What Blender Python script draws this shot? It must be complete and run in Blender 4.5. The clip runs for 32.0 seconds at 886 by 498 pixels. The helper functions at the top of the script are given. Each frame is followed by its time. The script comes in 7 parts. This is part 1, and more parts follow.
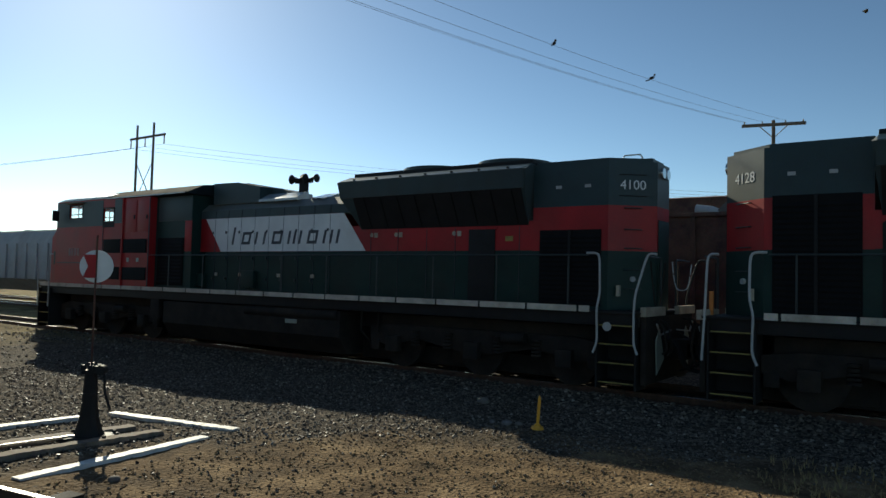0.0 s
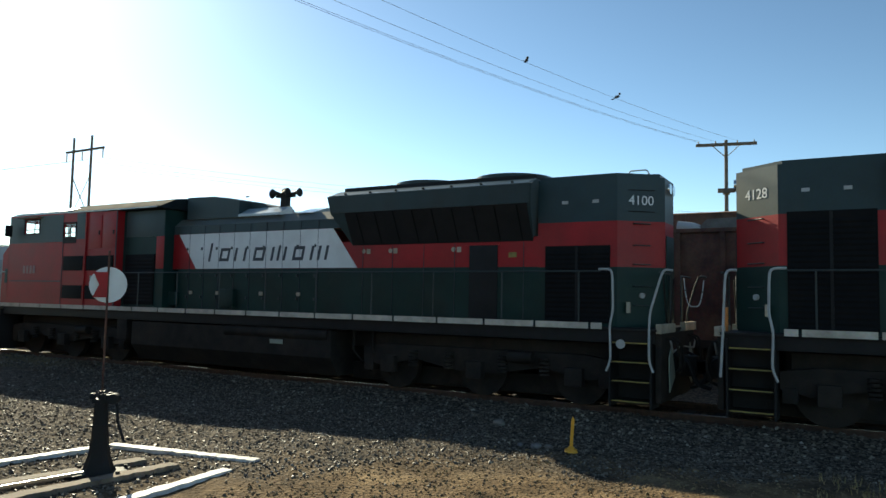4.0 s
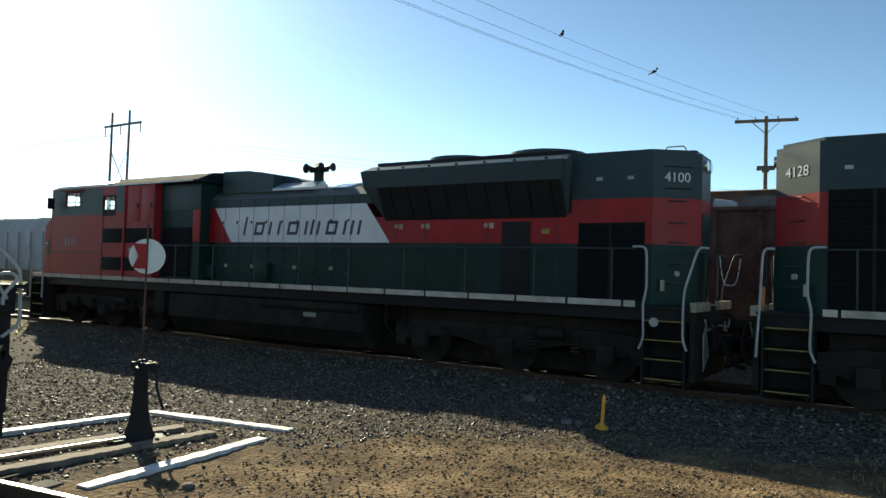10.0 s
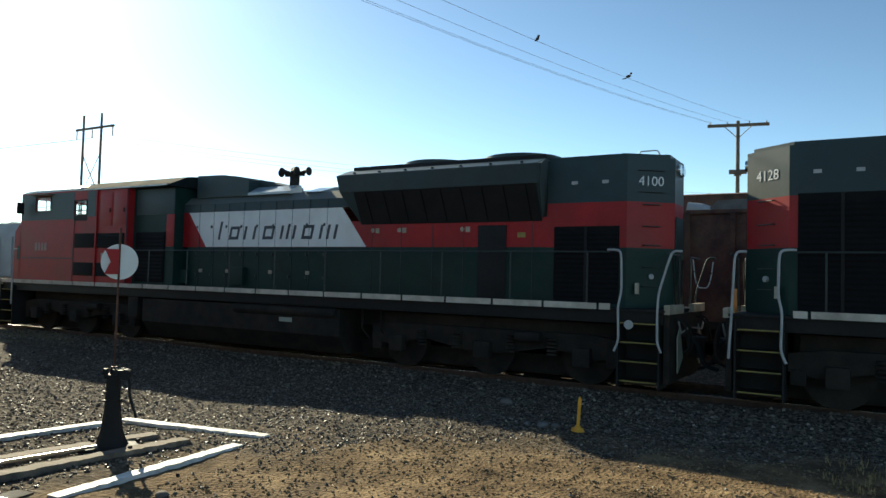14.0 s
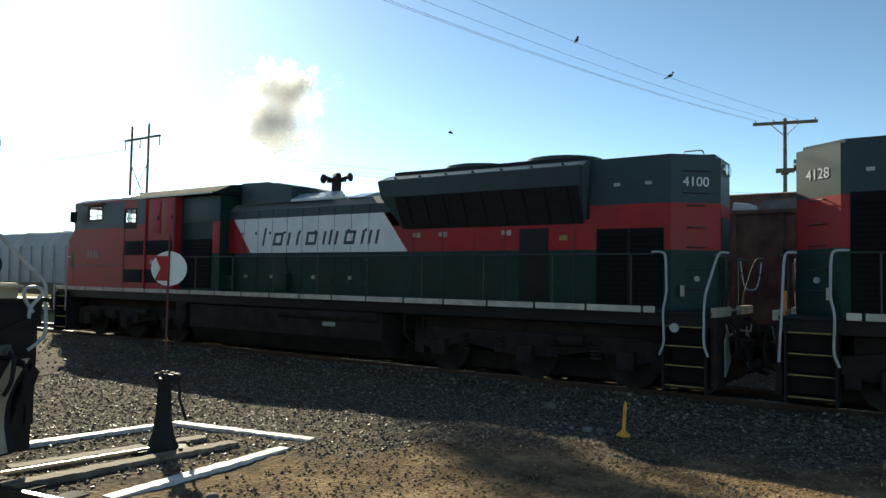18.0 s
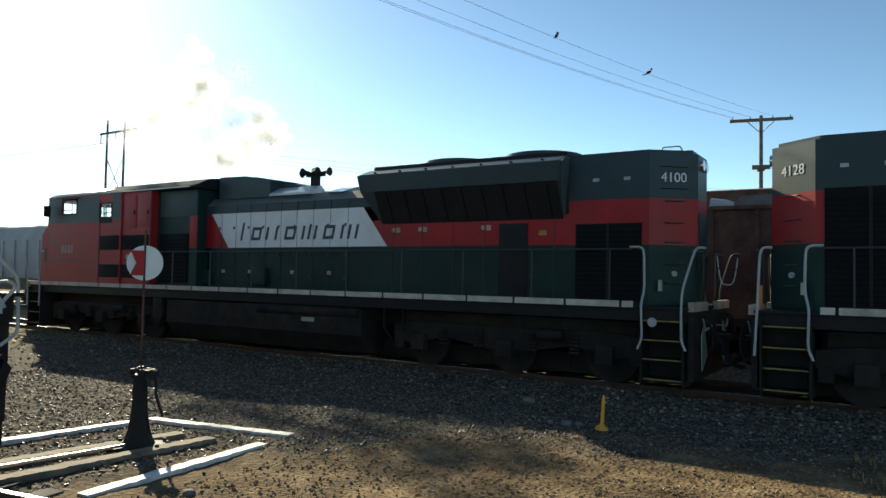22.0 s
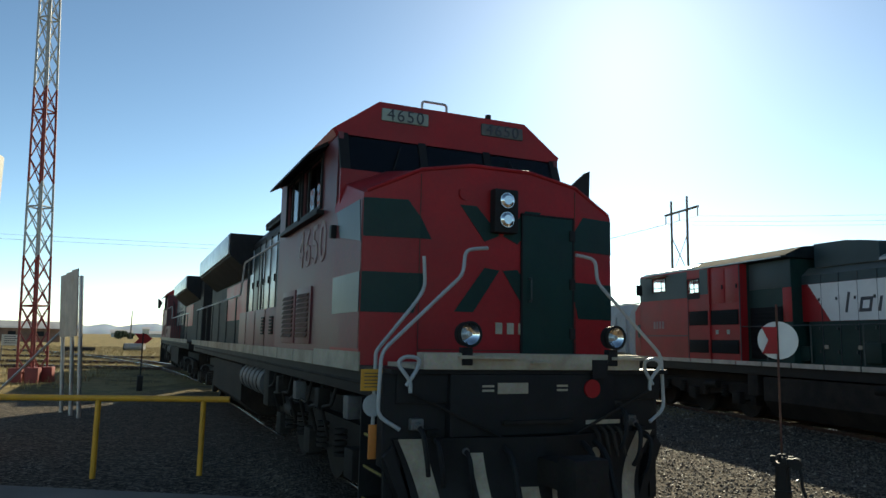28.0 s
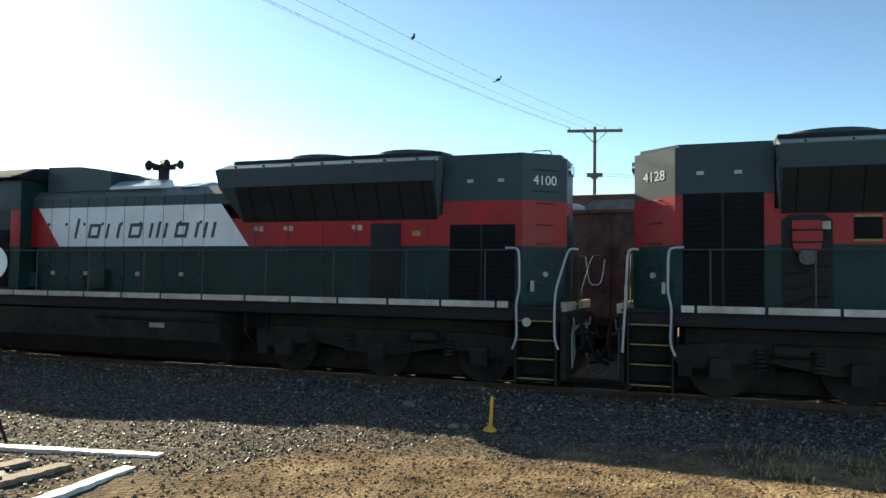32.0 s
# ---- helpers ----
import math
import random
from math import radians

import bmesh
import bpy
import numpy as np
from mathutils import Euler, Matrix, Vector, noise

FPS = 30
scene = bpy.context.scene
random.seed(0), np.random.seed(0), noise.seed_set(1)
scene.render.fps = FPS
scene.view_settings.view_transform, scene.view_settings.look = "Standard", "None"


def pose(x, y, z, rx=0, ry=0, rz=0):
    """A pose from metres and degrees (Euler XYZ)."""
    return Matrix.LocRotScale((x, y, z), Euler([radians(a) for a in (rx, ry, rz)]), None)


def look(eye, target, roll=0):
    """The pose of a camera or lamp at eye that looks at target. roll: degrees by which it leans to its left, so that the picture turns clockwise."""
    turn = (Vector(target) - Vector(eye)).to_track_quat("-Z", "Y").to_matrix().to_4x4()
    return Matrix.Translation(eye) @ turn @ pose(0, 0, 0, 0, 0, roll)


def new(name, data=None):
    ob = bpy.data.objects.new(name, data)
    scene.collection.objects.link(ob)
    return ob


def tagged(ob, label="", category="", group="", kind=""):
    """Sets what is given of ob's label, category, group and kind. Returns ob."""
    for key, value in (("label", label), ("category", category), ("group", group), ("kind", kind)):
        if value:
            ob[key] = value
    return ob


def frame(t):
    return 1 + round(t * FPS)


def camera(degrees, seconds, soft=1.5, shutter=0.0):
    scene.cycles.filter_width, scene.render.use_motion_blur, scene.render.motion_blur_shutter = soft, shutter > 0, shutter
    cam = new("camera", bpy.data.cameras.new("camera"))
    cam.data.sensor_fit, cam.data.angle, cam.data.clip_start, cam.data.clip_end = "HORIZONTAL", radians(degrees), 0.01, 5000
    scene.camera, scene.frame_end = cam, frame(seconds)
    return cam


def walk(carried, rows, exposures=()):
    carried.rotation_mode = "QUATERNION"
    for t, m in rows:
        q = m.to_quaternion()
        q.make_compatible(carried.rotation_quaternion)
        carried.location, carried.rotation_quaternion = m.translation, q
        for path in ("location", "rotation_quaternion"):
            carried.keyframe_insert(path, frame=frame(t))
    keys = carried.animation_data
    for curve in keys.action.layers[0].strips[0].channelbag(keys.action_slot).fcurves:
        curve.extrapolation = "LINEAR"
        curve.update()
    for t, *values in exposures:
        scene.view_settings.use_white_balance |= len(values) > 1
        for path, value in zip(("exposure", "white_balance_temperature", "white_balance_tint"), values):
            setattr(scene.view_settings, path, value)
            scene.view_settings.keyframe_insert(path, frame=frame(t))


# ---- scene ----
cam = camera(63.8, 32.0)
PATH = [
    (0, (1.072, 4.544, 2.060), (-0.0713, 6.1826, 2.1498), 1.43),
    (0.5, (0.790, 4.565, 2.053), (-0.3716, 6.1914, 2.1418), 0.41),
    (1, (0.571, 4.529, 2.056), (-0.5023, 6.2126, 2.1648), 1.03),
    (1.5, (0.374, 4.381, 2.036), (-0.6827, 6.0773, 2.1102), 2.05),
    (2, (0.104, 4.422, 2.027), (-0.9295, 6.1314, 2.1187), 2.01),
    (2.5, (-0.076, 4.346, 2.043), (-1.0784, 6.0714, 2.1731), 1.37),
    (3, (-0.178, 4.278, 2.047), (-1.1399, 6.0249, 2.1920), 0.94),
    (3.5, (-0.173, 4.263, 2.043), (-1.1340, 6.0109, 2.1855), 1.01),
    (4, (-0.171, 4.255, 2.043), (-1.1759, 5.9786, 2.1841), 1.11),
    (4.5, (-0.174, 4.247, 2.042), (-1.2688, 5.9155, 2.1711), 1.43),
    (6.5, (-0.166, 4.249, 2.036), (-1.2391, 5.9335, 2.1403), 0.38),
    (7, (-0.173, 4.250, 2.036), (-1.2523, 5.9313, 2.1247), 0.76),
    (7.5, (-0.178, 4.253, 2.035), (-1.2642, 5.9297, 2.1158), 0.69),
    (8, (-0.178, 4.255, 2.033), (-1.2520, 5.9399, 2.1075), 0.86),
    (8.5, (-0.176, 4.255, 2.031), (-1.2426, 5.9450, 2.1042), 1.05),
    (9, (-0.177, 4.254, 2.031), (-1.2382, 5.9485, 2.0973), 1.12),
    (9.5, (-0.183, 4.252, 2.030), (-1.2478, 5.9437, 2.0911), 1.53),
    (10, (-0.186, 4.248, 2.029), (-1.2666, 5.9296, 2.1013), 1.82),
    (10.5, (-0.186, 4.244, 2.030), (-1.2587, 5.9298, 2.1169), 2.12),
    (11, (-0.180, 4.240, 2.033), (-1.2523, 5.9256, 2.1359), 2.05),
    (11.5, (-0.171, 4.240, 2.035), (-1.2238, 5.9366, 2.1446), 1.87),
    (12, (-0.164, 4.241, 2.033), (-1.1951, 5.9520, 2.1371), 1.59),
    (12.5, (-0.161, 4.242, 2.032), (-1.1864, 5.9562, 2.1353), 1.55),
    (13, (-0.161, 4.245, 2.030), (-1.1695, 5.9700, 2.1219), 1.68),
    (13.5, (-0.165, 4.247, 2.035), (-1.1794, 5.9681, 2.1195), 1.57),
    (15.5, (-0.174, 4.225, 2.036), (-1.2499, 5.9088, 2.1319), 1.29),
    (16, (-0.176, 4.225, 2.038), (-1.2723, 5.8953, 2.1335), 0.96),
    (16.5, (-0.175, 4.223, 2.040), (-1.2851, 5.8830, 2.1441), 0.68),
    (17, (-0.179, 4.222, 2.040), (-1.2950, 5.8778, 2.1449), 0.57),
    (17.5, (-0.182, 4.221, 2.039), (-1.3050, 5.8731, 2.1363), 0.74),
    (18, (-0.184, 4.224, 2.036), (-1.3052, 5.8781, 2.1288), 1.08),
    (18.5, (-0.183, 4.227, 2.032), (-1.3169, 5.8723, 2.1219), 1.15),
    (19, (-0.186, 4.230, 2.033), (-1.3161, 5.8777, 2.1244), 1.20),
    (19.5, (-0.186, 4.236, 2.036), (-1.3062, 5.8901, 2.1267), 0.76),
    (20, (-0.190, 4.239, 2.036), (-1.2919, 5.9059, 2.1194), 0.70),
    (20.5, (-0.194, 4.242, 2.035), (-1.2940, 5.9108, 2.1124), 0.79),
    (21, (-0.194, 4.243, 2.035), (-1.2866, 5.9171, 2.1079), 0.89),
    (21.5, (-0.192, 4.242, 2.031), (-1.2705, 5.9247, 2.1098), 0.94),
    (22, (-0.190, 4.239, 2.028), (-1.2639, 5.9245, 2.1088), 1.08),
    (22.5, (-0.189, 4.233, 2.027), (-1.2604, 5.9201, 2.1049), 1.13),
    (23, (-0.193, 4.228, 2.027), (-1.3335, 5.8696, 2.0911), 1.01),
    (23.5, (-0.232, 4.192, 2.020), (-1.5870, 5.6632, 2.0653), 1.60),
    (24, (-0.297, 4.140, 2.001), (-1.9214, 5.3055, 2.0449), 2.23),
    (24.5, (-0.501, 4.079, 2.036), (-2.3291, 4.8836, 2.1468), 2.10),
    (25, (-0.660, 4.070, 2.048), (-2.5787, 4.6033, 2.2368), 2.61),
    (25.5, (-0.805, 3.921, 2.043), (-2.7178, 4.4612, 2.2676), 2.01),
    (27.5, (-0.918, 3.893, 2.058), (-2.8439, 4.3642, 2.3207), 0.93),
    (28, (-0.938, 3.908, 2.058), (-2.8598, 4.3978, 2.3130), 1.20),
    (28.5, (-0.949, 3.914, 2.057), (-2.8586, 4.4509, 2.3126), 1.10),
    (29, (-0.936, 3.933, 2.055), (-2.8142, 4.5788, 2.2919), 0.99),
    (29.5, (-0.984, 4.000, 2.049), (-2.7071, 4.9912, 2.2728), 0.82),
    (30, (-0.951, 4.068, 2.044), (-2.4738, 5.3530, 2.2151), 0.23),
    (30.5, (-0.988, 4.139, 2.052), (-2.2991, 5.6432, 2.1873), -0.71),
    (31, (-0.978, 4.187, 2.037), (-2.0989, 5.8397, 2.1496), -0.91),
    (31.5, (-0.975, 4.239, 2.029), (-1.8829, 6.0188, 2.1200), 0.33),
    (32, (-0.965, 4.263, 2.005), (-1.6312, 6.1467, 2.0985), 0.85),
]
EXPOSURE = [(0, -0.1, 6400, -2), (1.6, -0.05, 6400, -2), (3.2, 0.7, 6700, -4), (23, 0.7, 6700, -4), (24.4, 0.5, 6700, -4), (28.8, 0.45, 6700, -3), (29.8, -0.22, 6550, -4), (30.6, 0.35, 6600, -4), (31.2, 0.9, 6700, -4), (32, 1.25, 6800, -2)]
walk(cam, [(t, look(eye, target, roll)) for t, eye, target, roll in PATH], EXPOSURE)

# ---------------------------------------------------------------- world, sun
SUN_AZ, SUN_EL = 61.0, 26.2          # degrees left of +y, degrees up
sun_dir = Vector((-math.sin(radians(SUN_AZ)) * math.cos(radians(SUN_EL)), math.cos(radians(SUN_AZ)) * math.cos(radians(SUN_EL)), math.sin(radians(SUN_EL))))
world = bpy.data.worlds.new("sky")
scene.world = world
world.use_nodes = True
wn = world.node_tree.nodes
sky = wn.new("ShaderNodeTexSky")
sky.sky_type, sky.sun_disc = "NISHITA", False
sky.sun_elevation, sky.sun_rotation = radians(SUN_EL), radians(-SUN_AZ)
sky.altitude, sky.air_density, sky.dust_density, sky.ozone_density = 1500, 1.0, 0.65, 3.0
# a clear dry sky: its glow gathers round the sun and falls off faster than the plain model's
grey, gain, scaled = wn.new("ShaderNodeRGBToBW"), wn.new("ShaderNodeMath"), wn.new("ShaderNodeVectorMath")
gain.operation, scaled.operation = "POWER", "SCALE"
gain.inputs[1].default_value = 0.3
world.node_tree.links.new(sky.outputs[0], grey.inputs[0])
world.node_tree.links.new(grey.outputs[0], gain.inputs[0])
world.node_tree.links.new(sky.outputs[0], scaled.inputs[0])
world.node_tree.links.new(gain.outputs[0], scaled.inputs["Scale"])
world.node_tree.links.new(scaled.outputs[0], wn["Background"].inputs[0])
wn["Background"].inputs[1].default_value = 0.07
sun = new("sun", bpy.data.lights.new("sun", "SUN"))
sun.data.energy, sun.data.angle, sun.data.color = 5.0, radians(0.6), (1.0, 0.87, 0.7)
sun.matrix_world = look(sun_dir * 200, (0, 0, 0))


# ---------------------------------------------------------------- materials
def mat(name, rgb, rough=0.6, metal=0.0, vary=0.12, scale=3.0, fine=40.0, bump=0.02, dirt=None, dirt_amount=0.35, coat=0.0, spec=0.5, dust=0.0):
    """Paint, metal, wood or stone: base colour with two scales of variation, dirt patches, and fine relief."""
    m = bpy.data.materials.new(name)
    m.use_nodes = True
    nt = m.node_tree
    b = nt.nodes["Principled BSDF"]
    tc = nt.nodes.new("ShaderNodeTexCoord")
    n1, n2 = nt.nodes.new("ShaderNodeTexNoise"), nt.nodes.new("ShaderNodeTexNoise")
    n1.inputs["Scale"].default_value, n1.inputs["Detail"].default_value = scale, 6
    n2.inputs["Scale"].default_value, n2.inputs["Detail"].default_value = fine, 4
    for n in (n1, n2):
        nt.links.new(tc.outputs["Object"], n.inputs["Vector"])
    ramp = nt.nodes.new("ShaderNodeValToRGB")
    lo, hi = 1 - vary * 1.6, 1 + vary
    ramp.color_ramp.elements[0].position, ramp.color_ramp.elements[1].position = 0.3, 0.7
    ramp.color_ramp.elements[0].color = [c * lo for c in rgb] + [1]
    ramp.color_ramp.elements[1].color = [min(1, c * hi) for c in rgb] + [1]
    nt.links.new(n1.outputs["Fac"], ramp.inputs[0])
    mix = nt.nodes.new("ShaderNodeMix")
    mix.data_type, mix.blend_type = "RGBA", "OVERLAY"
    mix.inputs[0].default_value = min(1, vary * 1.5)
    nt.links.new(ramp.outputs[0], mix.inputs[6])
    nt.links.new(n2.outputs["Color"], mix.inputs[7])
    out = mix.outputs[2]
    if dirt:
        n3 = nt.nodes.new("ShaderNodeTexNoise")
        n3.inputs["Scale"].default_value, n3.inputs["Detail"].default_value, n3.inputs["Roughness"].default_value = scale * 0.45, 9, 0.7
        nt.links.new(tc.outputs["Object"], n3.inputs["Vector"])
        r3 = nt.nodes.new("ShaderNodeValToRGB")
        r3.color_ramp.elements[0].position, r3.color_ramp.elements[1].position = 0.45, 0.75
        r3.color_ramp.elements[0].color = (0, 0, 0, 1)
        r3.color_ramp.elements[1].color = (dirt_amount,) * 3 + (1,)
        nt.links.new(n3.outputs["Fac"], r3.inputs[0])
        m2 = nt.nodes.new("ShaderNodeMix")
        m2.data_type = "RGBA"
        nt.links.new(r3.outputs[0], m2.inputs[0])
        nt.links.new(out, m2.inputs[6])
        m2.inputs[7].default_value = (*dirt, 1)
        out = m2.outputs[2]
    nt.links.new(out, b.inputs["Base Color"])
    rr = nt.nodes.new("ShaderNodeMapRange")
    rr.inputs[3].default_value, rr.inputs[4].default_value = max(0.02, rough - 0.12), min(1, rough + 0.12)
    nt.links.new(n1.outputs["Fac"], rr.inputs[0])
    nt.links.new(rr.outputs[0], b.inputs["Roughness"])
    b.inputs["Metallic"].default_value = metal
    b.inputs["Coat Weight"].default_value = coat
    b.inputs["Specular IOR Level"].default_value = spec
    if dust:        # a film of settled dust, seen where light rakes along the surface
        b.inputs["Sheen Weight"].default_value, b.inputs["Sheen Roughness"].default_value = dust, 0.5
        b.inputs["Sheen Tint"].default_value = (0.95, 0.9, 0.78, 1)
    if bump:
        bp = nt.nodes.new("ShaderNodeBump")
        bp.inputs["Strength"].default_value, bp.inputs["Distance"].default_value = 0.4, bump
        nt.links.new(n2.outputs["Fac"], bp.inputs["Height"])
        nt.links.new(bp.outputs[0], b.inputs["Normal"])
    return m


DUST = (0.22, 0.17, 0.12)
SOOT = (0.02, 0.02, 0.02)
M_GREEN = mat("dark_green_paint", (0.010, 0.036, 0.031), 0.45, 0, 0.15, 1.5, 25, 0.003, (0.05, 0.045, 0.038), 0.3, spec=0.22)
M_GREENTOP = mat("slate_green_paint", (0.016, 0.040, 0.047), 0.42, 0, 0.15, 1.5, 25, 0.003, (0.06, 0.06, 0.055), 0.3, spec=0.32, dust=0.3)
M_RED = mat("red_paint", (0.34, 0.014, 0.018), 0.42, 0, 0.14, 1.5, 25, 0.003, (0.2, 0.05, 0.04), 0.35, spec=0.3)
# engine-side red greyed towards mauve: reflected sky is put into the base colour
M_REDSHEEN = mat("sky_sheen_red_paint", (0.17, 0.045, 0.05), 0.46, 0, 0.24, 1.2, 25, 0.003, (0.15, 0.075, 0.068), 0.5, spec=0.36)
M_SLATE = mat("light_slate_paint", (0.036, 0.066, 0.076), 0.36, 0, 0.15, 1.5, 25, 0.003, (0.08, 0.08, 0.08), 0.3, spec=0.4)
M_FADED = mat("faded_number_paint", (0.42, 0.30, 0.28), 0.6, 0, 0.2, 4, 30, 0.002, (0.2, 0.08, 0.07), 0.6, spec=0.2)
# pale base colour stands for the sky that these panels and roofs reflect
M_PANEL = mat("sky_sheen_panel", (0.52, 0.57, 0.59), 0.2, 0, 0.12, 2, 25, 0.002, (0.22, 0.19, 0.16), 0.45, spec=0.6)
M_WHITE = mat("white_paint", (0.78, 0.78, 0.76), 0.5, 0, 0.05, 2, 25, 0.003, DUST, 0.2)
M_SILL = mat("grimy_white_edge_paint", (0.6, 0.54, 0.46), 0.7, 0, 0.15, 4, 30, 0.003, (0.2, 0.15, 0.11), 0.6, spec=0.25)
M_CREAM = mat("weathered_white_paint", (0.46, 0.40, 0.31), 0.75, 0, 0.15, 3, 30, 0.004, (0.2, 0.14, 0.08), 0.7, spec=0.25)
M_GREYPAINT = mat("pale_grey_green_paint", (0.32, 0.36, 0.31), 0.5, 0, 0.1, 2, 25, 0.003, DUST, 0.3)
M_LETTER = mat("charcoal_paint", (0.045, 0.05, 0.06), 0.5, 0, 0.1, 4, 40, 0.0)
M_BLACK = mat("sooty_black_paint", (0.018, 0.018, 0.019), 0.6, 0, 0.2, 2, 20, 0.006, (0.04, 0.032, 0.025), 0.3, spec=0.2)
M_GRILLE = mat("black_steel_mesh", (0.008, 0.008, 0.009), 0.7, 0.3, 0.2, 6, 60, 0.004, (0.03, 0.025, 0.02), 0.2, spec=0.2)
M_UNDER = mat("grimy_undercarriage_steel", (0.024, 0.021, 0.019), 0.75, 0.1, 0.25, 3, 25, 0.008, (0.08, 0.06, 0.043), 0.5, spec=0.2)
M_STEEL = mat("worn_steel", (0.42, 0.4, 0.38), 0.32, 1.0, 0.15, 5, 60, 0.002, (0.15, 0.08, 0.05), 0.3)
M_RAILHEAD = mat("polished_rail_head", (0.62, 0.6, 0.58), 0.22, 1.0, 0.08, 4, 80, 0.001)
M_RAILWEB = mat("rusty_rail", (0.10, 0.055, 0.035), 0.8, 0.2, 0.25, 8, 50, 0.004)
M_HAND = mat("grey_handrail_paint", (0.42, 0.43, 0.43), 0.4, 0, 0.08, 6, 40, 0.001, (0.25, 0.2, 0.15), 0.4)
M_HANDDARK = mat("dark_handrail_paint", (0.035, 0.045, 0.045), 0.5, 0, 0.1, 6, 40, 0.001)
M_YELLOW = mat("yellow_paint", (0.75, 0.36, 0.02), 0.5, 0, 0.12, 4, 40, 0.003, (0.3, 0.17, 0.06), 0.4)
M_YSTEP = mat("worn_yellow_step_edge", (0.30, 0.23, 0.06), 0.6, 0, 0.2, 8, 40, 0.003, SOOT, 0.6)
M_ORANGE = mat("orange_paint", (0.65, 0.22, 0.04), 0.55, 0, 0.15, 4, 40, 0.003, SOOT, 0.3)
M_RUST = mat("rust_brown_paint", (0.085, 0.035, 0.026), 0.8, 0, 0.4, 1.4, 14, 0.008, (0.28, 0.16, 0.09), 0.7)
M_HOPPER = mat("grey_hopper_paint", (0.36, 0.37, 0.38), 0.6, 0, 0.12, 1.0, 12, 0.006, (0.24, 0.18, 0.13), 0.5)
M_WOOD = mat("weathered_tie_wood", (0.22, 0.17, 0.125), 0.85, 0, 0.3, 5, 60, 0.01, SOOT, 0.3)
M_TIE = mat("dark_creosote_tie", (0.03, 0.024, 0.02), 0.9, 0, 0.3, 5, 50, 0.012, (0.08, 0.06, 0.045), 0.35)
M_POLE = mat("weathered_pole_wood", (0.14, 0.12, 0.10), 0.85, 0, 0.25, 3, 40, 0.008)
M_GALV = mat("galvanised_steel", (0.45, 0.46, 0.47), 0.45, 0.9, 0.1, 5, 50, 0.002)
M_LIME = mat("whitewashed_timber", (0.74, 0.72, 0.68), 0.6, 0, 0.15, 5, 40, 0.012, DUST, 0.5)
M_CONCRETE = mat("worn_concrete", (0.17, 0.15, 0.128), 0.85, 0, 0.18, 1.2, 30, 0.008, (0.1, 0.085, 0.07), 0.5)
M_TOWERRED = mat("tower_red_paint", (0.28, 0.05, 0.04), 0.6, 0, 0.15, 3, 30, 0.002)
M_TOWERWHITE = mat("tower_white_paint", (0.45, 0.45, 0.44), 0.6, 0, 0.1, 3, 30, 0.002)
M_BOARD = mat("bare_sheet_metal", (0.42, 0.38, 0.34), 0.55, 0.3, 0.15, 3, 30, 0.003, (0.25, 0.15, 0.09), 0.5)
M_BRICK = mat("brown_brick_wall", (0.27, 0.15, 0.10), 0.85, 0, 0.2, 0.8, 10, 0.01)
M_ROOF = mat("corrugated_roof", (0.34, 0.33, 0.32), 0.6, 0.3, 0.15, 0.6, 8, 0.01)
M_WALLPALE = mat("pale_rendered_wall", (0.62, 0.58, 0.5), 0.8, 0, 0.1, 0.6, 12, 0.008, DUST, 0.3)
# the haze of distance is mixed into the hills' base colour
M_HILL = mat("haze_tinted_hills", (0.29, 0.36, 0.45), 0.95, 0, 0.12, 0.01, 0.05, 0.0)
M_LEAF = mat("dusty_foliage", (0.09, 0.11, 0.06), 0.8, 0, 0.3, 1.5, 10, 0.02)
M_BIRD = mat("dark_feathers", (0.03, 0.028, 0.026), 0.8, 0, 0.2, 20, 80, 0.0)
M_CABLE = mat("weathered_cable", (0.25, 0.25, 0.25), 0.6, 0.2, 0.1, 4, 30, 0.0)
M_STONE = mat("ballast_stone", (0.16, 0.15, 0.14), 0.8, 0, 0.35, 9, 60, 0.004)
M_STRAW = mat("dry_straw_grass", (0.38, 0.28, 0.12), 0.8, 0, 0.25, 6, 40, 0.0)
M_LENS = mat("headlight_lens", (0.6, 0.66, 0.7), 0.12, 0.3, 0.03, 5, 50, 0.0)
M_TANK = mat("dusty_grey_reservoir", (0.13, 0.125, 0.12), 0.6, 0.1, 0.2, 4, 30, 0.003, (0.06, 0.045, 0.03), 0.6)
M_CHROME = mat("headlight_reflector", (0.8, 0.8, 0.78), 0.12, 1.0, 0.03, 5, 50, 0.0)


def glass(name, tint=(0.9, 0.95, 0.95), rough=0.02):
    m = bpy.data.materials.new(name)
    m.use_nodes = True
    b = m.node_tree.nodes["Principled BSDF"]
    b.inputs["Base Color"].default_value = (*tint, 1)
    b.inputs["Roughness"].default_value = rough
    b.inputs["Transmission Weight"].default_value = 1.0
    b.inputs["IOR"].default_value = 1.45
    return m


M_GLASS = glass("clear_glass")
M_DARKGLASS = glass("tinted_cab_glass", (0.12, 0.16, 0.18), 0.04)


def smoke_mat():
    """Exhaust flakes: light passes through and scatters back, warm grey-white."""
    m = bpy.data.materials.new("exhaust_smoke")
    m.use_nodes = True
    nt = m.node_tree
    nt.nodes.remove(nt.nodes["Principled BSDF"])
    tl, df, half = nt.nodes.new("ShaderNodeBsdfTranslucent"), nt.nodes.new("ShaderNodeBsdfDiffuse"), nt.nodes.new("ShaderNodeMixShader")
    tl.inputs[0].default_value, df.inputs[0].default_value = (1.0, 0.985, 0.965, 1), (0.93, 0.91, 0.88, 1)
    half.inputs[0].default_value = 0.15
    nt.links.new(tl.outputs[0], half.inputs[1])
    nt.links.new(df.outputs[0], half.inputs[2])
    nt.links.new(half.outputs[0], nt.nodes["Material Output"].inputs[0])
    return m


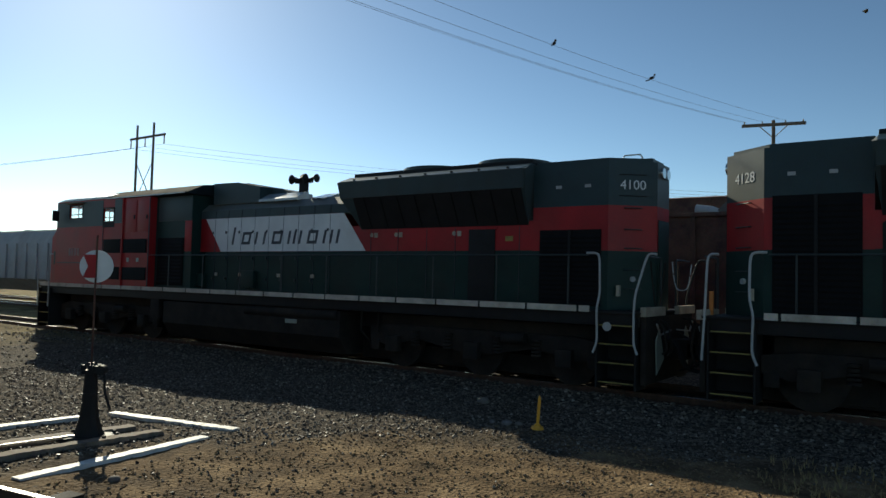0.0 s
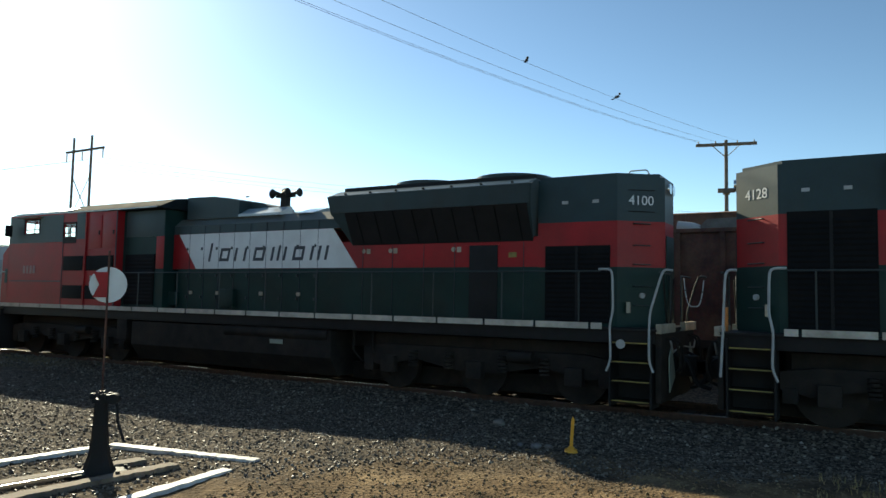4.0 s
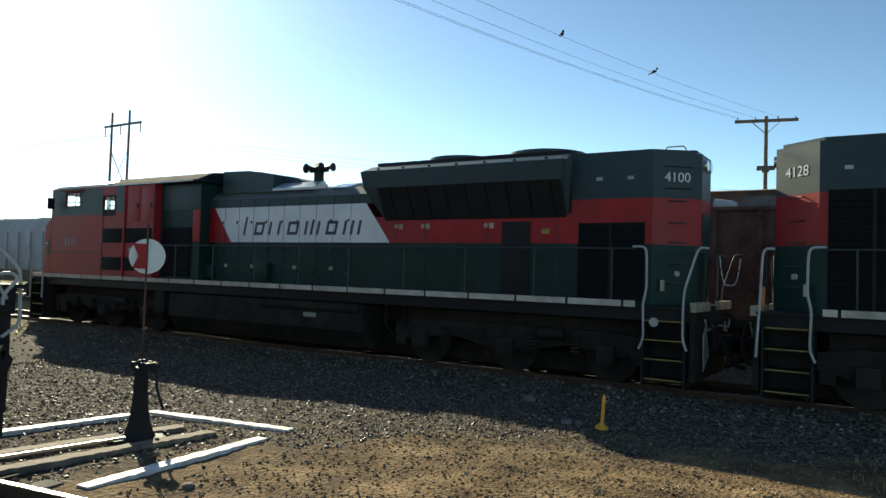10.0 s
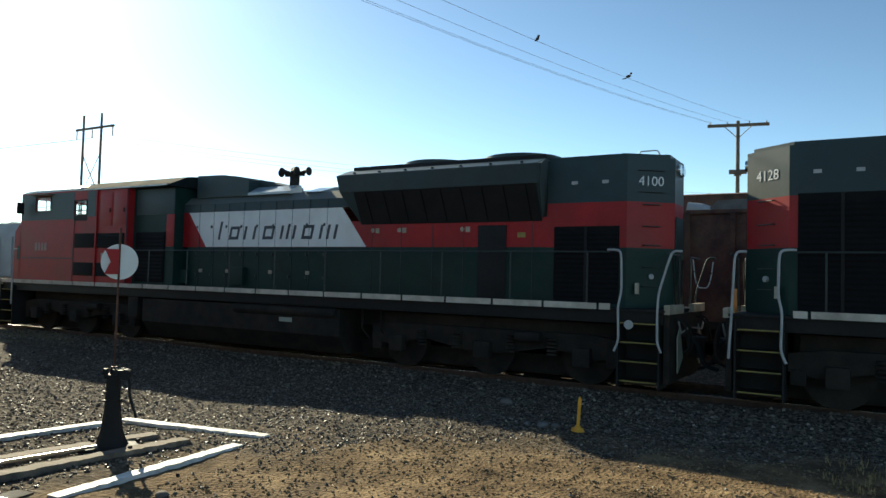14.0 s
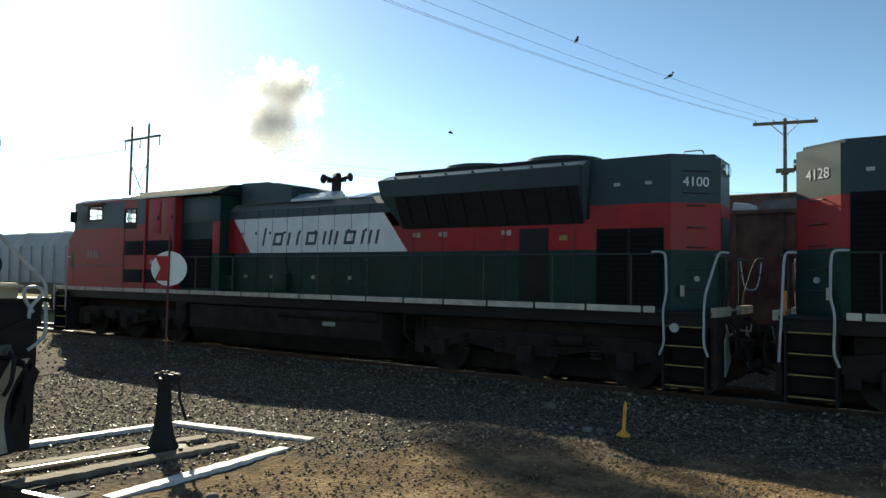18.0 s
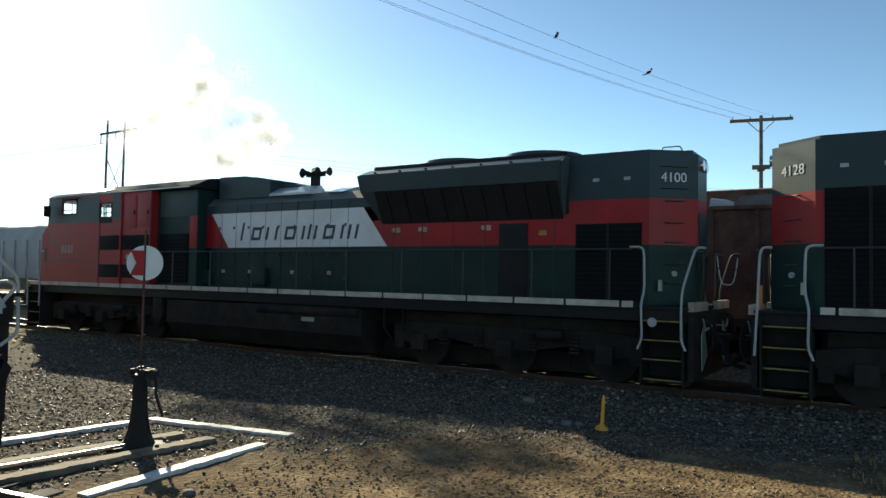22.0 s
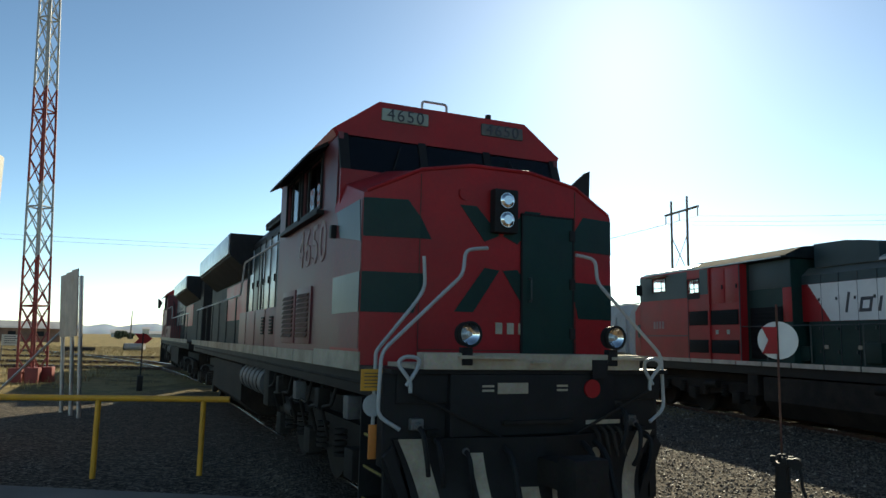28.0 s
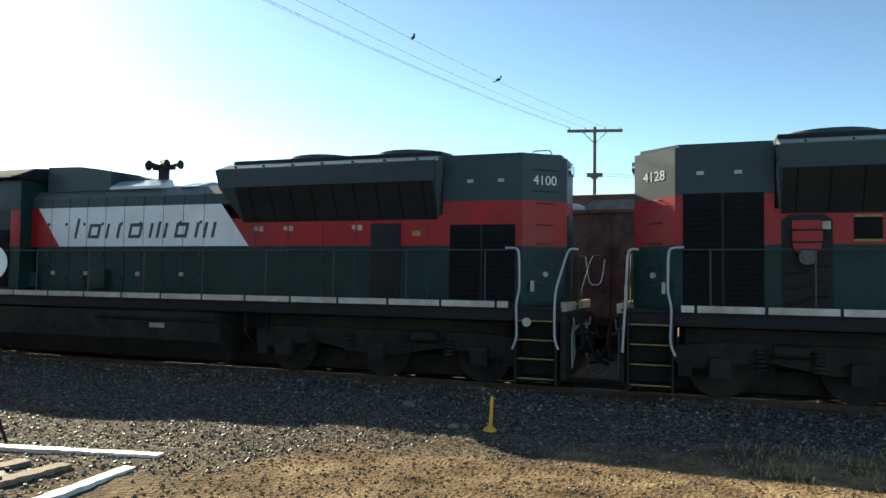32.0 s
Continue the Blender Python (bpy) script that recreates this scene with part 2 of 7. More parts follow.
M_SMOKE = smoke_mat()
M_SOOT = mat("sooty_roof_paint", (0.017, 0.024, 0.027), 0.95, 0, 0.25, 2, 20, 0.004, (0.03, 0.03, 0.03), 0.5, spec=0.03)


def ground_mat():
    """Dark ballast gravel by the tracks, sandy dirt between, dry grass far off, all broken up by noise."""
    m = bpy.data.materials.new("yard_ground")
    m.use_nodes = True
    nt = m.node_tree
    b = nt.nodes["Principled BSDF"]
    geo = nt.nodes.new("ShaderNodeNewGeometry")

    def tex(scale, detail=6, rough=0.6):
        n = nt.nodes.new("ShaderNodeTexNoise")
        n.inputs["Scale"].default_value, n.inputs["Detail"].default_value, n.inputs["Roughness"].default_value = scale, detail, rough
        nt.links.new(geo.outputs["Position"], n.inputs["Vector"])
        return n

    def ramp(src, stops):
        r = nt.nodes.new("ShaderNodeValToRGB")
        while len(r.color_ramp.elements) < len(stops):
            r.color_ramp.elements.new(0.5)
        for e, (p, c) in zip(r.color_ramp.elements, stops):
            e.position, e.color = p, (*c, 1)
        nt.links.new(src, r.inputs[0])
        return r.outputs[0]

    def mixed(fac, a, c):
        x = nt.nodes.new("ShaderNodeMix")
        x.data_type = "RGBA"
        nt.links.new(fac, x.inputs[0])
        nt.links.new(a, x.inputs[6])
        nt.links.new(c, x.inputs[7])
        return x.outputs[2]

    dirt = ramp(tex(1.3, 9, 0.7).outputs["Fac"], [(0.32, (0.05, 0.035, 0.021)), (0.5, (0.18, 0.122, 0.068)), (0.68, (0.35, 0.25, 0.14))])
    grit = nt.nodes.new("ShaderNodeTexVoronoi")
    grit.inputs["Scale"].default_value = 22
    nt.links.new(geo.outputs["Position"], grit.inputs["Vector"])
    gravel = ramp(grit.outputs["Color"], [(0.1, (0.022, 0.018, 0.014)), (0.5, (0.075, 0.062, 0.048)), (0.8, (0.16, 0.13, 0.098)), (0.97, (0.27, 0.23, 0.18))])
    grass = ramp(tex(0.4, 11, 0.78).outputs["Fac"], [(0.34, (0.06, 0.055, 0.028)), (0.46, (0.19, 0.145, 0.065)), (0.56, (0.33, 0.25, 0.11)), (0.66, (0.12, 0.12, 0.045))])
    sep = nt.nodes.new("ShaderNodeSeparateXYZ")
    nt.links.new(geo.outputs["Position"], sep.inputs[0])

    def math_(op, a, c=None, v=None):
        x = nt.nodes.new("ShaderNodeMath")
        x.operation = op
        nt.links.new(a, x.inputs[0])
        if c is not None:
            nt.links.new(c, x.inputs[1])
        elif v is not None:
            x.inputs[1].default_value = v
        return x.outputs[0]

    # Sandy patch: a worn footway in front of the switch, an oval on the plan.
    dx = math_("MULTIPLY", math_("ADD", sep.outputs[0], v=-5.5), v=1 / 12.2)
    dy = math_("MULTIPLY", math_("ADD", sep.outputs[1], v=-8.8), v=1 / 5.6)
    r2 = math_("ADD", math_("MULTIPLY", dx, dx), math_("MULTIPLY", dy, dy))
    wob = math_("MULTIPLY", math_("ADD", tex(0.9, 6).outputs["Fac"], v=-0.5), v=1.1)
    patch = nt.nodes.new("ShaderNodeMapRange")
    patch.inputs[1].default_value, patch.inputs[2].default_value = 0.75, 1.25
    nt.links.new(math_("ADD", r2, wob), patch.inputs[0])
    near = mixed(patch.outputs[0], dirt, gravel)
    # Grass begins away from the tracks.
    far = nt.nodes.new("ShaderNodeMapRange")
    far.inputs[1].default_value, far.inputs[2].default_value = 24, 31
    dist = math_("SQRT", math_("ADD", math_("POWER", sep.outputs[0], v=2), math_("POWER", sep.outputs[1], v=2)))
    nt.links.new(math_("ADD", dist, math_("MULTIPLY", wob, v=8)), far.inputs[0])
    nt.links.new(mixed(far.outputs[0], near, grass), b.inputs["Base Color"])
    b.inputs["Roughness"].default_value = 0.95
    b.inputs["Specular IOR Level"].default_value = 0.08
    bp = nt.nodes.new("ShaderNodeBump")
    bp.inputs["Strength"].default_value, bp.inputs["Distance"].default_value = 0.7, 0.03
    nt.links.new(math_("ADD", grit.outputs["Distance"], tex(14, 6).outputs["Fac"]), bp.inputs["Height"])
    nt.links.new(bp.outputs[0], b.inputs["Normal"])
    return m


M_GROUND = ground_mat()


# ---------------------------------------------------------------- mesh helpers
def part(name, bm, material, parent=None, label="", flat=False):
    """Links a bmesh as one mesh object, under a thing or a part."""
    bmesh.ops.recalc_face_normals(bm, faces=bm.faces)
    me = bpy.data.meshes.new(name)
    bm.to_mesh(me)
    bm.free()
    me.materials.append(material)
    if not flat:
        me.shade_smooth()
        me.set_sharp_from_angle(angle=radians(32))
    ob = new(name, me)
    if parent:
        ob.parent = parent
    if label:
        ob["label"] = label
    return ob


def empty(name, label, category, group="", m=None):
    ob = new(name)
    tagged(ob, label, category, group)
    if m is not None:
        ob.matrix_world = m
    return ob


def box(bm, lo, hi, bevel=0.0):
    lo, hi = [min(a, b) for a, b in zip(lo, hi)], [max(a, b) for a, b in zip(lo, hi)]
    r = bmesh.ops.create_cube(bm, size=1.0)
    for v in r["verts"]:
        v.co = Vector([lo[k] + (v.co[k] + 0.5) * (hi[k] - lo[k]) for k in range(3)])
    if bevel:
        edges = list({e for v in r["verts"] for e in v.link_edges})
        bmesh.ops.bevel(bm, geom=edges, offset=bevel, segments=2, affect="EDGES", profile=0.7)
    return bm


def boxes(*spec):
    bm = bmesh.new()
    for lo, hi, *bev in spec:
        box(bm, lo, hi, bev[0] if bev else 0)
    return bm


def prism(bm, pts, axis, a, b):
    """A polygon (two coordinates a point, in the order of the other axes) pulled from a to b along an axis."""
    k = "xyz".index(axis)

    def at(p, d):
        q = list(p)
        q.insert(k, d)
        return q

    va, vb = [bm.verts.new(at(p, a)) for p in pts], [bm.verts.new(at(p, b)) for p in pts]
    bm.faces.new(va)
    bm.faces.new(vb[::-1])
    n = len(pts)
    for i in range(n):
        bm.faces.new((va[i], va[(i + 1) % n], vb[(i + 1) % n], vb[i]))
    return bm


def cyl(bm, p0, p1, r, seg=12, r2=None):
    p0, p1 = Vector(p0), Vector(p1)
    d = p1 - p0
    q = d.to_track_quat("Z", "Y").to_matrix()
    r2 = r if r2 is None else r2
    ra, rb = [], []
    for i in range(seg):
        a = 2 * math.pi * i / seg
        o = q @ Vector((math.cos(a), math.sin(a), 0))
        ra.append(bm.verts.new(p0 + o * r))
        rb.append(bm.verts.new(p1 + o * r2))
    bm.faces.new(ra[::-1])
    bm.faces.new(rb)
    for i in range(seg):
        bm.faces.new((ra[i], ra[(i + 1) % seg], rb[(i + 1) % seg], rb[i]))
    return bm


def tube(bm, pts, r, seg=8):
    """A bent pipe through the points, its cross-section carried along without twisting."""
    pts = [Vector(p) for p in pts]
    rings, side = [], None
    for i, p in enumerate(pts):
        d = (pts[min(i + 1, len(pts) - 1)] - pts[max(i - 1, 0)]).normalized()
        if side is None:
            side = d.cross(Vector((0, 0, 1)) if abs(d.z) < 0.9 else Vector((0, 1, 0)))
        side = (side - d * side.dot(d)).normalized()
        u = side.cross(d)
        rings.append([bm.verts.new(p + (side * math.cos(2 * math.pi * k / seg) + u * math.sin(2 * math.pi * k / seg)) * r) for k in range(seg)])
    for a, b in zip(rings, rings[1:]):
        for k in range(seg):
            bm.faces.new((a[k], a[(k + 1) % seg], b[(k + 1) % seg], b[k]))
    bm.faces.new(rings[0][::-1])
    bm.faces.new(rings[-1])
    return bm


def rounded(pts, n=3, cut=0.08):
    """The same path with its corners cut round."""
    pts = [Vector(p) for p in pts]
    out = [pts[0]]
    for a, p, b in zip(pts, pts[1:], pts[2:]):
        ca, cb = min(cut, (a - p).length * 0.45), min(cut, (b - p).length * 0.45)
        s, e = p + (a - p).normalized() * ca, p + (b - p).normalized() * cb
        out += [s.lerp(p, k / n).lerp(p.lerp(e, k / n), k / n) for k in range(n + 1)]
    return out + [pts[-1]]


def writing(text, size, material, parent, m, name="road_number", depth=0.004):
    """Raised characters in the built-in font, centred on the pose m, which faces along its z."""
    cu = bpy.data.curves.new(name, "FONT")
    cu.body, cu.size, cu.extrude, cu.align_x, cu.align_y = text, size, depth, "CENTER", "CENTER"
    tmp = bpy.data.objects.new("tmp", cu)
    me = bpy.data.meshes.new_from_object(tmp)
    bpy.data.objects.remove(tmp)
    bpy.data.curves.remove(cu)
    me.name = name
    me.materials.clear()
    me.materials.append(material)
    ob = new(name, me)
    ob.parent = parent
    ob.matrix_local = m
    return ob


def facing(o, right, up):
    """A pose at o whose x is right and y is up."""
    r, u = Vector(right).normalized(), Vector(up).normalized()
    z = r.cross(u)
    return Matrix(((r.x, u.x, z.x, o[0]), (r.y, u.y, z.y, o[1]), (r.z, u.z, z.z, o[2]), (0, 0, 0, 1)))


RAIL = 0.14

# ---------------------------------------------------------------- locomotive running gear
def wheelset(parent, x, r=0.53):
    w = part("wheelset", cyl(cyl(cyl(bmesh.new(), (x, -1.0, RAIL + r), (x, 1.0, RAIL + r), 0.09, 10), (x, 0.72, RAIL + r), (x, 0.86, RAIL + r), r, 28), (x, -0.86, RAIL + r), (x, -0.72, RAIL + r), r, 28), M_UNDER, parent, "grimy steel wheels on an axle")
    return w


def truck(loco, xc, label="three-axle truck with a grimy cast frame"):
    """Three wheelsets in a cast side frame with springs, brake rigging and journal boxes."""
    bm = bmesh.new()
    for s in (1, -1):
        prof = [(xc - 2.75, 0.72), (xc - 2.75, 1.0), (xc - 2.2, 1.08), (xc + 2.2, 1.08), (xc + 2.75, 1.0), (xc + 2.75, 0.72), (xc + 2.3, 0.62), (xc + 1.4, 0.8), (xc + 0.4, 0.62), (xc - 0.4, 0.62), (xc - 1.4, 0.8), (xc - 2.3, 0.62)]
        a, b = (1.0, 1.16) if s > 0 else (-1.16, -1.0)
        prism(bm, prof, "y", a, b)
        for k in (-1, 1):
            box(bm, (xc + k * 2.6 - 0.12, s * 0.95, 0.5), (xc + k * 2.6 + 0.12, s * 1.18, 0.75), 0.03)
    fr = part("truck_frame", bm, M_UNDER, loco, label)
    for k in (-2.05, 0.0, 2.05):
        w = wheelset(fr, xc + k)
    for k in (-1.45, 0.6, 2.65):
        part("traction_motor", boxes(((xc + k - 0.62, -0.62, 0.28), (xc + k + 0.3, 0.62, 0.98), 0.06)), M_UNDER, fr)
    part("bolster", boxes(((xc - 2.6, -0.95, 0.85), (xc + 2.6, 0.95, 1.3), 0.04)), M_UNDER, fr)
    for s in (1, -1):
        for k in (-2.05, 0.0, 2.05):
            part("journal_box", boxes(((xc + k - 0.17, s * 1.1, 0.5), (xc + k + 0.17, s * 1.3, 0.84), 0.04)), M_UNDER, fr)
        for k in (-1.45, -0.6, 0.6, 1.45):
            b2 = bmesh.new()
            for q in range(5):
                cyl(b2, (xc + k, s * 1.2, 0.66 + q * 0.07), (xc + k, s * 1.2, 0.70 + q * 0.07), 0.1, 12)
            part("spring", b2, M_UNDER, fr)
        b3 = cyl(bmesh.new(), (xc - 1.25, s * 1.27, 0.98), (xc - 0.75, s * 1.27, 0.98), 0.11, 12)
        part("brake_cylinder", b3, M_UNDER, fr)
    return fr


def steps(loco, x0, x1, s, tread_edges=True, zs=(0.36, 0.70, 1.03, 1.36)):
    """A recessed corner stair: back plate, cheeks, treads with painted edges."""
    st = part("step_well", boxes(((x0, s * 0.95, 0.3), (x1, s * 0.99, 1.6)), ((x0 - 0.03, s * 0.95, 0.25), (x0, s * 1.5, 1.5)), ((x1, s * 0.95, 0.25), (x1 + 0.03, s * 1.5, 1.5))), M_BLACK, loco)
    for z in zs:
        part("tread", boxes(((x0, s * 1.0, z - 0.035), (x1, s * 1.46, z))), M_UNDER, st)
        part("tread_edge", boxes(((x0 + 0.02, s * 1.46, z - 0.016), (x1 - 0.02, s * 1.475, z + 0.004))), M_YSTEP, st, "worn yellow painted step edge")
    return st


def coupler(loco, x, d):
    c = part("coupler", boxes(((x, -0.13, 0.78), (x + d * 0.75, 0.13, 1.02), 0.03), ((x + d * 0.55, -0.2, 0.72), (x + d * 0.85, 0.14, 1.1), 0.05)), M_UNDER, loco)
    for y in (-0.45, 0.4, 0.55):
        h = tube(bmesh.new(), rounded([(x, y, 1.15), (x + d * 0.25, y, 1.05), (x + d * 0.4, y, 0.62), (x + d * 0.62, y * 0.8, 0.55)], 4, 0.15), 0.028)
        part("air_hose", h, M_BLACK, c)
    return c


def painted_bars(loco, x0, z0, s, y):
    """The company mark as a row of plain slanted charcoal shapes: bars and open frames, the first one taller."""
    def slab(a, w, zb, zt):
        sh = [(a - 0.22 * (zb - z0), zb), (a - w - 0.22 * (zb - z0), zb), (a - w - 0.22 * (zt - z0), zt), (a - 0.22 * (zt - z0), zt)]
        return prism(bmesh.new(), sh, "y", s * y, s * (y + 0.004))

    e = 0.075
    for off, width, top in ((0.0, 0.0, 0.47), (0.4, 0.34, 0.335), (0.92, 0.0, 0.335), (1.24, 0.0, 0.335), (1.58, 0.36, 0.335), (2.16, 0.0, 0.335), (2.36, 0.0, 0.335), (2.56, 0.0, 0.335), (2.86, 0.34, 0.335), (3.4, 0.0, 0.335), (3.62, 0.0, 0.335), (3.84, 0.0, 0.335)):
        a, zt = x0 - off, z0 + top
        part("painted_mark", slab(a, e, z0, zt), M_LETTER, loco)
        if width:
            part("painted_mark", slab(a - width + e, e, z0, zt), M_LETTER, loco)
            part("painted_mark", slab(a - e, width - 2 * e, zt - e, zt), M_LETTER, loco)
            part("painted_mark", slab(a - e, width - 2 * e, z0, z0 + e), M_LETTER, loco)


def horn(loco, x, z):
    """A roof horn: post, manifold and five flared bells."""
    h = part("air_horn", boxes(((x - 0.09, -0.09, z - 0.35), (x + 0.09, 0.09, z)), ((x - 0.3, -0.06, z - 0.06), (x + 0.3, 0.06, z + 0.04), 0.02)), M_BLACK, loco)
    for k, d in ((0.28, 1), (-0.28, -1), (0.1, 1), (-0.02, -1)):
        y = 0.0 if abs(k) > 0.2 else 0.16
        bm = cyl(cyl(bmesh.new(), (x + k * 0.5, y, z + 0.02), (x + k + d * 0.1, y, z + 0.05), 0.035, 12, 0.05), (x + k + d * 0.1, y, z + 0.05), (x + k + d * 0.2, y, z + 0.05), 0.05, 14, 0.115)
        part("bell", bm, M_BLACK, h)
    part("bell", cyl(cyl(bmesh.new(), (x, -0.1, z), (x, 0.0, z + 0.1), 0.04, 12, 0.05), (x, 0.0, z + 0.08), (x, 0.05, z + 0.14), 0.05, 12, 0.1), M_BLACK, h)
    return h


# ---------------------------------------------------------------- long-hood road engine (yard track)
def hood_engine(number, label, m, near=1):
    """x runs forward from the rear coupling plane, y to the left, z up from the ground."""
    L = empty("locomotive", label, "locomotive", "coupled road engines")
    HW, DK = 0.95, 1.6
    part("underframe", boxes(((0.55, -1.42, 1.34), (21.35, 1.42, 1.56), 0.02), ((1.4, -0.6, 0.95), (20.6, 0.6, 1.34))), M_BLACK, L)
    part("walkway", boxes(((0.5, -1.5, 1.56), (21.35, 1.5, 1.6))), M_BLACK, L, "black tread-plate walkway along the hood")
    # segmented white sill stripe
    for s in (1, -1):
        x = 1.45
        part("sill_stripe", boxes(((x, s * 1.5, 1.575), (x + 0.2, s * 1.515, 1.685))), M_SILL, L)
        x += 0.25
        while x < 21.0:
            w = min(1.0, 21.25 - x)
            part("sill_stripe", boxes(((x, s * 1.5, 1.575), (x + w, s * 1.515, 1.685))), M_SILL, L, "chipped white edge stripe")
            x += 1.05
        part("end_beam", boxes(((0.42, s * 0.42, 1.53), (0.52, s * 1.5, 1.69), 0.01)), M_CREAM, L, "white painted end beam")
        part("end_beam", boxes(((21.36, s * 0.42, 1.53), (21.46, s * 1.5, 1.69), 0.01)), M_CREAM, L)
    # rear hood, chamfered in plan
    plan = [(0.62, 0.35), (1.34, HW), (2.9, HW), (2.9, -HW), (1.34, -HW), (0.62, -0.35)]
    part("hood_rear_lower", prism(bmesh.new(), plan, "z", DK, 2.70), M_GREEN, L)
    part("hood_rear_band", prism(bmesh.new(), plan, "z", 2.70, 3.55), M_RED, L, "red painted band round the rear hood")
    bm = prism(bmesh.new(), plan, "z", 3.55, 4.38)
    prism(bm, [(0.72, 0.31), (1.4, 0.82), (2.9, 0.82), (2.9, -0.82), (1.4, -0.82), (0.72, -0.31)], "z", 4.38, 4.46)
    part("hood_rear_upper", bm, M_GREENTOP, L, "slate green upper rear hood")
    for s in (1, -1):
        n = Vector((-0.60, s * 0.72, 0)).normalized()
        right = Vector((0, 0, 1)).cross(n)
        o = Vector((0.98, s * 0.65, 3.93)) + n * 0.003
        for k, digit in enumerate(number):
            writing(digit, 0.25, M_WHITE, L, facing(o + right * (k - 1.5) * 0.125, right, (0, 0, 1)))
        for z in (-0.2, 0.2) if near > 0 else ():
            c = o + Vector((0, 0, z))
            part("number_slot", tube(bmesh.new(), [c - right * 0.26, c + right * 0.26], 0.01, 6), M_BLACK, L)
        # ladder rungs and grab irons on the chamfer
        for z in (2.0, 2.35, 2.75, 3.1, 3.5):
            c = Vector((0.98, s * 0.65, z)) + n * 0.05
            part("grab_iron", tube(bmesh.new(), [c - right * 0.16 - n * 0.05, c - right * 0.16, c + right * 0.16, c + right * 0.16 - n * 0.05], 0.012, 6), M_HANDDARK, L)
        part("marker_light", cyl(bmesh.new(), o + Vector((0, 0, -1.75)) + n * 0.0, o + Vector((0, 0, -1.75)) + n * 0.05, 0.05, 12), M_HAND, L)
        part("label_plate", boxes(((1.12, s * 0.86, 1.86), (1.18, s * 0.93, 2.06))), M_CREAM, L, "small pale data plate")
        for x in (1.75, 2.35):
            part("vent_slot", boxes(((x - 0.06, s * HW, 3.9), (x + 0.06, s * (HW + 0.012), 3.96))), M_HAND, L)
    part("rear_headlight", cyl(cyl(bmesh.new(), (0.56, 0.13, 4.2), (0.64, 0.13, 4.2), 0.1, 16), (0.56, -0.13, 4.2), (0.64, -0.13, 4.2), 0.1, 16), M_CHROME, L)
    part("rear_door", boxes(((0.6, -0.3, 1.62), (0.622, 0.3, 3.3), 0.01)), M_GREEN, L)
    # rear grilles (louvred) on both sides
    for s in (1, -1):
        top = 3.1 if s > 0 else 3.58
        g = part("rear_grille", boxes(((1.47, s * HW, 1.66), (2.74, s * (HW + 0.02), top))), M_GRILLE, L, "black equipment grille")
        n = int((top - 1.7) / 0.09)
        for k in range(n):
            z = 1.7 + k * 0.09
            part("louvre", prism(bmesh.new(), [(s * (HW + 0.02), z), (s * (HW + 0.045), z - 0.015), (s * (HW + 0.045), z - 0.005), (s * (HW + 0.02), z + 0.045)], "x", 1.5, 2.71), M_GRILLE, g)
        part("grille_post", boxes(((2.08, s * HW, 1.66), (2.13, s * (HW + 0.05), top))), M_BLACK, g)
    # hood below the radiators
    part("hood_lower", boxes(((2.9, -HW, DK), (13.2, HW, 2.71))), M_GREEN, L, "dark green lower hood with doors")
    part("hood_red_band", boxes(((2.9, -HW, 2.71), (8.2, HW, 3.3))), M_RED, L, "red painted band below the radiators")
    part("hood_engine_band", boxes(((8.2, -HW, 2.71), (13.9, HW, 3.63))), M_RED, L)
    up = [(-HW, 3.63), (-HW, 3.85), (-0.72, 4.06), (0.72, 4.06), (HW, 3.85), (HW, 3.63)]
    part("hood_engine_upper", prism(bmesh.new(), up, "x", 7.3, 13.9), M_GREENTOP, L, "slate green upper engine hood")
    for s in (1, -1):
        white = [(7.25, 2.715), (12.49, 2.715), (13.18, 3.626), (7.96, 3.626)]
        part("white_band", prism(bmesh.new(), white, "y", s * HW, s * (HW + 0.012)), M_WHITE, L, "white slanted band with charcoal mark")
        if s > 0:
            painted_bars(L, 12.05, 2.9, s, HW + 0.0125)
        else:
            painted_bars(L, 11.9, 2.9, s, HW + 0.0125)
        # hood doors: seams, handles, latches
        for k, x in enumerate([8.4 + 0.545 * q for q in range(9)]):
            part("door_seam", boxes(((x - 0.005, s * HW, 1.68), (x + 0.005, s * (HW + 0.015), 3.84))), M_LETTER, L)
            for z in (1.95, 2.5, 3.2):
                part("latch", boxes(((x + 0.05, s * HW, z), (x + 0.09, s * (HW + 0.035), z + 0.07))), M_HANDDARK, L)
        for x in (3.2, 4.75, 5.5, 6.3, 7.1):
            part("door_seam", boxes(((x - 0.005, s * HW, 1.68), (x + 0.005, s * (HW + 0.01), 3.2))), M_LETTER, L)
        for x in (4.6, 6.18, 6.9):
            part("notice", boxes(((x, s * HW, 3.02), (x + 0.1, s * (HW + 0.008), 3.13))), M_CREAM, L, "small pale notice plate")
            part("notice", cyl(bmesh.new(), (x + 0.18, s * HW, 3.08), (x + 0.18, s * (HW + 0.008), 3.08), 0.05, 14), M_CREAM, L)
        part("notice", boxes(((3.35, s * HW, 2.9), (3.52, s * (HW + 0.008), 3.0))), M_YSTEP, L)
        for x in (8.9, 10.1, 11.6, 12.6):
            part("sight_glass", boxes(((x, s * HW, 2.05), (x + 0.11, s * (HW + 0.03), 2.14), 0.01)), M_CREAM, L)
        # lower equipment boxes along the walkway
        part("hood_valve_box", boxes(((11.0, s * HW, 1.75), (11.5, s * (HW + 0.12), 2.2), 0.02)), M_GREEN, L)
        part("hood_valve_box", boxes(((13.1, s * HW, 1.75), (13.6, s * (HW + 0.12), 2.1), 0.02)), M_GREEN, L)
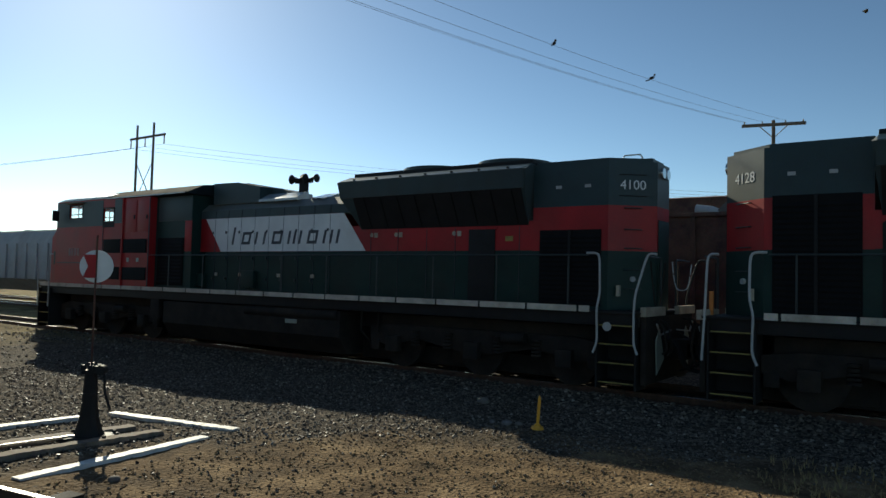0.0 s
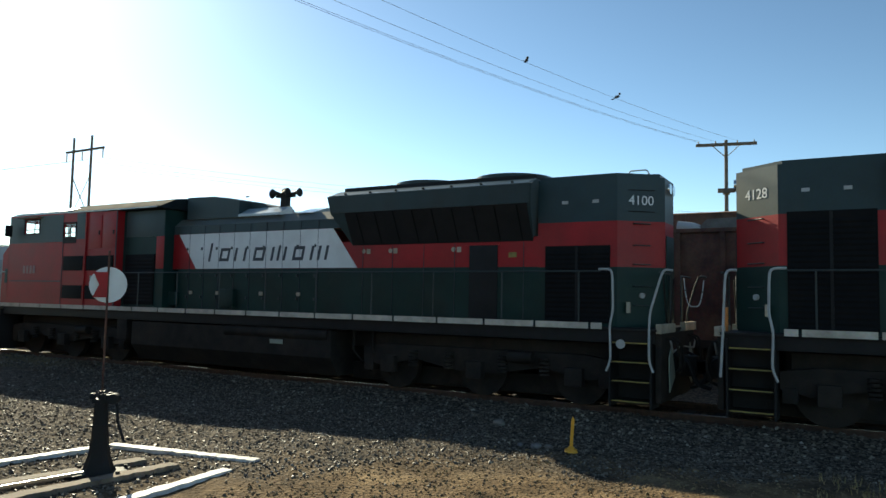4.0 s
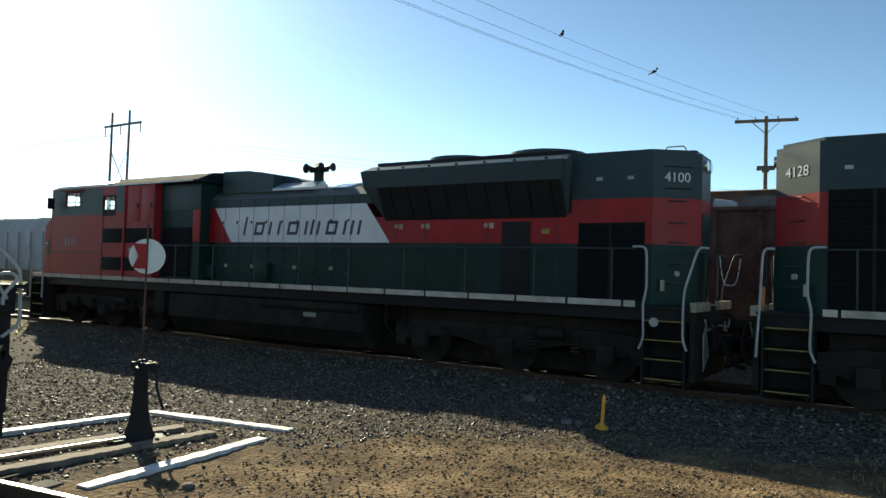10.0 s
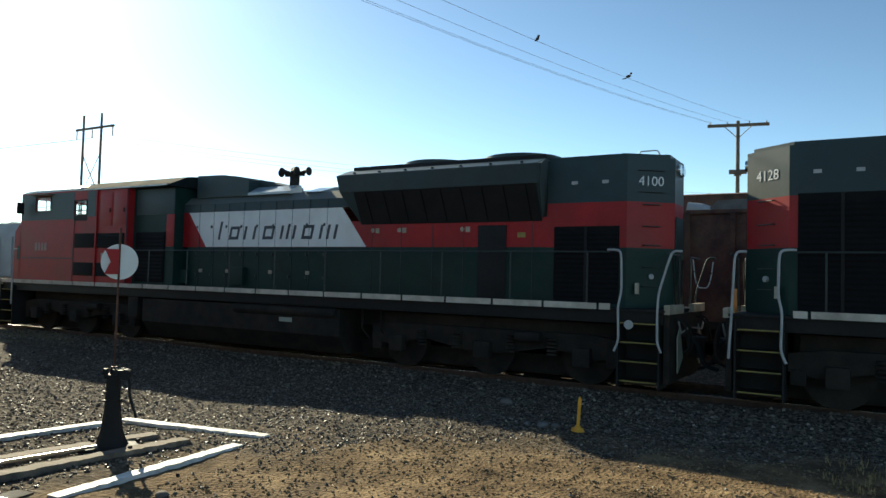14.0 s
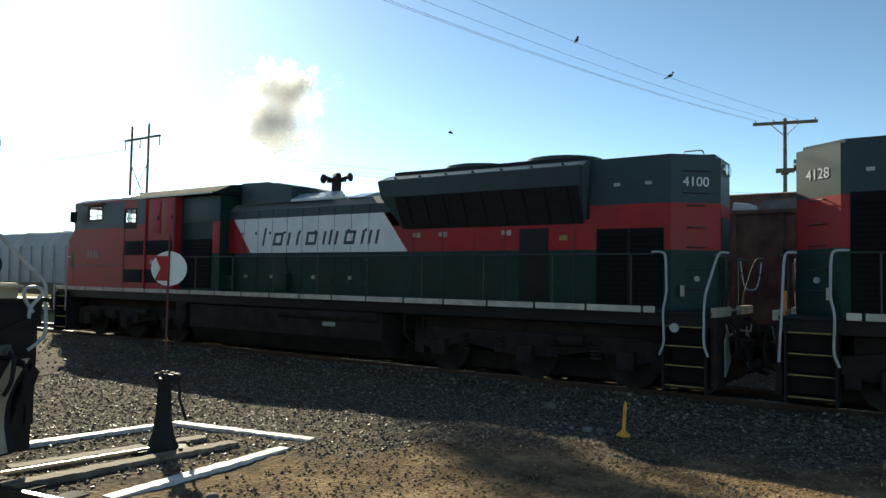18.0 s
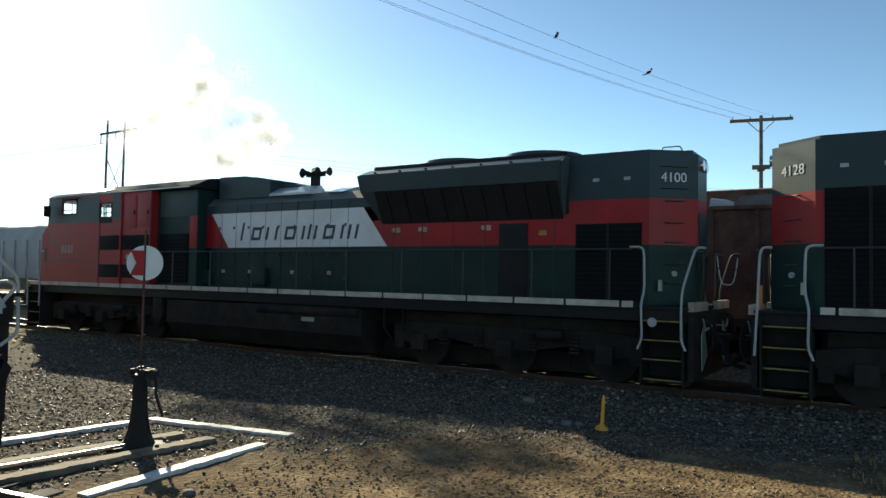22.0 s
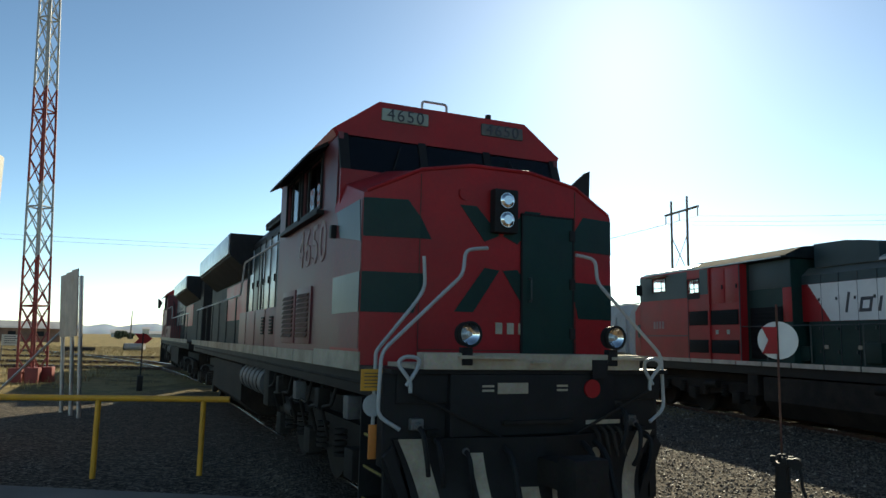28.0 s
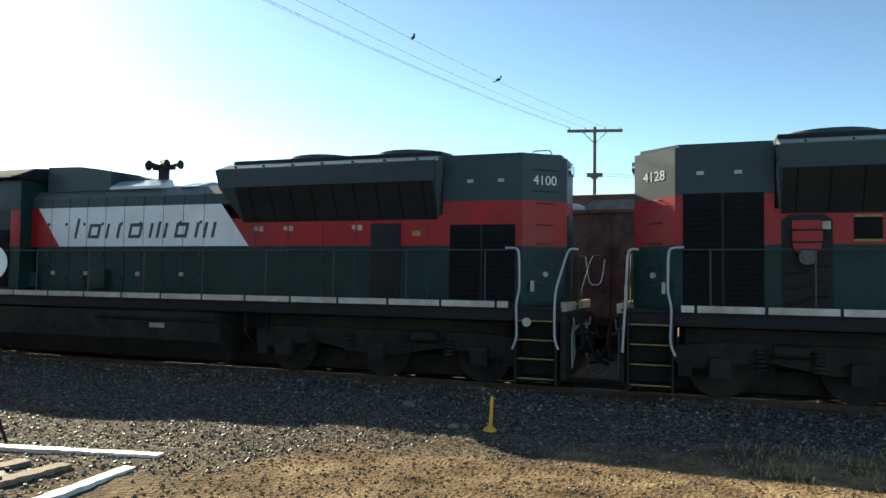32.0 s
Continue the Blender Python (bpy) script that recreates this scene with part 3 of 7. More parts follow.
    # doorway (left) and arched recess (right)
    d = part("hood_door", boxes(((3.76, HW, 1.62), (4.40, HW + 0.02, 3.15), 0.01)), M_BLACK, L, "black louvred hood door")
    part("door_header", boxes(((3.7, HW, 3.15), (4.46, HW + 0.03, 3.19))), M_RED, d)
    arch = [(3.0, 1.62), (3.75, 1.62), (3.75, 3.1), (3.62, 3.2), (3.13, 3.2), (3.0, 3.1)]
    a = part("recess_frame", prism(bmesh.new(), arch, "y", -HW - 0.012, -HW), M_BLACK, L, "dark arched equipment recess")
    part("red_fan_casing", cyl(boxes(((3.15, -HW - 0.06, 2.75), (3.6, -HW, 3.1), 0.03)), (3.37, -HW - 0.08, 2.75), (3.37, -HW, 2.75), 0.22, 18), M_RED, a)
    part("fan_motor", cyl(cyl(bmesh.new(), (3.37, -HW - 0.16, 2.5), (3.37, -HW, 2.5), 0.13, 16), (3.37, -HW - 0.2, 2.5), (3.37, -HW - 0.16, 2.5), 0.075, 14), M_TANK, a, "grey motor end cap")
    for z in (2.72, 2.92):
        part("casing_strap", boxes(((3.12, -HW - 0.085, z), (3.63, -HW, z + 0.035), 0.008)), M_BLACK, a)
    part("recess_notice", boxes(((3.6, -HW - 0.025, 2.95), (3.72, -HW - 0.012, 3.08))), M_CREAM, a)
    for z in (1.75, 2.0, 2.25):
        part("recess_pipe", tube(bmesh.new(), rounded([(3.08, -HW - 0.05, z), (3.3, -HW - 0.09, z), (3.45, -HW - 0.09, z + 0.12), (3.68, -HW - 0.05, z + 0.12)], 3, 0.06), 0.022, 6), M_UNDER, a)
    part("side_panel", boxes(((4.05, -HW - 0.02, 2.75), (4.45, -HW, 3.18), 0.01)), M_GRILLE, L)
    part("side_panel_trim", boxes(((4.05, -HW - 0.026, 2.75), (4.45, -HW, 2.79)), ((4.05, -HW - 0.026, 3.14), (4.45, -HW, 3.18))), M_YSTEP, L)
    # flared radiator housing
    bm = bmesh.new()
    prof = [(-0.95, 3.22), (-1.3, 3.92), (-1.34, 4.29), (-0.95, 4.44), (0.95, 4.44), (1.34, 4.29), (1.3, 3.92), (0.95, 3.22)]
    ends = [(3.0, 7.4), (2.92, 7.78), (2.88, 7.86), (2.95, 7.86), (2.95, 7.86), (2.88, 7.86), (2.92, 7.78), (3.0, 7.4)]
    ra = [bm.verts.new((e[0], *p)) for p, e in zip(prof, ends)]
    rb = [bm.verts.new((e[1], *p)) for p, e in zip(prof, ends)]
    bm.faces.new(ra)
    bm.faces.new(rb[::-1])
    for i in range(8):
        bm.faces.new((ra[i], ra[(i + 1) % 8], rb[(i + 1) % 8], rb[i]))
    rad = part("radiator_housing", bm, M_GREENTOP, L, "dark flared radiator housing on the hood")
    for s in (1, -1):
        # top edge strip in a lighter slate: the sky glint is in the colour
        part("radiator_edge", prism(bmesh.new(), [(s * 1.345, 4.292), (s * 0.96, 4.441), (s * 0.96, 4.452), (s * 1.345, 4.304)], "x", 2.95, 7.8), M_SLATE, rad, "sloping top edge lightened for its sky glint")
        for k in range(7):
            x = 3.3 + k * 0.68
            part("edge_bolt", boxes(((x, s * 1.24, 4.33), (x + 0.04, s * 1.29, 4.36))), M_BLACK, rad)
        part("radiator_screen", prism(bmesh.new(), [(s * 0.955, 3.22), (s * 1.305, 3.92), (s * 1.315, 3.915), (s * 0.965, 3.215)], "x", 3.0, 7.38), M_BLACK, rad, "dark radiator intake screen")
        part("screen_skirt", prism(bmesh.new(), [(s * 1.302, 3.92), (s * 1.342, 4.28), (s * 1.352, 4.28), (s * 1.312, 3.92)], "x", 2.94, 7.74), M_GREENTOP, rad)
        for k in range(9):
            x = 3.2 + k * 0.48
            part("screen_bar", prism(bmesh.new(), [(s * 0.975, 3.25), (s * 1.31, 3.9), (s * 1.32, 3.895), (s * 0.985, 3.245)], "x", x, x + 0.02), M_GRILLE, rad)
    part("radiator_roof", boxes(((2.95, -0.92, 4.43), (7.7, 0.92, 4.54), 0.02)), M_BLACK, rad)
    for x in (3.85, 5.9):
        bm = bmesh.new()
        cyl(bm, (x, 0, 4.55), (x, 0, 4.63), 0.82, 32)
        cyl(bm, (x, 0, 4.63), (x, 0, 4.69), 0.82, 32, 0.35)
        fan = part("radiator_fan", bm, M_GREENTOP, rad, "low domed fan cowl")
        part("fan_lug", boxes(((x + 0.72, -0.05, 4.6), (x + 0.85, 0.05, 4.7))), M_BLACK, fan)
    # roof of the rear hood
    part("roof_hatch", boxes(((1.55, -0.5, 4.46), (2.7, 0.5, 4.5), 0.02)), M_GREENTOP, L)
    part("roof_grab", tube(bmesh.new(), rounded([(1.3, 0.35, 4.45), (1.28, 0.35, 4.56), (0.95, 0.35, 4.56), (0.9, 0.35, 4.45)], 3, 0.04), 0.014, 6), M_HAND, L)
    part("roof_vent", boxes(((1.42, -0.2, 4.46), (1.6, 0.2, 4.55), 0.02)), M_BLACK, L)
    part("roof_vent", cyl(bmesh.new(), (0.86, 0.1, 4.4), (0.86, 0.1, 4.5), 0.09, 14), M_BLACK, L)
    # engine roof: cover plates with sky glint in their pale colour, exhaust hump, horn
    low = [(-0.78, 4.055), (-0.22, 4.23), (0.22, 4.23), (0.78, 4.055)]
    part("roof_cover", prism(bmesh.new(), low, "x", 8.75, 9.3), M_PANEL, L, "sheet roof cover painted pale for its sky glint")
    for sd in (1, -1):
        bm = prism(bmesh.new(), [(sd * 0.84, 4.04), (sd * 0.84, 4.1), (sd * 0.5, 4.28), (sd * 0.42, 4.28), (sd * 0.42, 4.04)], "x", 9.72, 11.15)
        part("roof_cover", bm, M_PANEL, L, "sheet roof cover painted pale for its sky glint")
    bm = bmesh.new()
    prism(bm, [(10.56, 4.04), (10.56, 4.34), (10.7, 4.42), (12.06, 4.64), (13.12, 4.66), (13.15, 4.56), (13.4, 4.55), (13.4, 4.04)], "y", -0.41, 0.41)
    prism(bm, [(11.17, 4.04), (11.17, 4.46), (12.06, 4.62), (13.1, 4.64), (13.1, 4.04)], "y", -0.8, 0.8)
    part("exhaust_hump", bm, M_GREENTOP, L, "slate roof hump over the engine exhaust")
    part("exhaust_stack", boxes(((12.25, -0.3, 4.55), (12.65, 0.3, 4.68), 0.03)), M_BLACK, L)
    horn(L, 10.35, 4.66)
    part("horn_stand", boxes(((10.25, -0.25, 4.14), (10.45, 0.25, 4.32), 0.02)), M_HOPPER, L)
    # equipment section between hood and cab: a narrow part with the blower, then a full-width part
    part("blower_section", prism(bmesh.new(), [(-1.25, DK), (-1.25, 4.3), (1.25, 4.3), (1.25, DK)], "x", 13.4, 15.1), M_GREEN, L, "dark green blower housing behind the cab")
    part("blower_band", boxes(((13.41, -1.256, 2.71), (13.72, 1.256, 3.575), 0.002)), M_RED, L, "red painted band on the blower housing")
    part("inverter_section", prism(bmesh.new(), [(-1.46, DK), (-1.46, 4.34), (1.46, 4.34), (1.46, DK)], "x", 15.1, 16.45), M_RED, L)
    eave = [(-1.5, 4.31), (-1.5, 4.36), (-0.98, 4.6), (-0.5, 4.66), (0.5, 4.66), (0.98, 4.6), (1.5, 4.36), (1.5, 4.31)]
    part("equipment_roof", prism(bmesh.new(), eave, "x", 13.3, 17.35), M_SOOT, L, "sooty dark slate roof sloping to thin eaves")
    for s in (1, -1):
        # bright metal strip added to stand for the light along the eave
        part("eave_strip", boxes(((13.45, s * 1.5, 4.325), (17.35, s * 1.512, 4.355))), M_GALV, L, "eave edge strip bright as if lit")
        gm = part("blower_grille", boxes(((13.75, s * 1.25, 1.75), (14.95, s * 1.28, 3.1), 0.01)), M_GRILLE, L, "dark blower intake grille")
        for k in range(12):
            z = 1.85 + k * 0.1
            part("louvre", prism(bmesh.new(), [(s * 1.28, z), (s * 1.305, z - 0.02), (s * 1.305, z - 0.01), (s * 1.28, z + 0.04)], "x", 13.8, 14.9), M_GRILLE, gm)
        part("upper_panel", boxes(((13.42, s * 1.25, 3.58), (14.98, s * 1.262, 4.28), 0.004)), M_GREENTOP, L, "slate painted upper panel")
        for xa in (15.15, 15.78):
            d = part("inverter_door", boxes(((xa, s * 1.46, 3.28), (xa + 0.55, s * 1.475, 4.22), 0.006)), M_RED, L, "red cabinet door with a flush latch")
            part("latch", boxes(((xa + 0.06, s * 1.475, 3.66), (xa + 0.1, s * 1.5, 3.78))), M_BLACK, d)
        for za, zb in ((2.66, 3.08), (1.86, 2.24)):
            g = part("inverter_grille", boxes(((15.2, s * 1.46, za), (16.43, s * 1.472, zb), 0.004)), M_GRILLE, L, "black slatted cabinet vent")
            for k in range(5):
                z = za + 0.05 + k * (zb - za - 0.08) / 5
                part("louvre", prism(bmesh.new(), [(s * 1.472, z), (s * 1.495, z - 0.015), (s * 1.495, z - 0.005), (s * 1.472, z + 0.04)], "x", 15.24, 16.4), M_GRILLE, g)
        for x in (15.12, 16.47):
            part("panel_joint", boxes(((x - 0.012, s * 1.46, DK), (x + 0.012, s * 1.482, 4.3))), M_LETTER, L)
        for xa in (15.6, 16.1):
            part("notice", boxes(((xa, s * 1.46, 2.4), (xa + 0.12, s * 1.468, 2.52))), M_GREYPAINT, L)
    # cab: side walls built round the window openings
    CW, x0, x1 = 1.5, 16.45, 20.32
    cab = part("cab", boxes(((x0, -CW, DK), (x1, CW, 1.66)), ((x0, -CW, 1.66), (x0 + 0.06, CW, 4.34))), M_RED, L, "red crew cab")
    wins = ((16.93, 17.5, 3.64, 4.03), (18.74, 19.5, 3.79, 4.19))
    for s in (1, -1):
        a, b = s * (CW - 0.05), s * CW
        part("cab_side", boxes(((x0 + 0.06, a, 1.66), (x1, b, 3.64)), ((x0 + 0.06, a, 4.19), (x1, b, 4.34)), ((x0 + 0.06, a, 3.64), (16.93, b, 4.19)), ((16.93, a, 4.03), (17.5, b, 4.19)), ((17.5, a, 3.64), (18.74, b, 4.19)), ((18.74, a, 3.64), (19.5, b, 3.79)), ((19.5, a, 3.64), (x1, b, 4.19))), M_RED, cab)
        for wx0, wx1, wz0, wz1 in wins:
            f = part("side_window", boxes(((wx0, s * (CW - 0.03), wz0), (wx1, s * (CW - 0.022), wz1))), M_GLASS, cab)
            f.visible_shadow = False
            part("window_frame", boxes(((wx0 - 0.03, b, wz0 - 0.03), (wx1 + 0.03, b + s * 0.02, wz0)), ((wx0 - 0.03, b, wz1), (wx1 + 0.03, b + s * 0.02, wz1 + 0.03)), ((wx0 - 0.03, b, wz0), (wx0, b + s * 0.02, wz1)), ((wx1, b, wz0), (wx1 + 0.03, b + s * 0.02, wz1))), M_BLACK, f)
            part("window_bar", boxes(((wx0 + 0.22, b, wz0), (wx0 + 0.245, b + s * 0.015, wz1)), ((wx0 + 0.02, s * (CW - 0.02), wz0 + 0.1), (wx1 - 0.02, b, wz0 + 0.12))), M_BLACK, f)
        for xa, xb, za in ((17.54, 18.7, 3.5), (19.54, 20.3, 3.5), (16.5, 16.89, 3.56)):
            part("window_band", boxes(((xa, b, za), (xb, b + s * 0.006, 4.3))), M_GREENTOP, cab, "slate painted band between the cab windows")
        part("window_band", boxes(((18.7, b, 3.5), (19.54, b + s * 0.006, 3.755))), M_GREENTOP, cab)
        part("window_band", boxes(((16.89, b, 3.45), (17.54, b + s * 0.006, 3.605))), M_BLACK, cab)
        for za, zb in ((2.66, 3.08), (1.86, 2.24)):
            part("equipment_panel", boxes(((16.52, s * CW, za), (17.45, s * (CW + 0.012), zb), 0.004)), M_GRILLE, cab, "black slatted cabinet vent")
        part("panel_joint", boxes(((17.49, s * CW, DK), (17.51, s * (CW + 0.012), 3.5))), M_LETTER, cab)
        part("cab_step_rail", boxes(((17.55, s * CW, 2.34), (20.2, s * (CW + 0.015), 2.37))), M_LETTER, cab)
        for k in range(4):
            part("number_bar", boxes(((18.86 + k * 0.17, b, 2.58), (18.97 + k * 0.17, b + s * 0.006, 2.82))), M_FADED, cab)
        part("sunshade", boxes(((18.55, b, 4.25), (19.65, b + s * 0.22, 4.27))), M_GREENTOP, cab)
        part("cab_mirror", boxes(((20.0, b + s * 0.1, 3.7), (20.05, b + s * 0.3, 4.05), 0.01)), M_BLACK, cab)
    part("cab_front", boxes(((x1 - 0.05, -CW, 1.66), (x1, CW, 3.62)), ((x1 - 0.05, -CW, 4.2), (x1, CW, 4.34)), ((x1 - 0.05, -CW, 3.62), (x1, -1.35, 4.2)), ((x1 - 0.05, 1.35, 3.62), (x1, CW, 4.2)), ((x1 - 0.05, -0.12, 3.62), (x1, 0.12, 4.2))), M_RED, cab)
    for y0, y1 in ((-1.35, -0.12), (0.12, 1.35)):
        w = part("windscreen", boxes(((x1 - 0.03, y0, 3.62), (x1 - 0.02, y1, 4.2))), M_GLASS, cab)
        w.visible_shadow = False
    bm = bmesh.new()
    brow = [(-1.52, 4.34), (-1.52, 4.4), (-1.0, 4.56), (-0.4, 4.62), (0.4, 4.62), (1.0, 4.56), (1.52, 4.4), (1.52, 4.34)]
    front = [(-1.45, 4.3), (-1.45, 4.36), (-0.95, 4.46), (-0.4, 4.5), (0.4, 4.5), (0.95, 4.46), (1.45, 4.36), (1.45, 4.3)]
    prism(bm, brow, "x", 17.3, x1 - 0.45)
    v0 = [bm.verts.new((x1 - 0.45, y, z)) for y, z in brow]
    v1 = [bm.verts.new((x1 + 0.03, y, z)) for y, z in front]
    for k in range(8):
        bm.faces.new((v0[k], v0[(k + 1) % 8], v1[(k + 1) % 8], v1[k]))
    bm.faces.new(v1)
    # the sky glare on this roof is put into its pale colour
    part("cab_roof", bm, M_PANEL, cab, "cab roof painted pale for sky glare, with sloping sides")
    part("roof_unit", boxes(((17.4, -0.5, 4.6), (18.6, 0.5, 4.7), 0.03)), M_GREENTOP, cab, "flat roof air conditioner")
    # nose
    bm = bmesh.new()
    prism(bm, [(x1, DK), (21.3, DK), (21.28, 3.2), (21.05, 3.42), (x1, 3.6)], "y", -1.15, 1.15)
    part("nose", bm, M_RED, L, "red short nose")
    for s in (1, -1):
        part("nose_panel", boxes(((20.45, s * 1.15, 2.3), (21.1, s * 1.165, 2.75))), M_GREEN, L)
    # steps and grab rails at the four corners
    for s in (1, -1):
        steps(L, 0.62, 1.3, s)
        steps(L, 20.62, 21.3, s)
        Y = s * 1.54
        for p in ([(1.5, Y, 2.63), (1.28, Y, 2.63), (1.25, Y, 2.5), (1.24, Y, 1.9), (1.3, Y, 1.65), (1.28, Y, 1.05), (1.36, Y, 0.86)],
                  [(0.22, Y, 2.6), (0.36, Y, 2.62), (0.42, Y, 2.5), (0.6, Y, 1.9), (0.62, Y, 1.6), (0.62, Y, 1.05), (0.55, Y, 0.88)] if near > 0 else [(0.78, Y, 2.6), (0.64, Y, 2.61), (0.6, Y, 2.5), (0.56, Y, 1.6), (0.52, Y, 0.88)],
                  [(20.4, Y, 2.63), (20.62, Y, 2.63), (20.68, Y, 1.9), (20.6, Y, 1.65), (20.6, Y, 0.9)],
                  [(21.7, Y, 2.6), (21.55, Y, 2.62), (21.33, Y, 1.9), (21.3, Y, 0.9)]):
            # far-side rails take a dark colour that stands for their shade
            part("grab_rail", tube(bmesh.new(), rounded(p, 3, 0.1), 0.021, 8), M_HAND if s == near else M_HANDDARK, L, "bent grey tubular grab rail")
        # walkway handrail
        part("handrail", tube(bmesh.new(), [(1.5, s * 1.44, 2.6), (20.4, s * 1.44, 2.6)], 0.016, 6), M_HANDDARK, L)
        for k in range(13):
            x = 1.9 + k * 1.53
            part("stanchion", tube(bmesh.new(), [(x, s * 1.44, 1.6), (x, s * 1.44, 2.6)], 0.016, 6), M_HANDDARK, L)
        if near > 0:
            part("round_tag", cyl(bmesh.new(), (1.12, s * 1.49, 1.33), (1.12, s * 1.5, 1.33), 0.08, 18), M_HAND, L, "round pale tag by the steps")
        part("pilot_plate", prism(bmesh.new(), [(s * 0.55, 0.75), (s * 0.95, 0.5), (s * 1.0, 1.1), (s * 0.8, 1.3)], "x", 0.4, 0.42), M_GREYPAINT, L)
        part("cut_lever", tube(bmesh.new(), [(0.4, s * 0.2, 1.25), (0.36, s * 0.9, 1.2), (0.36, s * 1.1, 1.4)], 0.016, 6), M_HAND, L)
        part("end_rail", tube(bmesh.new(), rounded([(0.5, s * 0.45, 1.6), (0.5, s * 0.45, 2.58), (0.5, s * 1.3, 2.58)], 3, 0.06), 0.018, 6), M_HANDDARK, L)
        part("jumper_cable", tube(bmesh.new(), [(0.48, s * (0.3 + 0.1 * q), 2.5 - 0.9 * math.sin(math.pi * q / 8)) for q in range(9)] if s > 0 else [(0.5, -0.6, 2.5), (0.5, -0.6, 1.62)], 0.014, 6), M_UNDER, L)
    for q, y in enumerate((-1.05, -0.75, 0.72, 1.02)):
        part("mu_hose", tube(bmesh.new(), rounded([(0.44, y, 1.45), (0.28, y, 1.4), (0.2, y * 0.97, 0.95), (0.3, y * 0.95, 0.72 + 0.05 * q)], 4, 0.15), 0.022, 6), M_UNDER, L)
    if near > 0:
        for k in range(14):
            q0, q1 = k / 14, (k + 0.85) / 14
            at = [Vector((0.2 - 0.34 * q, 0.78, 2.5 - 0.5 * (1 - abs(2 * q - 1) ** 4))) for q in (q0, q1)]
            part("safety_chain_link", tube(bmesh.new(), at, 0.011, 6), M_HAND, L, "pale safety chain link" if k == 0 else "")
    if near < 0:
        part("orange_handbrake_post", boxes(((0.5, near * 0.95, 1.6), (0.56, near * 1.02, 2.0), 0.01)), M_ORANGE, L)
    part("pilot", boxes(((0.45, -1.4, 0.35), (0.55, 1.4, 1.53), 0.02)), M_UNDER, L)
    bm = bmesh.new()
    prism(bm, [(21.4, 0.2), (21.55, 0.2), (21.48, 1.5), (21.36, 1.5)], "y", -1.4, 1.4)
    part("snowplough", bm, M_UNDER, L)
    coupler(L, 0.45, -1)
    coupler(L, 21.45, 1)
    # underneath
    tank = [(-1.38, 0.7), (-1.38, 1.3), (1.38, 1.3), (1.38, 0.7), (1.1, 0.3), (-1.1, 0.3)]
    part("fuel_tank", prism(bmesh.new(), tank, "x", 7.6, 14.4), M_UNDER, L, "grimy black fuel tank under the frame")
    for xa in (1.2, 14.4):
        part("brake_rigging", boxes(((xa, -0.55, 0.22), (xa + 6.4, 0.55, 0.6), 0.04)), M_UNDER, L, "grimy motors and brake rigging between the wheels")
    for s in (1, -1):
        part("air_reservoir", cyl(bmesh.new(), (7.7, s * 1.3, 1.2), (10.9, s * 1.3, 1.2), 0.14, 16), M_UNDER, L)
        part("battery_box", boxes(((14.6, s * 0.9, 0.8), (15.0, s * 1.4, 1.34), 0.02)), M_UNDER, L)
        part("tank_label", boxes(((9.0, s * 1.382, 0.95), (9.4, s * 1.39, 1.05))), M_GREYPAINT, L)
        for x in (6.6, 7.1):
            part("sand_pipe", tube(bmesh.new(), [(x, s * 1.2, 1.34), (x, s * 1.2, 0.9), (x - 0.25, s * 0.85, 0.4)], 0.025, 6), M_UNDER, L)
    truck(L, 4.1)
    truck(L, 17.7)
    L.matrix_world = m
    return L


X0, Y0 = -2.62, 18.04
hood_engine("4100", "red, white and green diesel locomotive standing in its own shadow", pose(X0, Y0, 0, 0, 0, 180))
hood_engine("4128", "dark green and red diesel locomotive coupled back to back", pose(X0, Y0, 0, 0, 0, 0), -1)

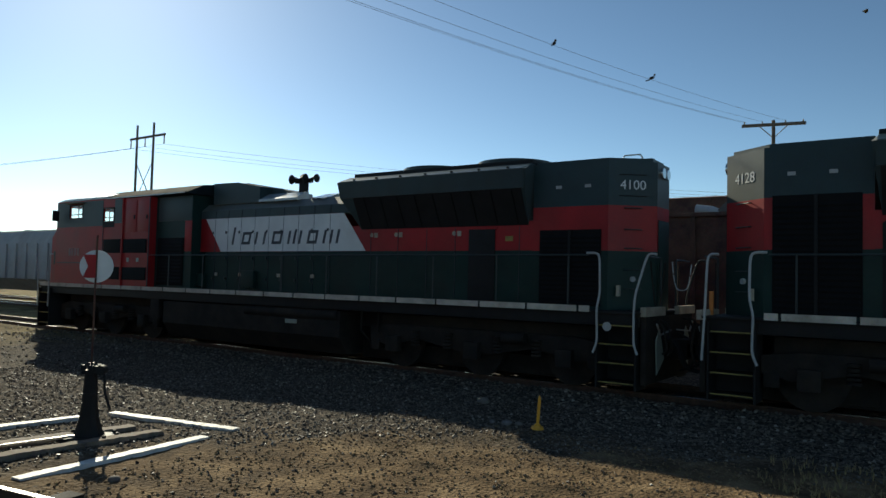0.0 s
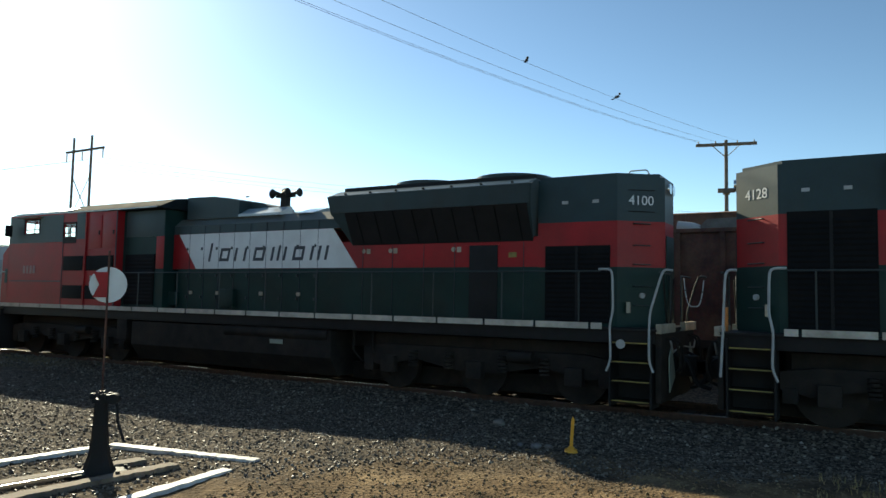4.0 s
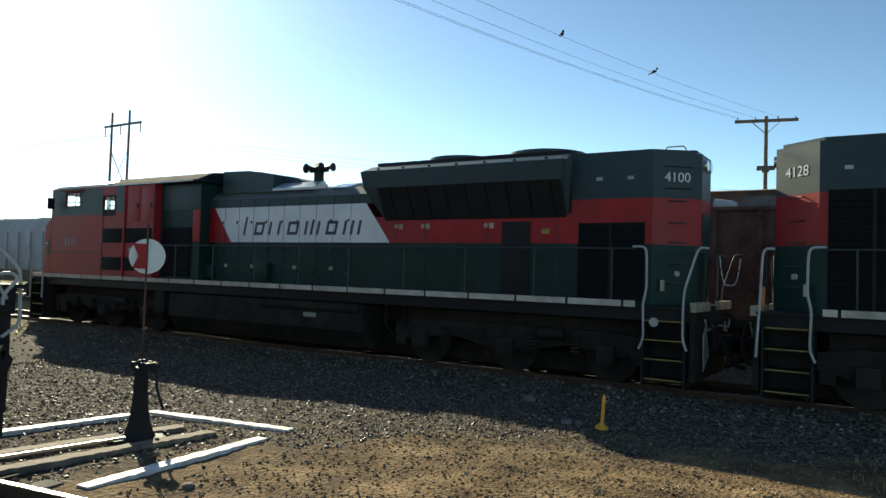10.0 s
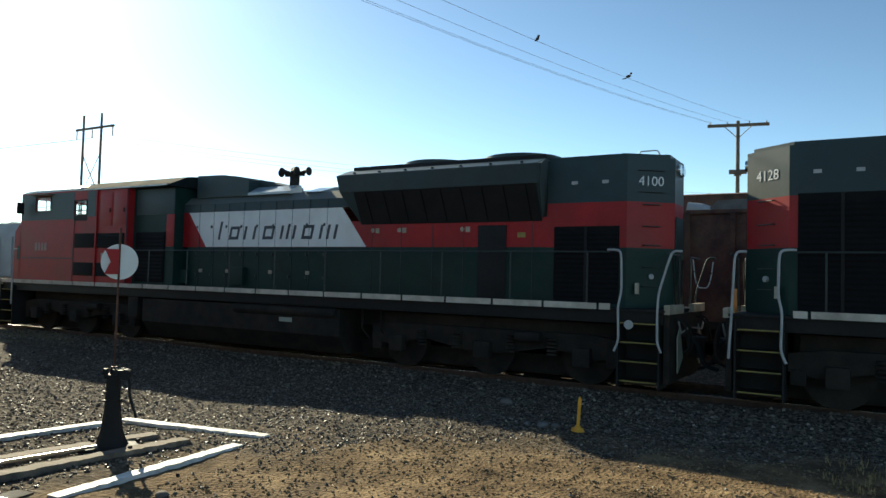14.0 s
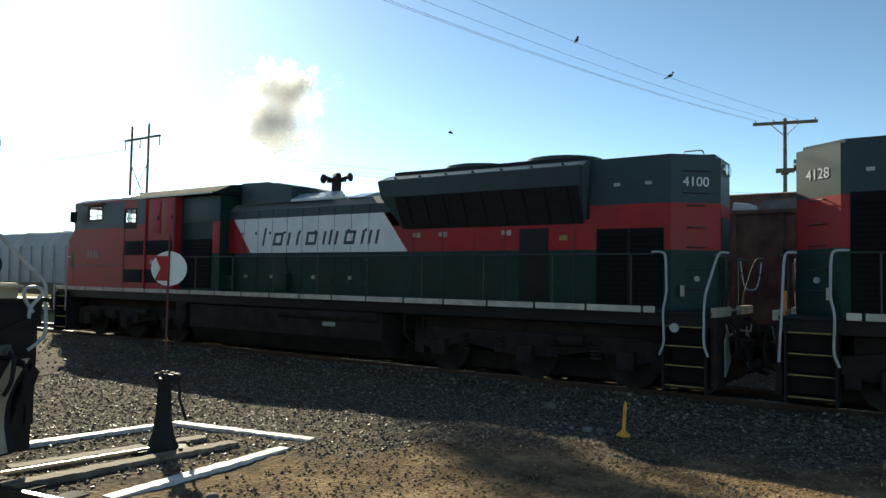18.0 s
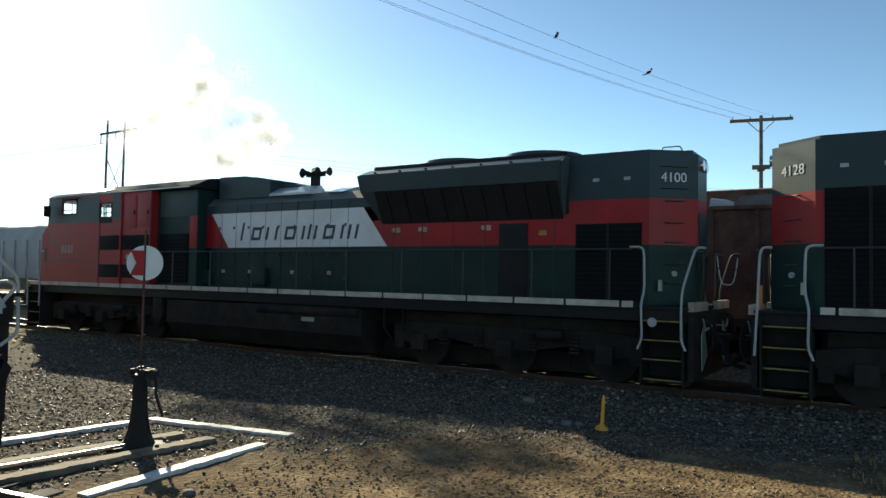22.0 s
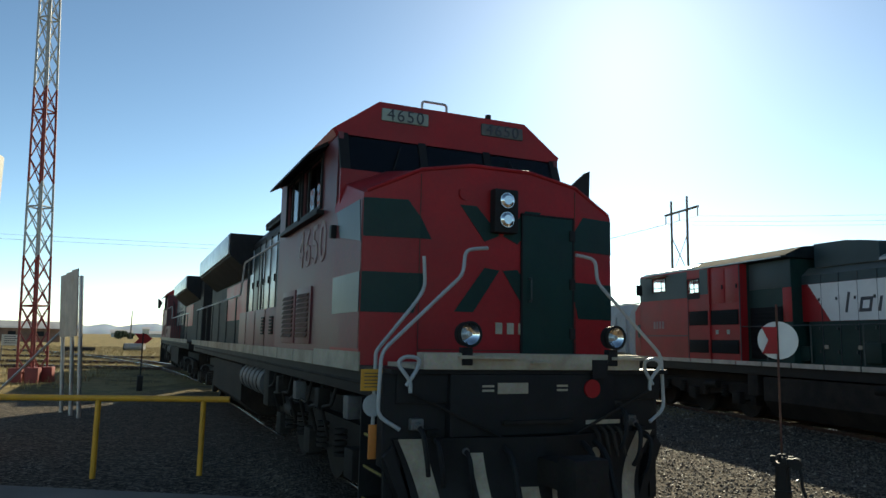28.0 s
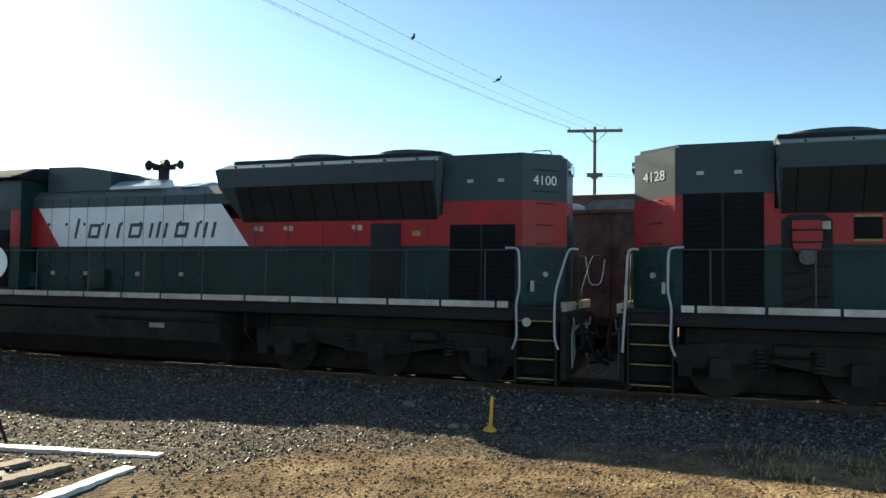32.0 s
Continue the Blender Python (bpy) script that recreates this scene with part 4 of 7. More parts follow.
# ---------------------------------------------------------------- wide-nose road engine (near track)
def wide_engine(number, label, m, detailed=True):
    """x runs forward, 0 just ahead of the nose; y to the left, z up from the ground. The body reaches back to x = -21.6."""
    L = empty("locomotive", label, "locomotive", "engines on the near track")
    DK = 1.8
    part("underframe", boxes(((-21.4, -1.45, 1.5), (0.3, 1.45, 1.76), 0.02), ((-20.5, -0.6, 1.0), (-0.5, 0.6, 1.5))), M_BLACK, L)
    part("walkway", boxes(((-21.5, -1.52, 1.76), (0.35, 1.52, DK))), M_BLACK, L)
    for s in (1, -1):
        x = -0.6
        while x > -21:
            part("sill_stripe", boxes(((x, s * 1.52, 1.74), (x - (1.9 if x > -2 else 1.12), s * 1.535, 1.93 if x > -2 else 1.9))), M_CREAM, L, "weathered cream sill stripe")
            x -= 1.95 if x > -2 else 1.18
    # nose: wide, faceted, with a sloping top
    bm = bmesh.new()
    rows_ = []
    for z in (DK, None):
        at = [(-1.75, 1.53, 3.55), (-0.62, 1.53, 3.55), (-0.5, 0.95, 3.82), (-0.5, 0.36, 3.93)]
        pts = [(x, -y, zz) for x, y, zz in at] + [(x, y, zz) for x, y, zz in at[::-1]]
        rows_.append([bm.verts.new((x, y, z if z else zz)) for x, y, zz in pts])
    back = [(-1.8, 1.5, 3.84), (-1.7, 1.45, 3.86), (-1.62, 0.95, 4.05), (-1.6, 0.36, 4.02)]
    rows_.append([bm.verts.new((x, -y, zz)) for x, y, zz in back] + [bm.verts.new((x, y, zz)) for x, y, zz in back[::-1]])
    for a, b in zip(rows_, rows_[1:]):
        for k in range(7):
            bm.faces.new((a[k], a[k + 1], b[k + 1], b[k]))
        bm.faces.new((a[7], a[0], b[0], b[7]))
    bm.faces.new(rows_[0])
    bm.faces.new(rows_[2][::-1])
    nose = part("nose", bm, M_RED, L, "red wide nose with dark green chevrons")
    # green chevron bands that run from the corner towards the middle
    def on_front(y, z, out):
        return (-0.5 - 0.12 * max(0, abs(y) - 0.95) / 0.58 + out, y, z)

    def front_plate(name, pts, material, label="", out=0.008):
        bm = bmesh.new()
        va, vb = [bm.verts.new(on_front(y, z, out)) for y, z in pts], [bm.verts.new(on_front(y, z, -0.004)) for y, z in pts]
        bm.faces.new(va)
        bm.faces.new(vb[::-1])
        for i in range(len(pts)):
            bm.faces.new((va[i], va[(i + 1) % len(pts)], vb[(i + 1) % len(pts)], vb[i]))
        return part(name, bm, material, nose, label)

    for s in (1, -1):
        front_plate("nose_band", [(s * 1.53, 3.1), (s * 0.95, 3.1), (s * 0.95, 3.33), (s * 1.08, 3.5), (s * 1.53, 3.5)], M_GREEN, "dark green chevron paint")
        front_plate("nose_band", [(s * 0.95, 3.1), (s * 0.82, 3.1), (s * 0.95, 3.33)], M_GREEN)
        front_plate("nose_band", [(s * 1.53, 2.33), (s * 1.0, 2.33), (s * 0.95, 2.5), (s * 0.95, 2.74), (s * 1.53, 2.74)], M_GREEN, "dark green chevron paint")
        front_plate("nose_band", [(s * 0.95, 2.5), (s * 0.87, 2.74), (s * 0.95, 2.74)], M_GREEN)
        part("nose_side_panel", boxes(((-0.64, s * 1.53, 1.96), (-1.75, s * 1.536, 3.5))), M_REDSHEEN, nose, "red nose side with painted sky sheen")
        part("nose_side_band", boxes(((-0.65, s * 1.536, 2.33), (-1.68, s * 1.542, 2.74))), M_SLATE, nose, "slate band on the nose side")
        part("nose_side_band", prism(bmesh.new(), [(-0.65, 3.05), (-1.45, 3.18), (-1.62, 3.49), (-0.72, 3.49)], "y", s * 1.536, s * 1.542), M_SLATE, nose)
        front_plate("nose_stripe", [(s * 0.5, 3.5), (s * 0.3, 3.5), (s * 0.02, 3.2), (s * 0.2, 3.12)], M_GREEN)
        front_plate("nose_stripe", [(s * 0.02, 2.82), (s * 0.2, 2.84), (s * 0.55, 2.36), (s * 0.33, 2.36)], M_GREEN)
    part("nose_lip", tube(bmesh.new(), [(-0.62, -1.5, 3.57), (-0.5, -0.95, 3.83), (-0.5, -0.36, 3.94), (-0.5, 0.36, 3.94), (-0.5, 0.95, 3.83), (-0.62, 1.5, 3.57)], 0.022, 8), M_RED, nose, "rounded red edge of the nose")
    part("nose_door", boxes(((-0.5, 0.26, 1.85), (-0.475, 0.9, 3.45), 0.008)), M_GREEN, nose, "dark green nose door")
    part("nose_door_trim", boxes(((-0.5, 0.24, 1.85), (-0.47, 0.26, 3.47)), ((-0.5, 0.9, 1.85), (-0.47, 0.92, 3.47)), ((-0.5, 0.24, 3.45), (-0.47, 0.92, 3.47))), M_BLACK, nose)
    for z in (2.1, 2.65, 3.2):
        part("door_hinge", boxes(((-0.48, 0.86, z), (-0.455, 0.93, z + 0.12), 0.006)), M_BLACK, nose)
    for y in (-0.95, 0.95):
        part("nose_seam", boxes(((-0.5, y - 0.004, 1.85), (-0.494, y + 0.004, 3.78))), M_RUST, nose)
    part("nose_seam", boxes(((-0.5, -0.94, 1.96), (-0.494, 0.24, 1.968))), M_RUST, nose)
    part("sand_filler", cyl(bmesh.new(), (-0.5, -0.45, 3.62), (-0.475, -0.45, 3.62), 0.07, 16), M_RED, nose)
    part("nose_door_handle", tube(bmesh.new(), rounded([(-0.48, 0.34, 2.5), (-0.42, 0.34, 2.5), (-0.42, 0.34, 2.75), (-0.48, 0.34, 2.75)], 3, 0.03), 0.012, 6), M_HANDDARK, nose)
    hl = part("headlight_box", boxes(((-0.52, -0.14, 3.22), (-0.38, 0.15, 3.7), 0.03)), M_BLACK, nose)
    for z in (3.36, 3.57):
        part("headlight", cyl(cyl(bmesh.new(), (-0.38, 0.0, z), (-0.36, 0.0, z), 0.085, 20), (-0.36, 0.0, z), (-0.34, 0.0, z), 0.08, 20, 0.05), M_CHROME, hl, "round sealed-beam headlight")
    for y in (-0.82, 0.78):
        h = part("ditch_light", cyl(boxes(((0.34, y - 0.05, 1.84), (0.42, y + 0.05, 2.0))), (0.36, y, 2.12), (0.42, y, 2.12), 0.112, 24), M_BLACK, L, "round chrome ditch light on the platform edge")
        bowl = bmesh.new()
        rings = [[bowl.verts.new((x, y + r * math.cos(a * math.pi / 12), 2.12 + r * math.sin(a * math.pi / 12))) for a in range(24)] for x, r in ((0.466, 0.1), (0.445, 0.075), (0.43, 0.05), (0.425, 0.022))]
        for p, q in zip(rings, rings[1:]):
            for k in range(24):
                bowl.faces.new((p[k], p[(k + 1) % 24], q[(k + 1) % 24], q[k]))
        bowl.faces.new(rings[-1])
        part("reflector", bowl, M_CHROME, h, "dished chrome reflector")
        part("bulb", cyl(bmesh.new(), (0.425, y, 2.12), (0.462, y, 2.12), 0.03, 14, 0.022), M_LENS, h)
        part("rim", tube(bmesh.new(), [(0.465, y + 0.108 * math.cos(a * math.pi / 9), 2.12 + 0.108 * math.sin(a * math.pi / 9)) for a in range(19)], 0.014, 6), M_BLACK, h)
    for k in range(3):
        part("painted_mark", boxes(((-0.5, -0.06 + k * 0.14, 2.14), (-0.49, 0.02 + k * 0.14, 2.26))), M_CREAM, nose)
    # cab
    CW = 1.52
    cab = part("cab", boxes(((-5.2, -CW, DK), (-5.12, CW, 4.45)), ((-5.12, -CW, DK), (-1.75, -CW + 0.06, 3.72)), ((-5.12, CW - 0.06, DK), (-1.75, CW, 3.72)), ((-5.12, -CW, 4.36), (-1.75, -CW + 0.06, 4.5)), ((-5.12, CW - 0.06, 4.36), (-1.75, CW, 4.5)),
        *[((xa, s * (CW - 0.06), 3.72), (xb, s * CW, 4.36)) for s in (1, -1) for xa, xb in ((-5.12, -4.6), (-3.75, -3.55), (-2.45, -1.75))]), M_REDSHEEN, L, "red crew cab with painted sky sheen and dark windows")
    for s in (1, -1):
        for xa, xb in ((-4.6, -3.75), (-3.55, -2.45)):
            w = part("side_window", boxes(((xa, s * (CW - 0.04), 3.72), (xb, s * (CW - 0.03), 4.36))), M_DARKGLASS, cab)
            part("window_frame", boxes(((xa - 0.03, s * CW, 3.68), (xb + 0.03, s * (CW + 0.03), 3.72)), ((xa - 0.03, s * CW, 4.36), (xb + 0.03, s * (CW + 0.03), 4.4)), ((xa - 0.03, s * CW, 3.72), (xa, s * (CW + 0.03), 4.36)), ((xb, s * CW, 3.72), (xb + 0.03, s * (CW + 0.03), 4.36)), ((xa + 0.4, s * CW, 3.72), (xa + 0.43, s * (CW + 0.03), 4.36))), M_BLACK, w)
        part("sunshade", prism(bmesh.new(), [(s * CW, 4.5), (s * 1.76, 4.34), (s * 1.76, 4.31), (s * CW, 4.44)], "x", -4.9, -2.2), M_BLACK, cab, "black sheet sunshade over the side windows")
        part("arm_rest", boxes(((-4.7, s * CW, 3.58), (-2.3, s * (CW + 0.1), 3.64), 0.02)), M_BLACK, cab)
        for k, digit in enumerate(number):
            writing(digit, 0.72, M_FADED, cab, facing((-2.9 - s * (k - 1.5) * 0.4, s * (CW + 0.006), 3.22), (s * -1, 0, 0), (0, 0, 1)), "cab_digit")
        for xa in (-2.75, -3.7):
            lv = part("louvre_door", boxes(((xa - 0.85, s * CW, 1.98), (xa, s * (CW + 0.025), 2.72), 0.008)), M_REDSHEEN, cab, "red louvred door with painted sky sheen")
            for k in range(9):
                z = 2.08 + k * 0.066
                part("louvre", prism(bmesh.new(), [(s * (CW + 0.025), z), (s * (CW + 0.05), z - 0.02), (s * (CW + 0.05), z - 0.01), (s * (CW + 0.025), z + 0.035)], "x", xa - 0.78, xa - 0.1), M_RUST, lv)
        part("door_stop", boxes(((-1.72, s * CW, 3.2), (-1.62, s * (CW + 0.08), 3.35), 0.02)), M_BLACK, cab)
    # windscreen wall: sloped slightly, three panes
    wb, wt = -1.6, -1.78
    prow = bmesh.new()
    prism(prow, [(-CW, 3.3), (CW, 3.3), (CW, 4.02), (-CW, 4.02)], "x", wb - 0.05, wb)
    prism(prow, [(-CW, 4.48), (CW, 4.48), (1.56, 4.55), (1.02, 4.95), (-1.02, 4.95), (-1.56, 4.55)], "x", wt - 0.05, wt)
    part("cab_front", prow, M_RED, cab)
    for ya, yb in ((-CW, -1.4), (-0.5, -0.4), (0.4, 0.5), (1.4, CW)):
        prow = bmesh.new()
        v = [prow.verts.new((x, y, z)) for z, xx in ((4.0, wb), (4.5, wt)) for y in (ya, yb) for x in (xx - 0.05, xx)]
        for f in ((0, 1, 3, 2), (4, 5, 7, 6), (0, 1, 5, 4), (2, 3, 7, 6), (0, 2, 6, 4), (1, 3, 7, 5)):
            prow.faces.new([v[i] for i in f])
        part("window_pillar", prow, M_BLACK, cab)
    for ya, yb in ((-1.4, -0.5), (-0.4, 0.4), (0.5, 1.4)):
        g = bmesh.new()
        v = [g.verts.new((x, y, z)) for z, xx in ((4.0, wb - 0.02), (4.5, wt - 0.02)) for y in (ya, yb) for x in (xx - 0.012, xx)]
        for f in ((0, 1, 3, 2), (4, 5, 7, 6), (0, 1, 5, 4), (2, 3, 7, 6), (0, 2, 6, 4), (1, 3, 7, 5)):
            g.faces.new([v[i] for i in f])
        part("windscreen", g, M_DARKGLASS, cab)
    part("wiper", tube(tube(bmesh.new(), [(wb + 0.02, -0.9, 4.0), (wt + 0.06, -0.75, 4.4)], 0.01, 5), [(wb + 0.02, 0.9, 4.0), (wt + 0.06, 0.75, 4.4)], 0.01, 5), M_BLACK, cab)
    prof = [(-1.58, 4.55), (-1.03, 4.95), (1.03, 4.95), (1.58, 4.55), (1.53, 4.46), (-1.53, 4.46)]
    part("cab_roof", prism(bmesh.new(), prof, "x", -5.25, wt - 0.05), M_RED, cab, "red cab roof with bevelled sides")
    for s in (1, -1):
        # the s > 0 board is a darker grey: its shade is in the colour
        nb = part("number_board", boxes(((wt - 0.02, s * 0.68 - 0.31, 4.715), (wt + 0.02, s * 0.68 + 0.31, 4.875), 0.03)), M_TANK if s > 0 else M_GREYPAINT, cab, "grey number board with dark digits")
        for k, digit in enumerate(number):
            writing(digit, 0.215, M_LETTER, nb, facing((wt + 0.023, s * 0.68 + (k - 1.5) * 0.128, 4.795), (0, 1, 0), (0, 0, 1)), "board_digit", 0.003)
    part("roof_grab", tube(bmesh.new(), rounded([(wt - 0.1, -0.42, 4.94), (wt - 0.1, -0.42, 5.08), (wt - 0.1, -0.08, 5.08), (wt - 0.1, -0.08, 4.94)], 3, 0.04), 0.016, 6), M_HAND, cab)
    part("antenna_pad", boxes(((wt - 0.7, 0.3, 4.93), (wt - 0.4, 0.6, 5.02), 0.02)), M_BLACK, cab)
    part("antenna_pad", cyl(bmesh.new(), (wt - 0.15, 0.55, 4.93), (wt - 0.15, 0.55, 5.05), 0.04, 10), M_BLACK, cab)
    for s in (1,):
        mir = part("wind_deflector", prism(bmesh.new(), [(s * 1.78, 3.75), (s * 1.92, 3.75), (s * 1.94, 4.38), (s * 1.86, 4.34), (s * 1.64, 4.14)], "x", -1.64, -1.6), M_BLACK, cab, "folding wind deflector beside the cab")
        part("bracket", tube(bmesh.new(), [(-1.62, s * 1.5, 4.0), (-1.62, s * 1.8, 4.05)], 0.014, 6), M_BLACK, mir)
    # platform, anticlimber, pilot
    ac = part("anticlimber", boxes(((0.32, -1.18, 1.8), (0.5, 1.18, 1.95), 0.015), ((-0.4, -1.2, 1.76), (0.34, 1.2, 1.84))), M_CREAM, L, "chipped cream anticlimber beam")
    for lo, hi in (((0.5, -0.85, 1.9), (0.58, -0.25, 1.93)), ((0.5, -0.1, 1.86), (0.55, 0.15, 1.88)), ((0.5, 0.82, 1.9), (0.58, 1.18, 1.93))):
        part("anticlimber_lip", boxes((lo, hi)), M_CREAM, ac)
    part("anticlimber_gap", boxes(((0.495, 0.6, 1.72), (0.512, 0.78, 1.9))), M_BLACK, ac)
    pil = part("pilot", boxes(((0.2, -1.5, 0.95), (0.36, 1.5, 1.76), 0.02), ((0.3, -0.9, 1.2), (0.46, 0.9, 1.76), 0.03)), M_BLACK, L, "black pilot sheet with coupler pocket")
    part("pilot_plate", boxes(((0.46, -0.42, 1.58), (0.47, -0.1, 1.68))), M_CREAM, pil)
    for y in (-0.58, 0.22):
        part("stencil", boxes(((0.46, y, 1.64), (0.466, y + 0.12, 1.66)), ((0.46, y, 1.6), (0.466, y + 0.12, 1.62))), M_CREAM, pil)
    part("stencil", boxes(((0.46, 0.55, 1.28), (0.468, 0.95, 1.32))), M_CREAM, pil)
    part("red_tail_light", cyl(bmesh.new(), (0.36, 0.62, 1.62), (0.48, 0.62, 1.62), 0.09, 18), M_RED, pil)
    for k in range(4):
        part("hose_bracket", tube(bmesh.new(), rounded([(0.46, 0.62 + k * 0.09, 1.25), (0.56, 0.62 + k * 0.09, 1.22), (0.58, 0.66 + k * 0.09, 0.98)], 3, 0.05), 0.02, 6), M_UNDER, pil)
    for k, (y, z) in enumerate(((-1.2, 1.32), (-1.05, 1.22), (-0.75, 1.1), (0.95, 1.45), (1.12, 1.3), (1.25, 1.18))):
        part("pilot_fitting", cyl(boxes(((0.36, y - 0.06, z - 0.05), (0.44, y + 0.06, z + 0.05), 0.015)), (0.4, y, z), (0.5, y, z - 0.02), 0.035, 10), M_UNDER if k % 2 else M_TANK, pil)
        part("brake_hose", tube(bmesh.new(), rounded([(0.48, y, z - 0.02), (0.58, y, z - 0.06), (0.6, y * 0.97, z - 0.3), (0.54, y * 0.94, z - 0.42)], 4, 0.1), 0.024, 6), M_BLACK, pil)
    part("drop_step", boxes(((0.36, -0.38, 1.3), (0.52, 0.38, 1.34), 0.01), ((0.36, -0.4, 1.3), (0.4, -0.36, 1.55)), ((0.36, 0.36, 1.3), (0.4, 0.4, 1.55))), M_UNDER, pil)
    for y in (-1.3, -0.95, -0.55, 0.5, 0.95, 1.3):
        for z in (1.05, 1.7):
            part("rivet", cyl(bmesh.new(), (0.36, y, z), (0.372, y, z), 0.02, 8), M_UNDER, pil)
    coupler(L, 0.36, 1)
    # striped snowplough: two wings that narrow towards the rail
    bm = bmesh.new()

    def wing(s, t, f):
        """A point of the hollow blade: t from the middle to the end, f from the top to the bottom."""
        half = 1.42 - 0.22 * f - 0.07 * math.sin(math.pi * f) * t
        return Vector((0.62 - 0.2 * t + (0.2 - 0.08 * t) * f - 0.1 * math.sin(math.pi * f), s * half * t, 1.2 - 0.88 * f))

    def blade(bm, s, ts, fs, out, thick):
        """A strip of the blade between the lines ts[0](f) and ts[1](f), with a back."""
        grid = [[(bm.verts.new(wing(s, t(f), f) + Vector((out, 0, 0))), bm.verts.new(wing(s, t(f), f) + Vector((out - thick, 0, 0)))) for t in ts] for f in fs]
        for a, b in zip(grid, grid[1:]):
            for i in range(len(ts) - 1):
                for k in (0, 1):
                    bm.faces.new((a[i][k], a[i + 1][k], b[i + 1][k], b[i][k]))
            for i in (0, len(ts) - 1):
                bm.faces.new((a[i][0], a[i][1], b[i][1], b[i][0]))
        for row in (grid[0], grid[-1]):
            for i in range(len(ts) - 1):
                bm.faces.new((row[i][0], row[i + 1][0], row[i + 1][1], row[i][1]))
        return bm

    eighths = [k / 8 for k in range(9)]
    for s in (1, -1):
        blade(bm, s, [lambda f, t=t: t for t in (0.0, 0.25, 0.5, 0.75, 1.0)], eighths, 0.0, 0.05)
    plough = part("snowplough", bm, M_BLACK, L, "black snowplough with slanted white stripes")
    for s in (1, -1):
        for t0, w0, f0 in ((0.08, 0.13, 0.5), (0.44, 0.085, 0.15), (0.82, 0.15, 0.0)):
            edge = [lambda f, t0=t0: t0 - 0.05 * f, lambda f, t0=t0, w0=w0: t0 + w0 - 0.05 * f]
            part("white_stripe", blade(bmesh.new(), s, edge, [f0 + (0.98 - f0) * q for q in eighths], 0.006, 0.004), M_CREAM, plough, "chipped white slanted stripe")
        part("plough_wing", prism(bmesh.new(), [(s * 1.16, 0.42), (s * 1.26, 0.5), (s * 1.5, 1.05), (s * 1.42, 1.14)], "x", 0.2, 0.42), M_BLACK, plough)
    # corner steps, grab rails
    for s in (1, -1):
        steps(L, -0.55, 0.1, s, True, (0.55, 0.85, 1.15, 1.45))
        Y = s * 1.58
        if s < 0:
            part("corner_rail", tube(bmesh.new(), rounded([(0.05, s * 1.12, 2.85), (0.05, s * 1.1, 2.55), (0.05, s * 1.2, 2.4), (0.08, Y, 1.95), (0.08, Y, 1.9), (0.05, Y, 1.1)], 3, 0.08), 0.018, 8), M_HAND, L, "bent grey tubular grab rail")
        part("grab_rail", tube(bmesh.new(), rounded([(0.38, s * 0.5, 2.94), (0.38, s * 0.68, 2.92), (0.38, s * 0.74, 2.88), (0.38, s * 0.75, 2.68), (0.4, s * 1.54, 1.95), (0.4, s * 1.56, 1.4), (0.42, s * 1.36, 1.28)], 3, 0.08), 0.018, 8), M_HAND, L, "bent grey tubular grab rail")
        part("uncoupling_loop", tube(bmesh.new(), rounded([(0.5, s * 1.3, 1.6), (0.5, s * 1.3, 1.7), (0.52, s * 1.44, 1.86), (0.52, s * 1.36, 1.92), (0.52, s * 1.22, 1.9), (0.5, s * 1.24, 1.8), (0.5, s * 1.34, 1.66)], 3, 0.06), 0.018, 6), M_HAND, L)
        part("uncoupling_lever", tube(bmesh.new(), [(0.5, s * 1.3, 1.6), (0.5, s * 0.3, 1.15)], 0.014, 6), M_UNDER, L)
        part("step_support", boxes(((0.1, s * 1.42, 0.5), (0.16, s * 1.5, 1.76))), M_BLACK, L)
    part("warning_plate", boxes(((0.2, -1.66, 1.6), (0.21, -1.4, 1.79))), M_YELLOW, L, "yellow warning plate")
    for k in range(5):
        part("warning_line", boxes(((0.21, -1.63, 1.63 + k * 0.03), (0.213, -1.43, 1.638 + k * 0.03))), M_LETTER, L)
    part("round_tag", cyl(bmesh.new(), (0.19, -1.53, 1.47), (0.2, -1.53, 1.47), 0.1, 20), M_HAND, L, "round pale inspection tag")
    part("orange_strap", boxes(((0.15, -1.56, 1.0), (0.18, -1.48, 1.3), 0.01)), M_ORANGE, L)
    # long hood
    HW = 0.95
    hood = part("engine_hood", prism(bmesh.new(), [(-HW, DK), (-HW, 4.3), (-0.75, 4.55), (0.75, 4.55), (HW, 4.3), (HW, DK)], "x", -20.9, -5.2), M_BLACK, L, "sooty dark engine hood with sky-sheen door panels")
    part("hood_roof_box", boxes(((-9.2, -0.85, 4.5), (-6.0, 0.85, 4.68), 0.04)), M_GREENTOP, L)
    for s in (1, -1):
        for k in range(9):
            x = -5.5 - k * 0.72
            # pale doors carry the reflected sky in their colour
            d = part("hood_door", boxes(((x - 0.66, s * HW, 2.6), (x, s * (HW + 0.02), 4.15), 0.008)), M_PANEL if k % 4 != 3 else M_SLATE, hood, "engine room door painted pale for its sky reflection" if k % 4 != 3 else "")
            part("door_post", boxes(((x - 0.71, s * HW, 2.55), (x - 0.67, s * (HW + 0.03), 4.2))), M_BLACK, hood)
            part("latch", boxes(((x - 0.1, s * (HW + 0.02), 3.2), (x - 0.06, s * (HW + 0.05), 3.35))), M_BLACK, d)
            if k > 5:
                part("lower_door", boxes(((x - 0.66, s * HW, 1.85), (x, s * (HW + 0.015), 2.52), 0.008)), M_BLACK, hood)
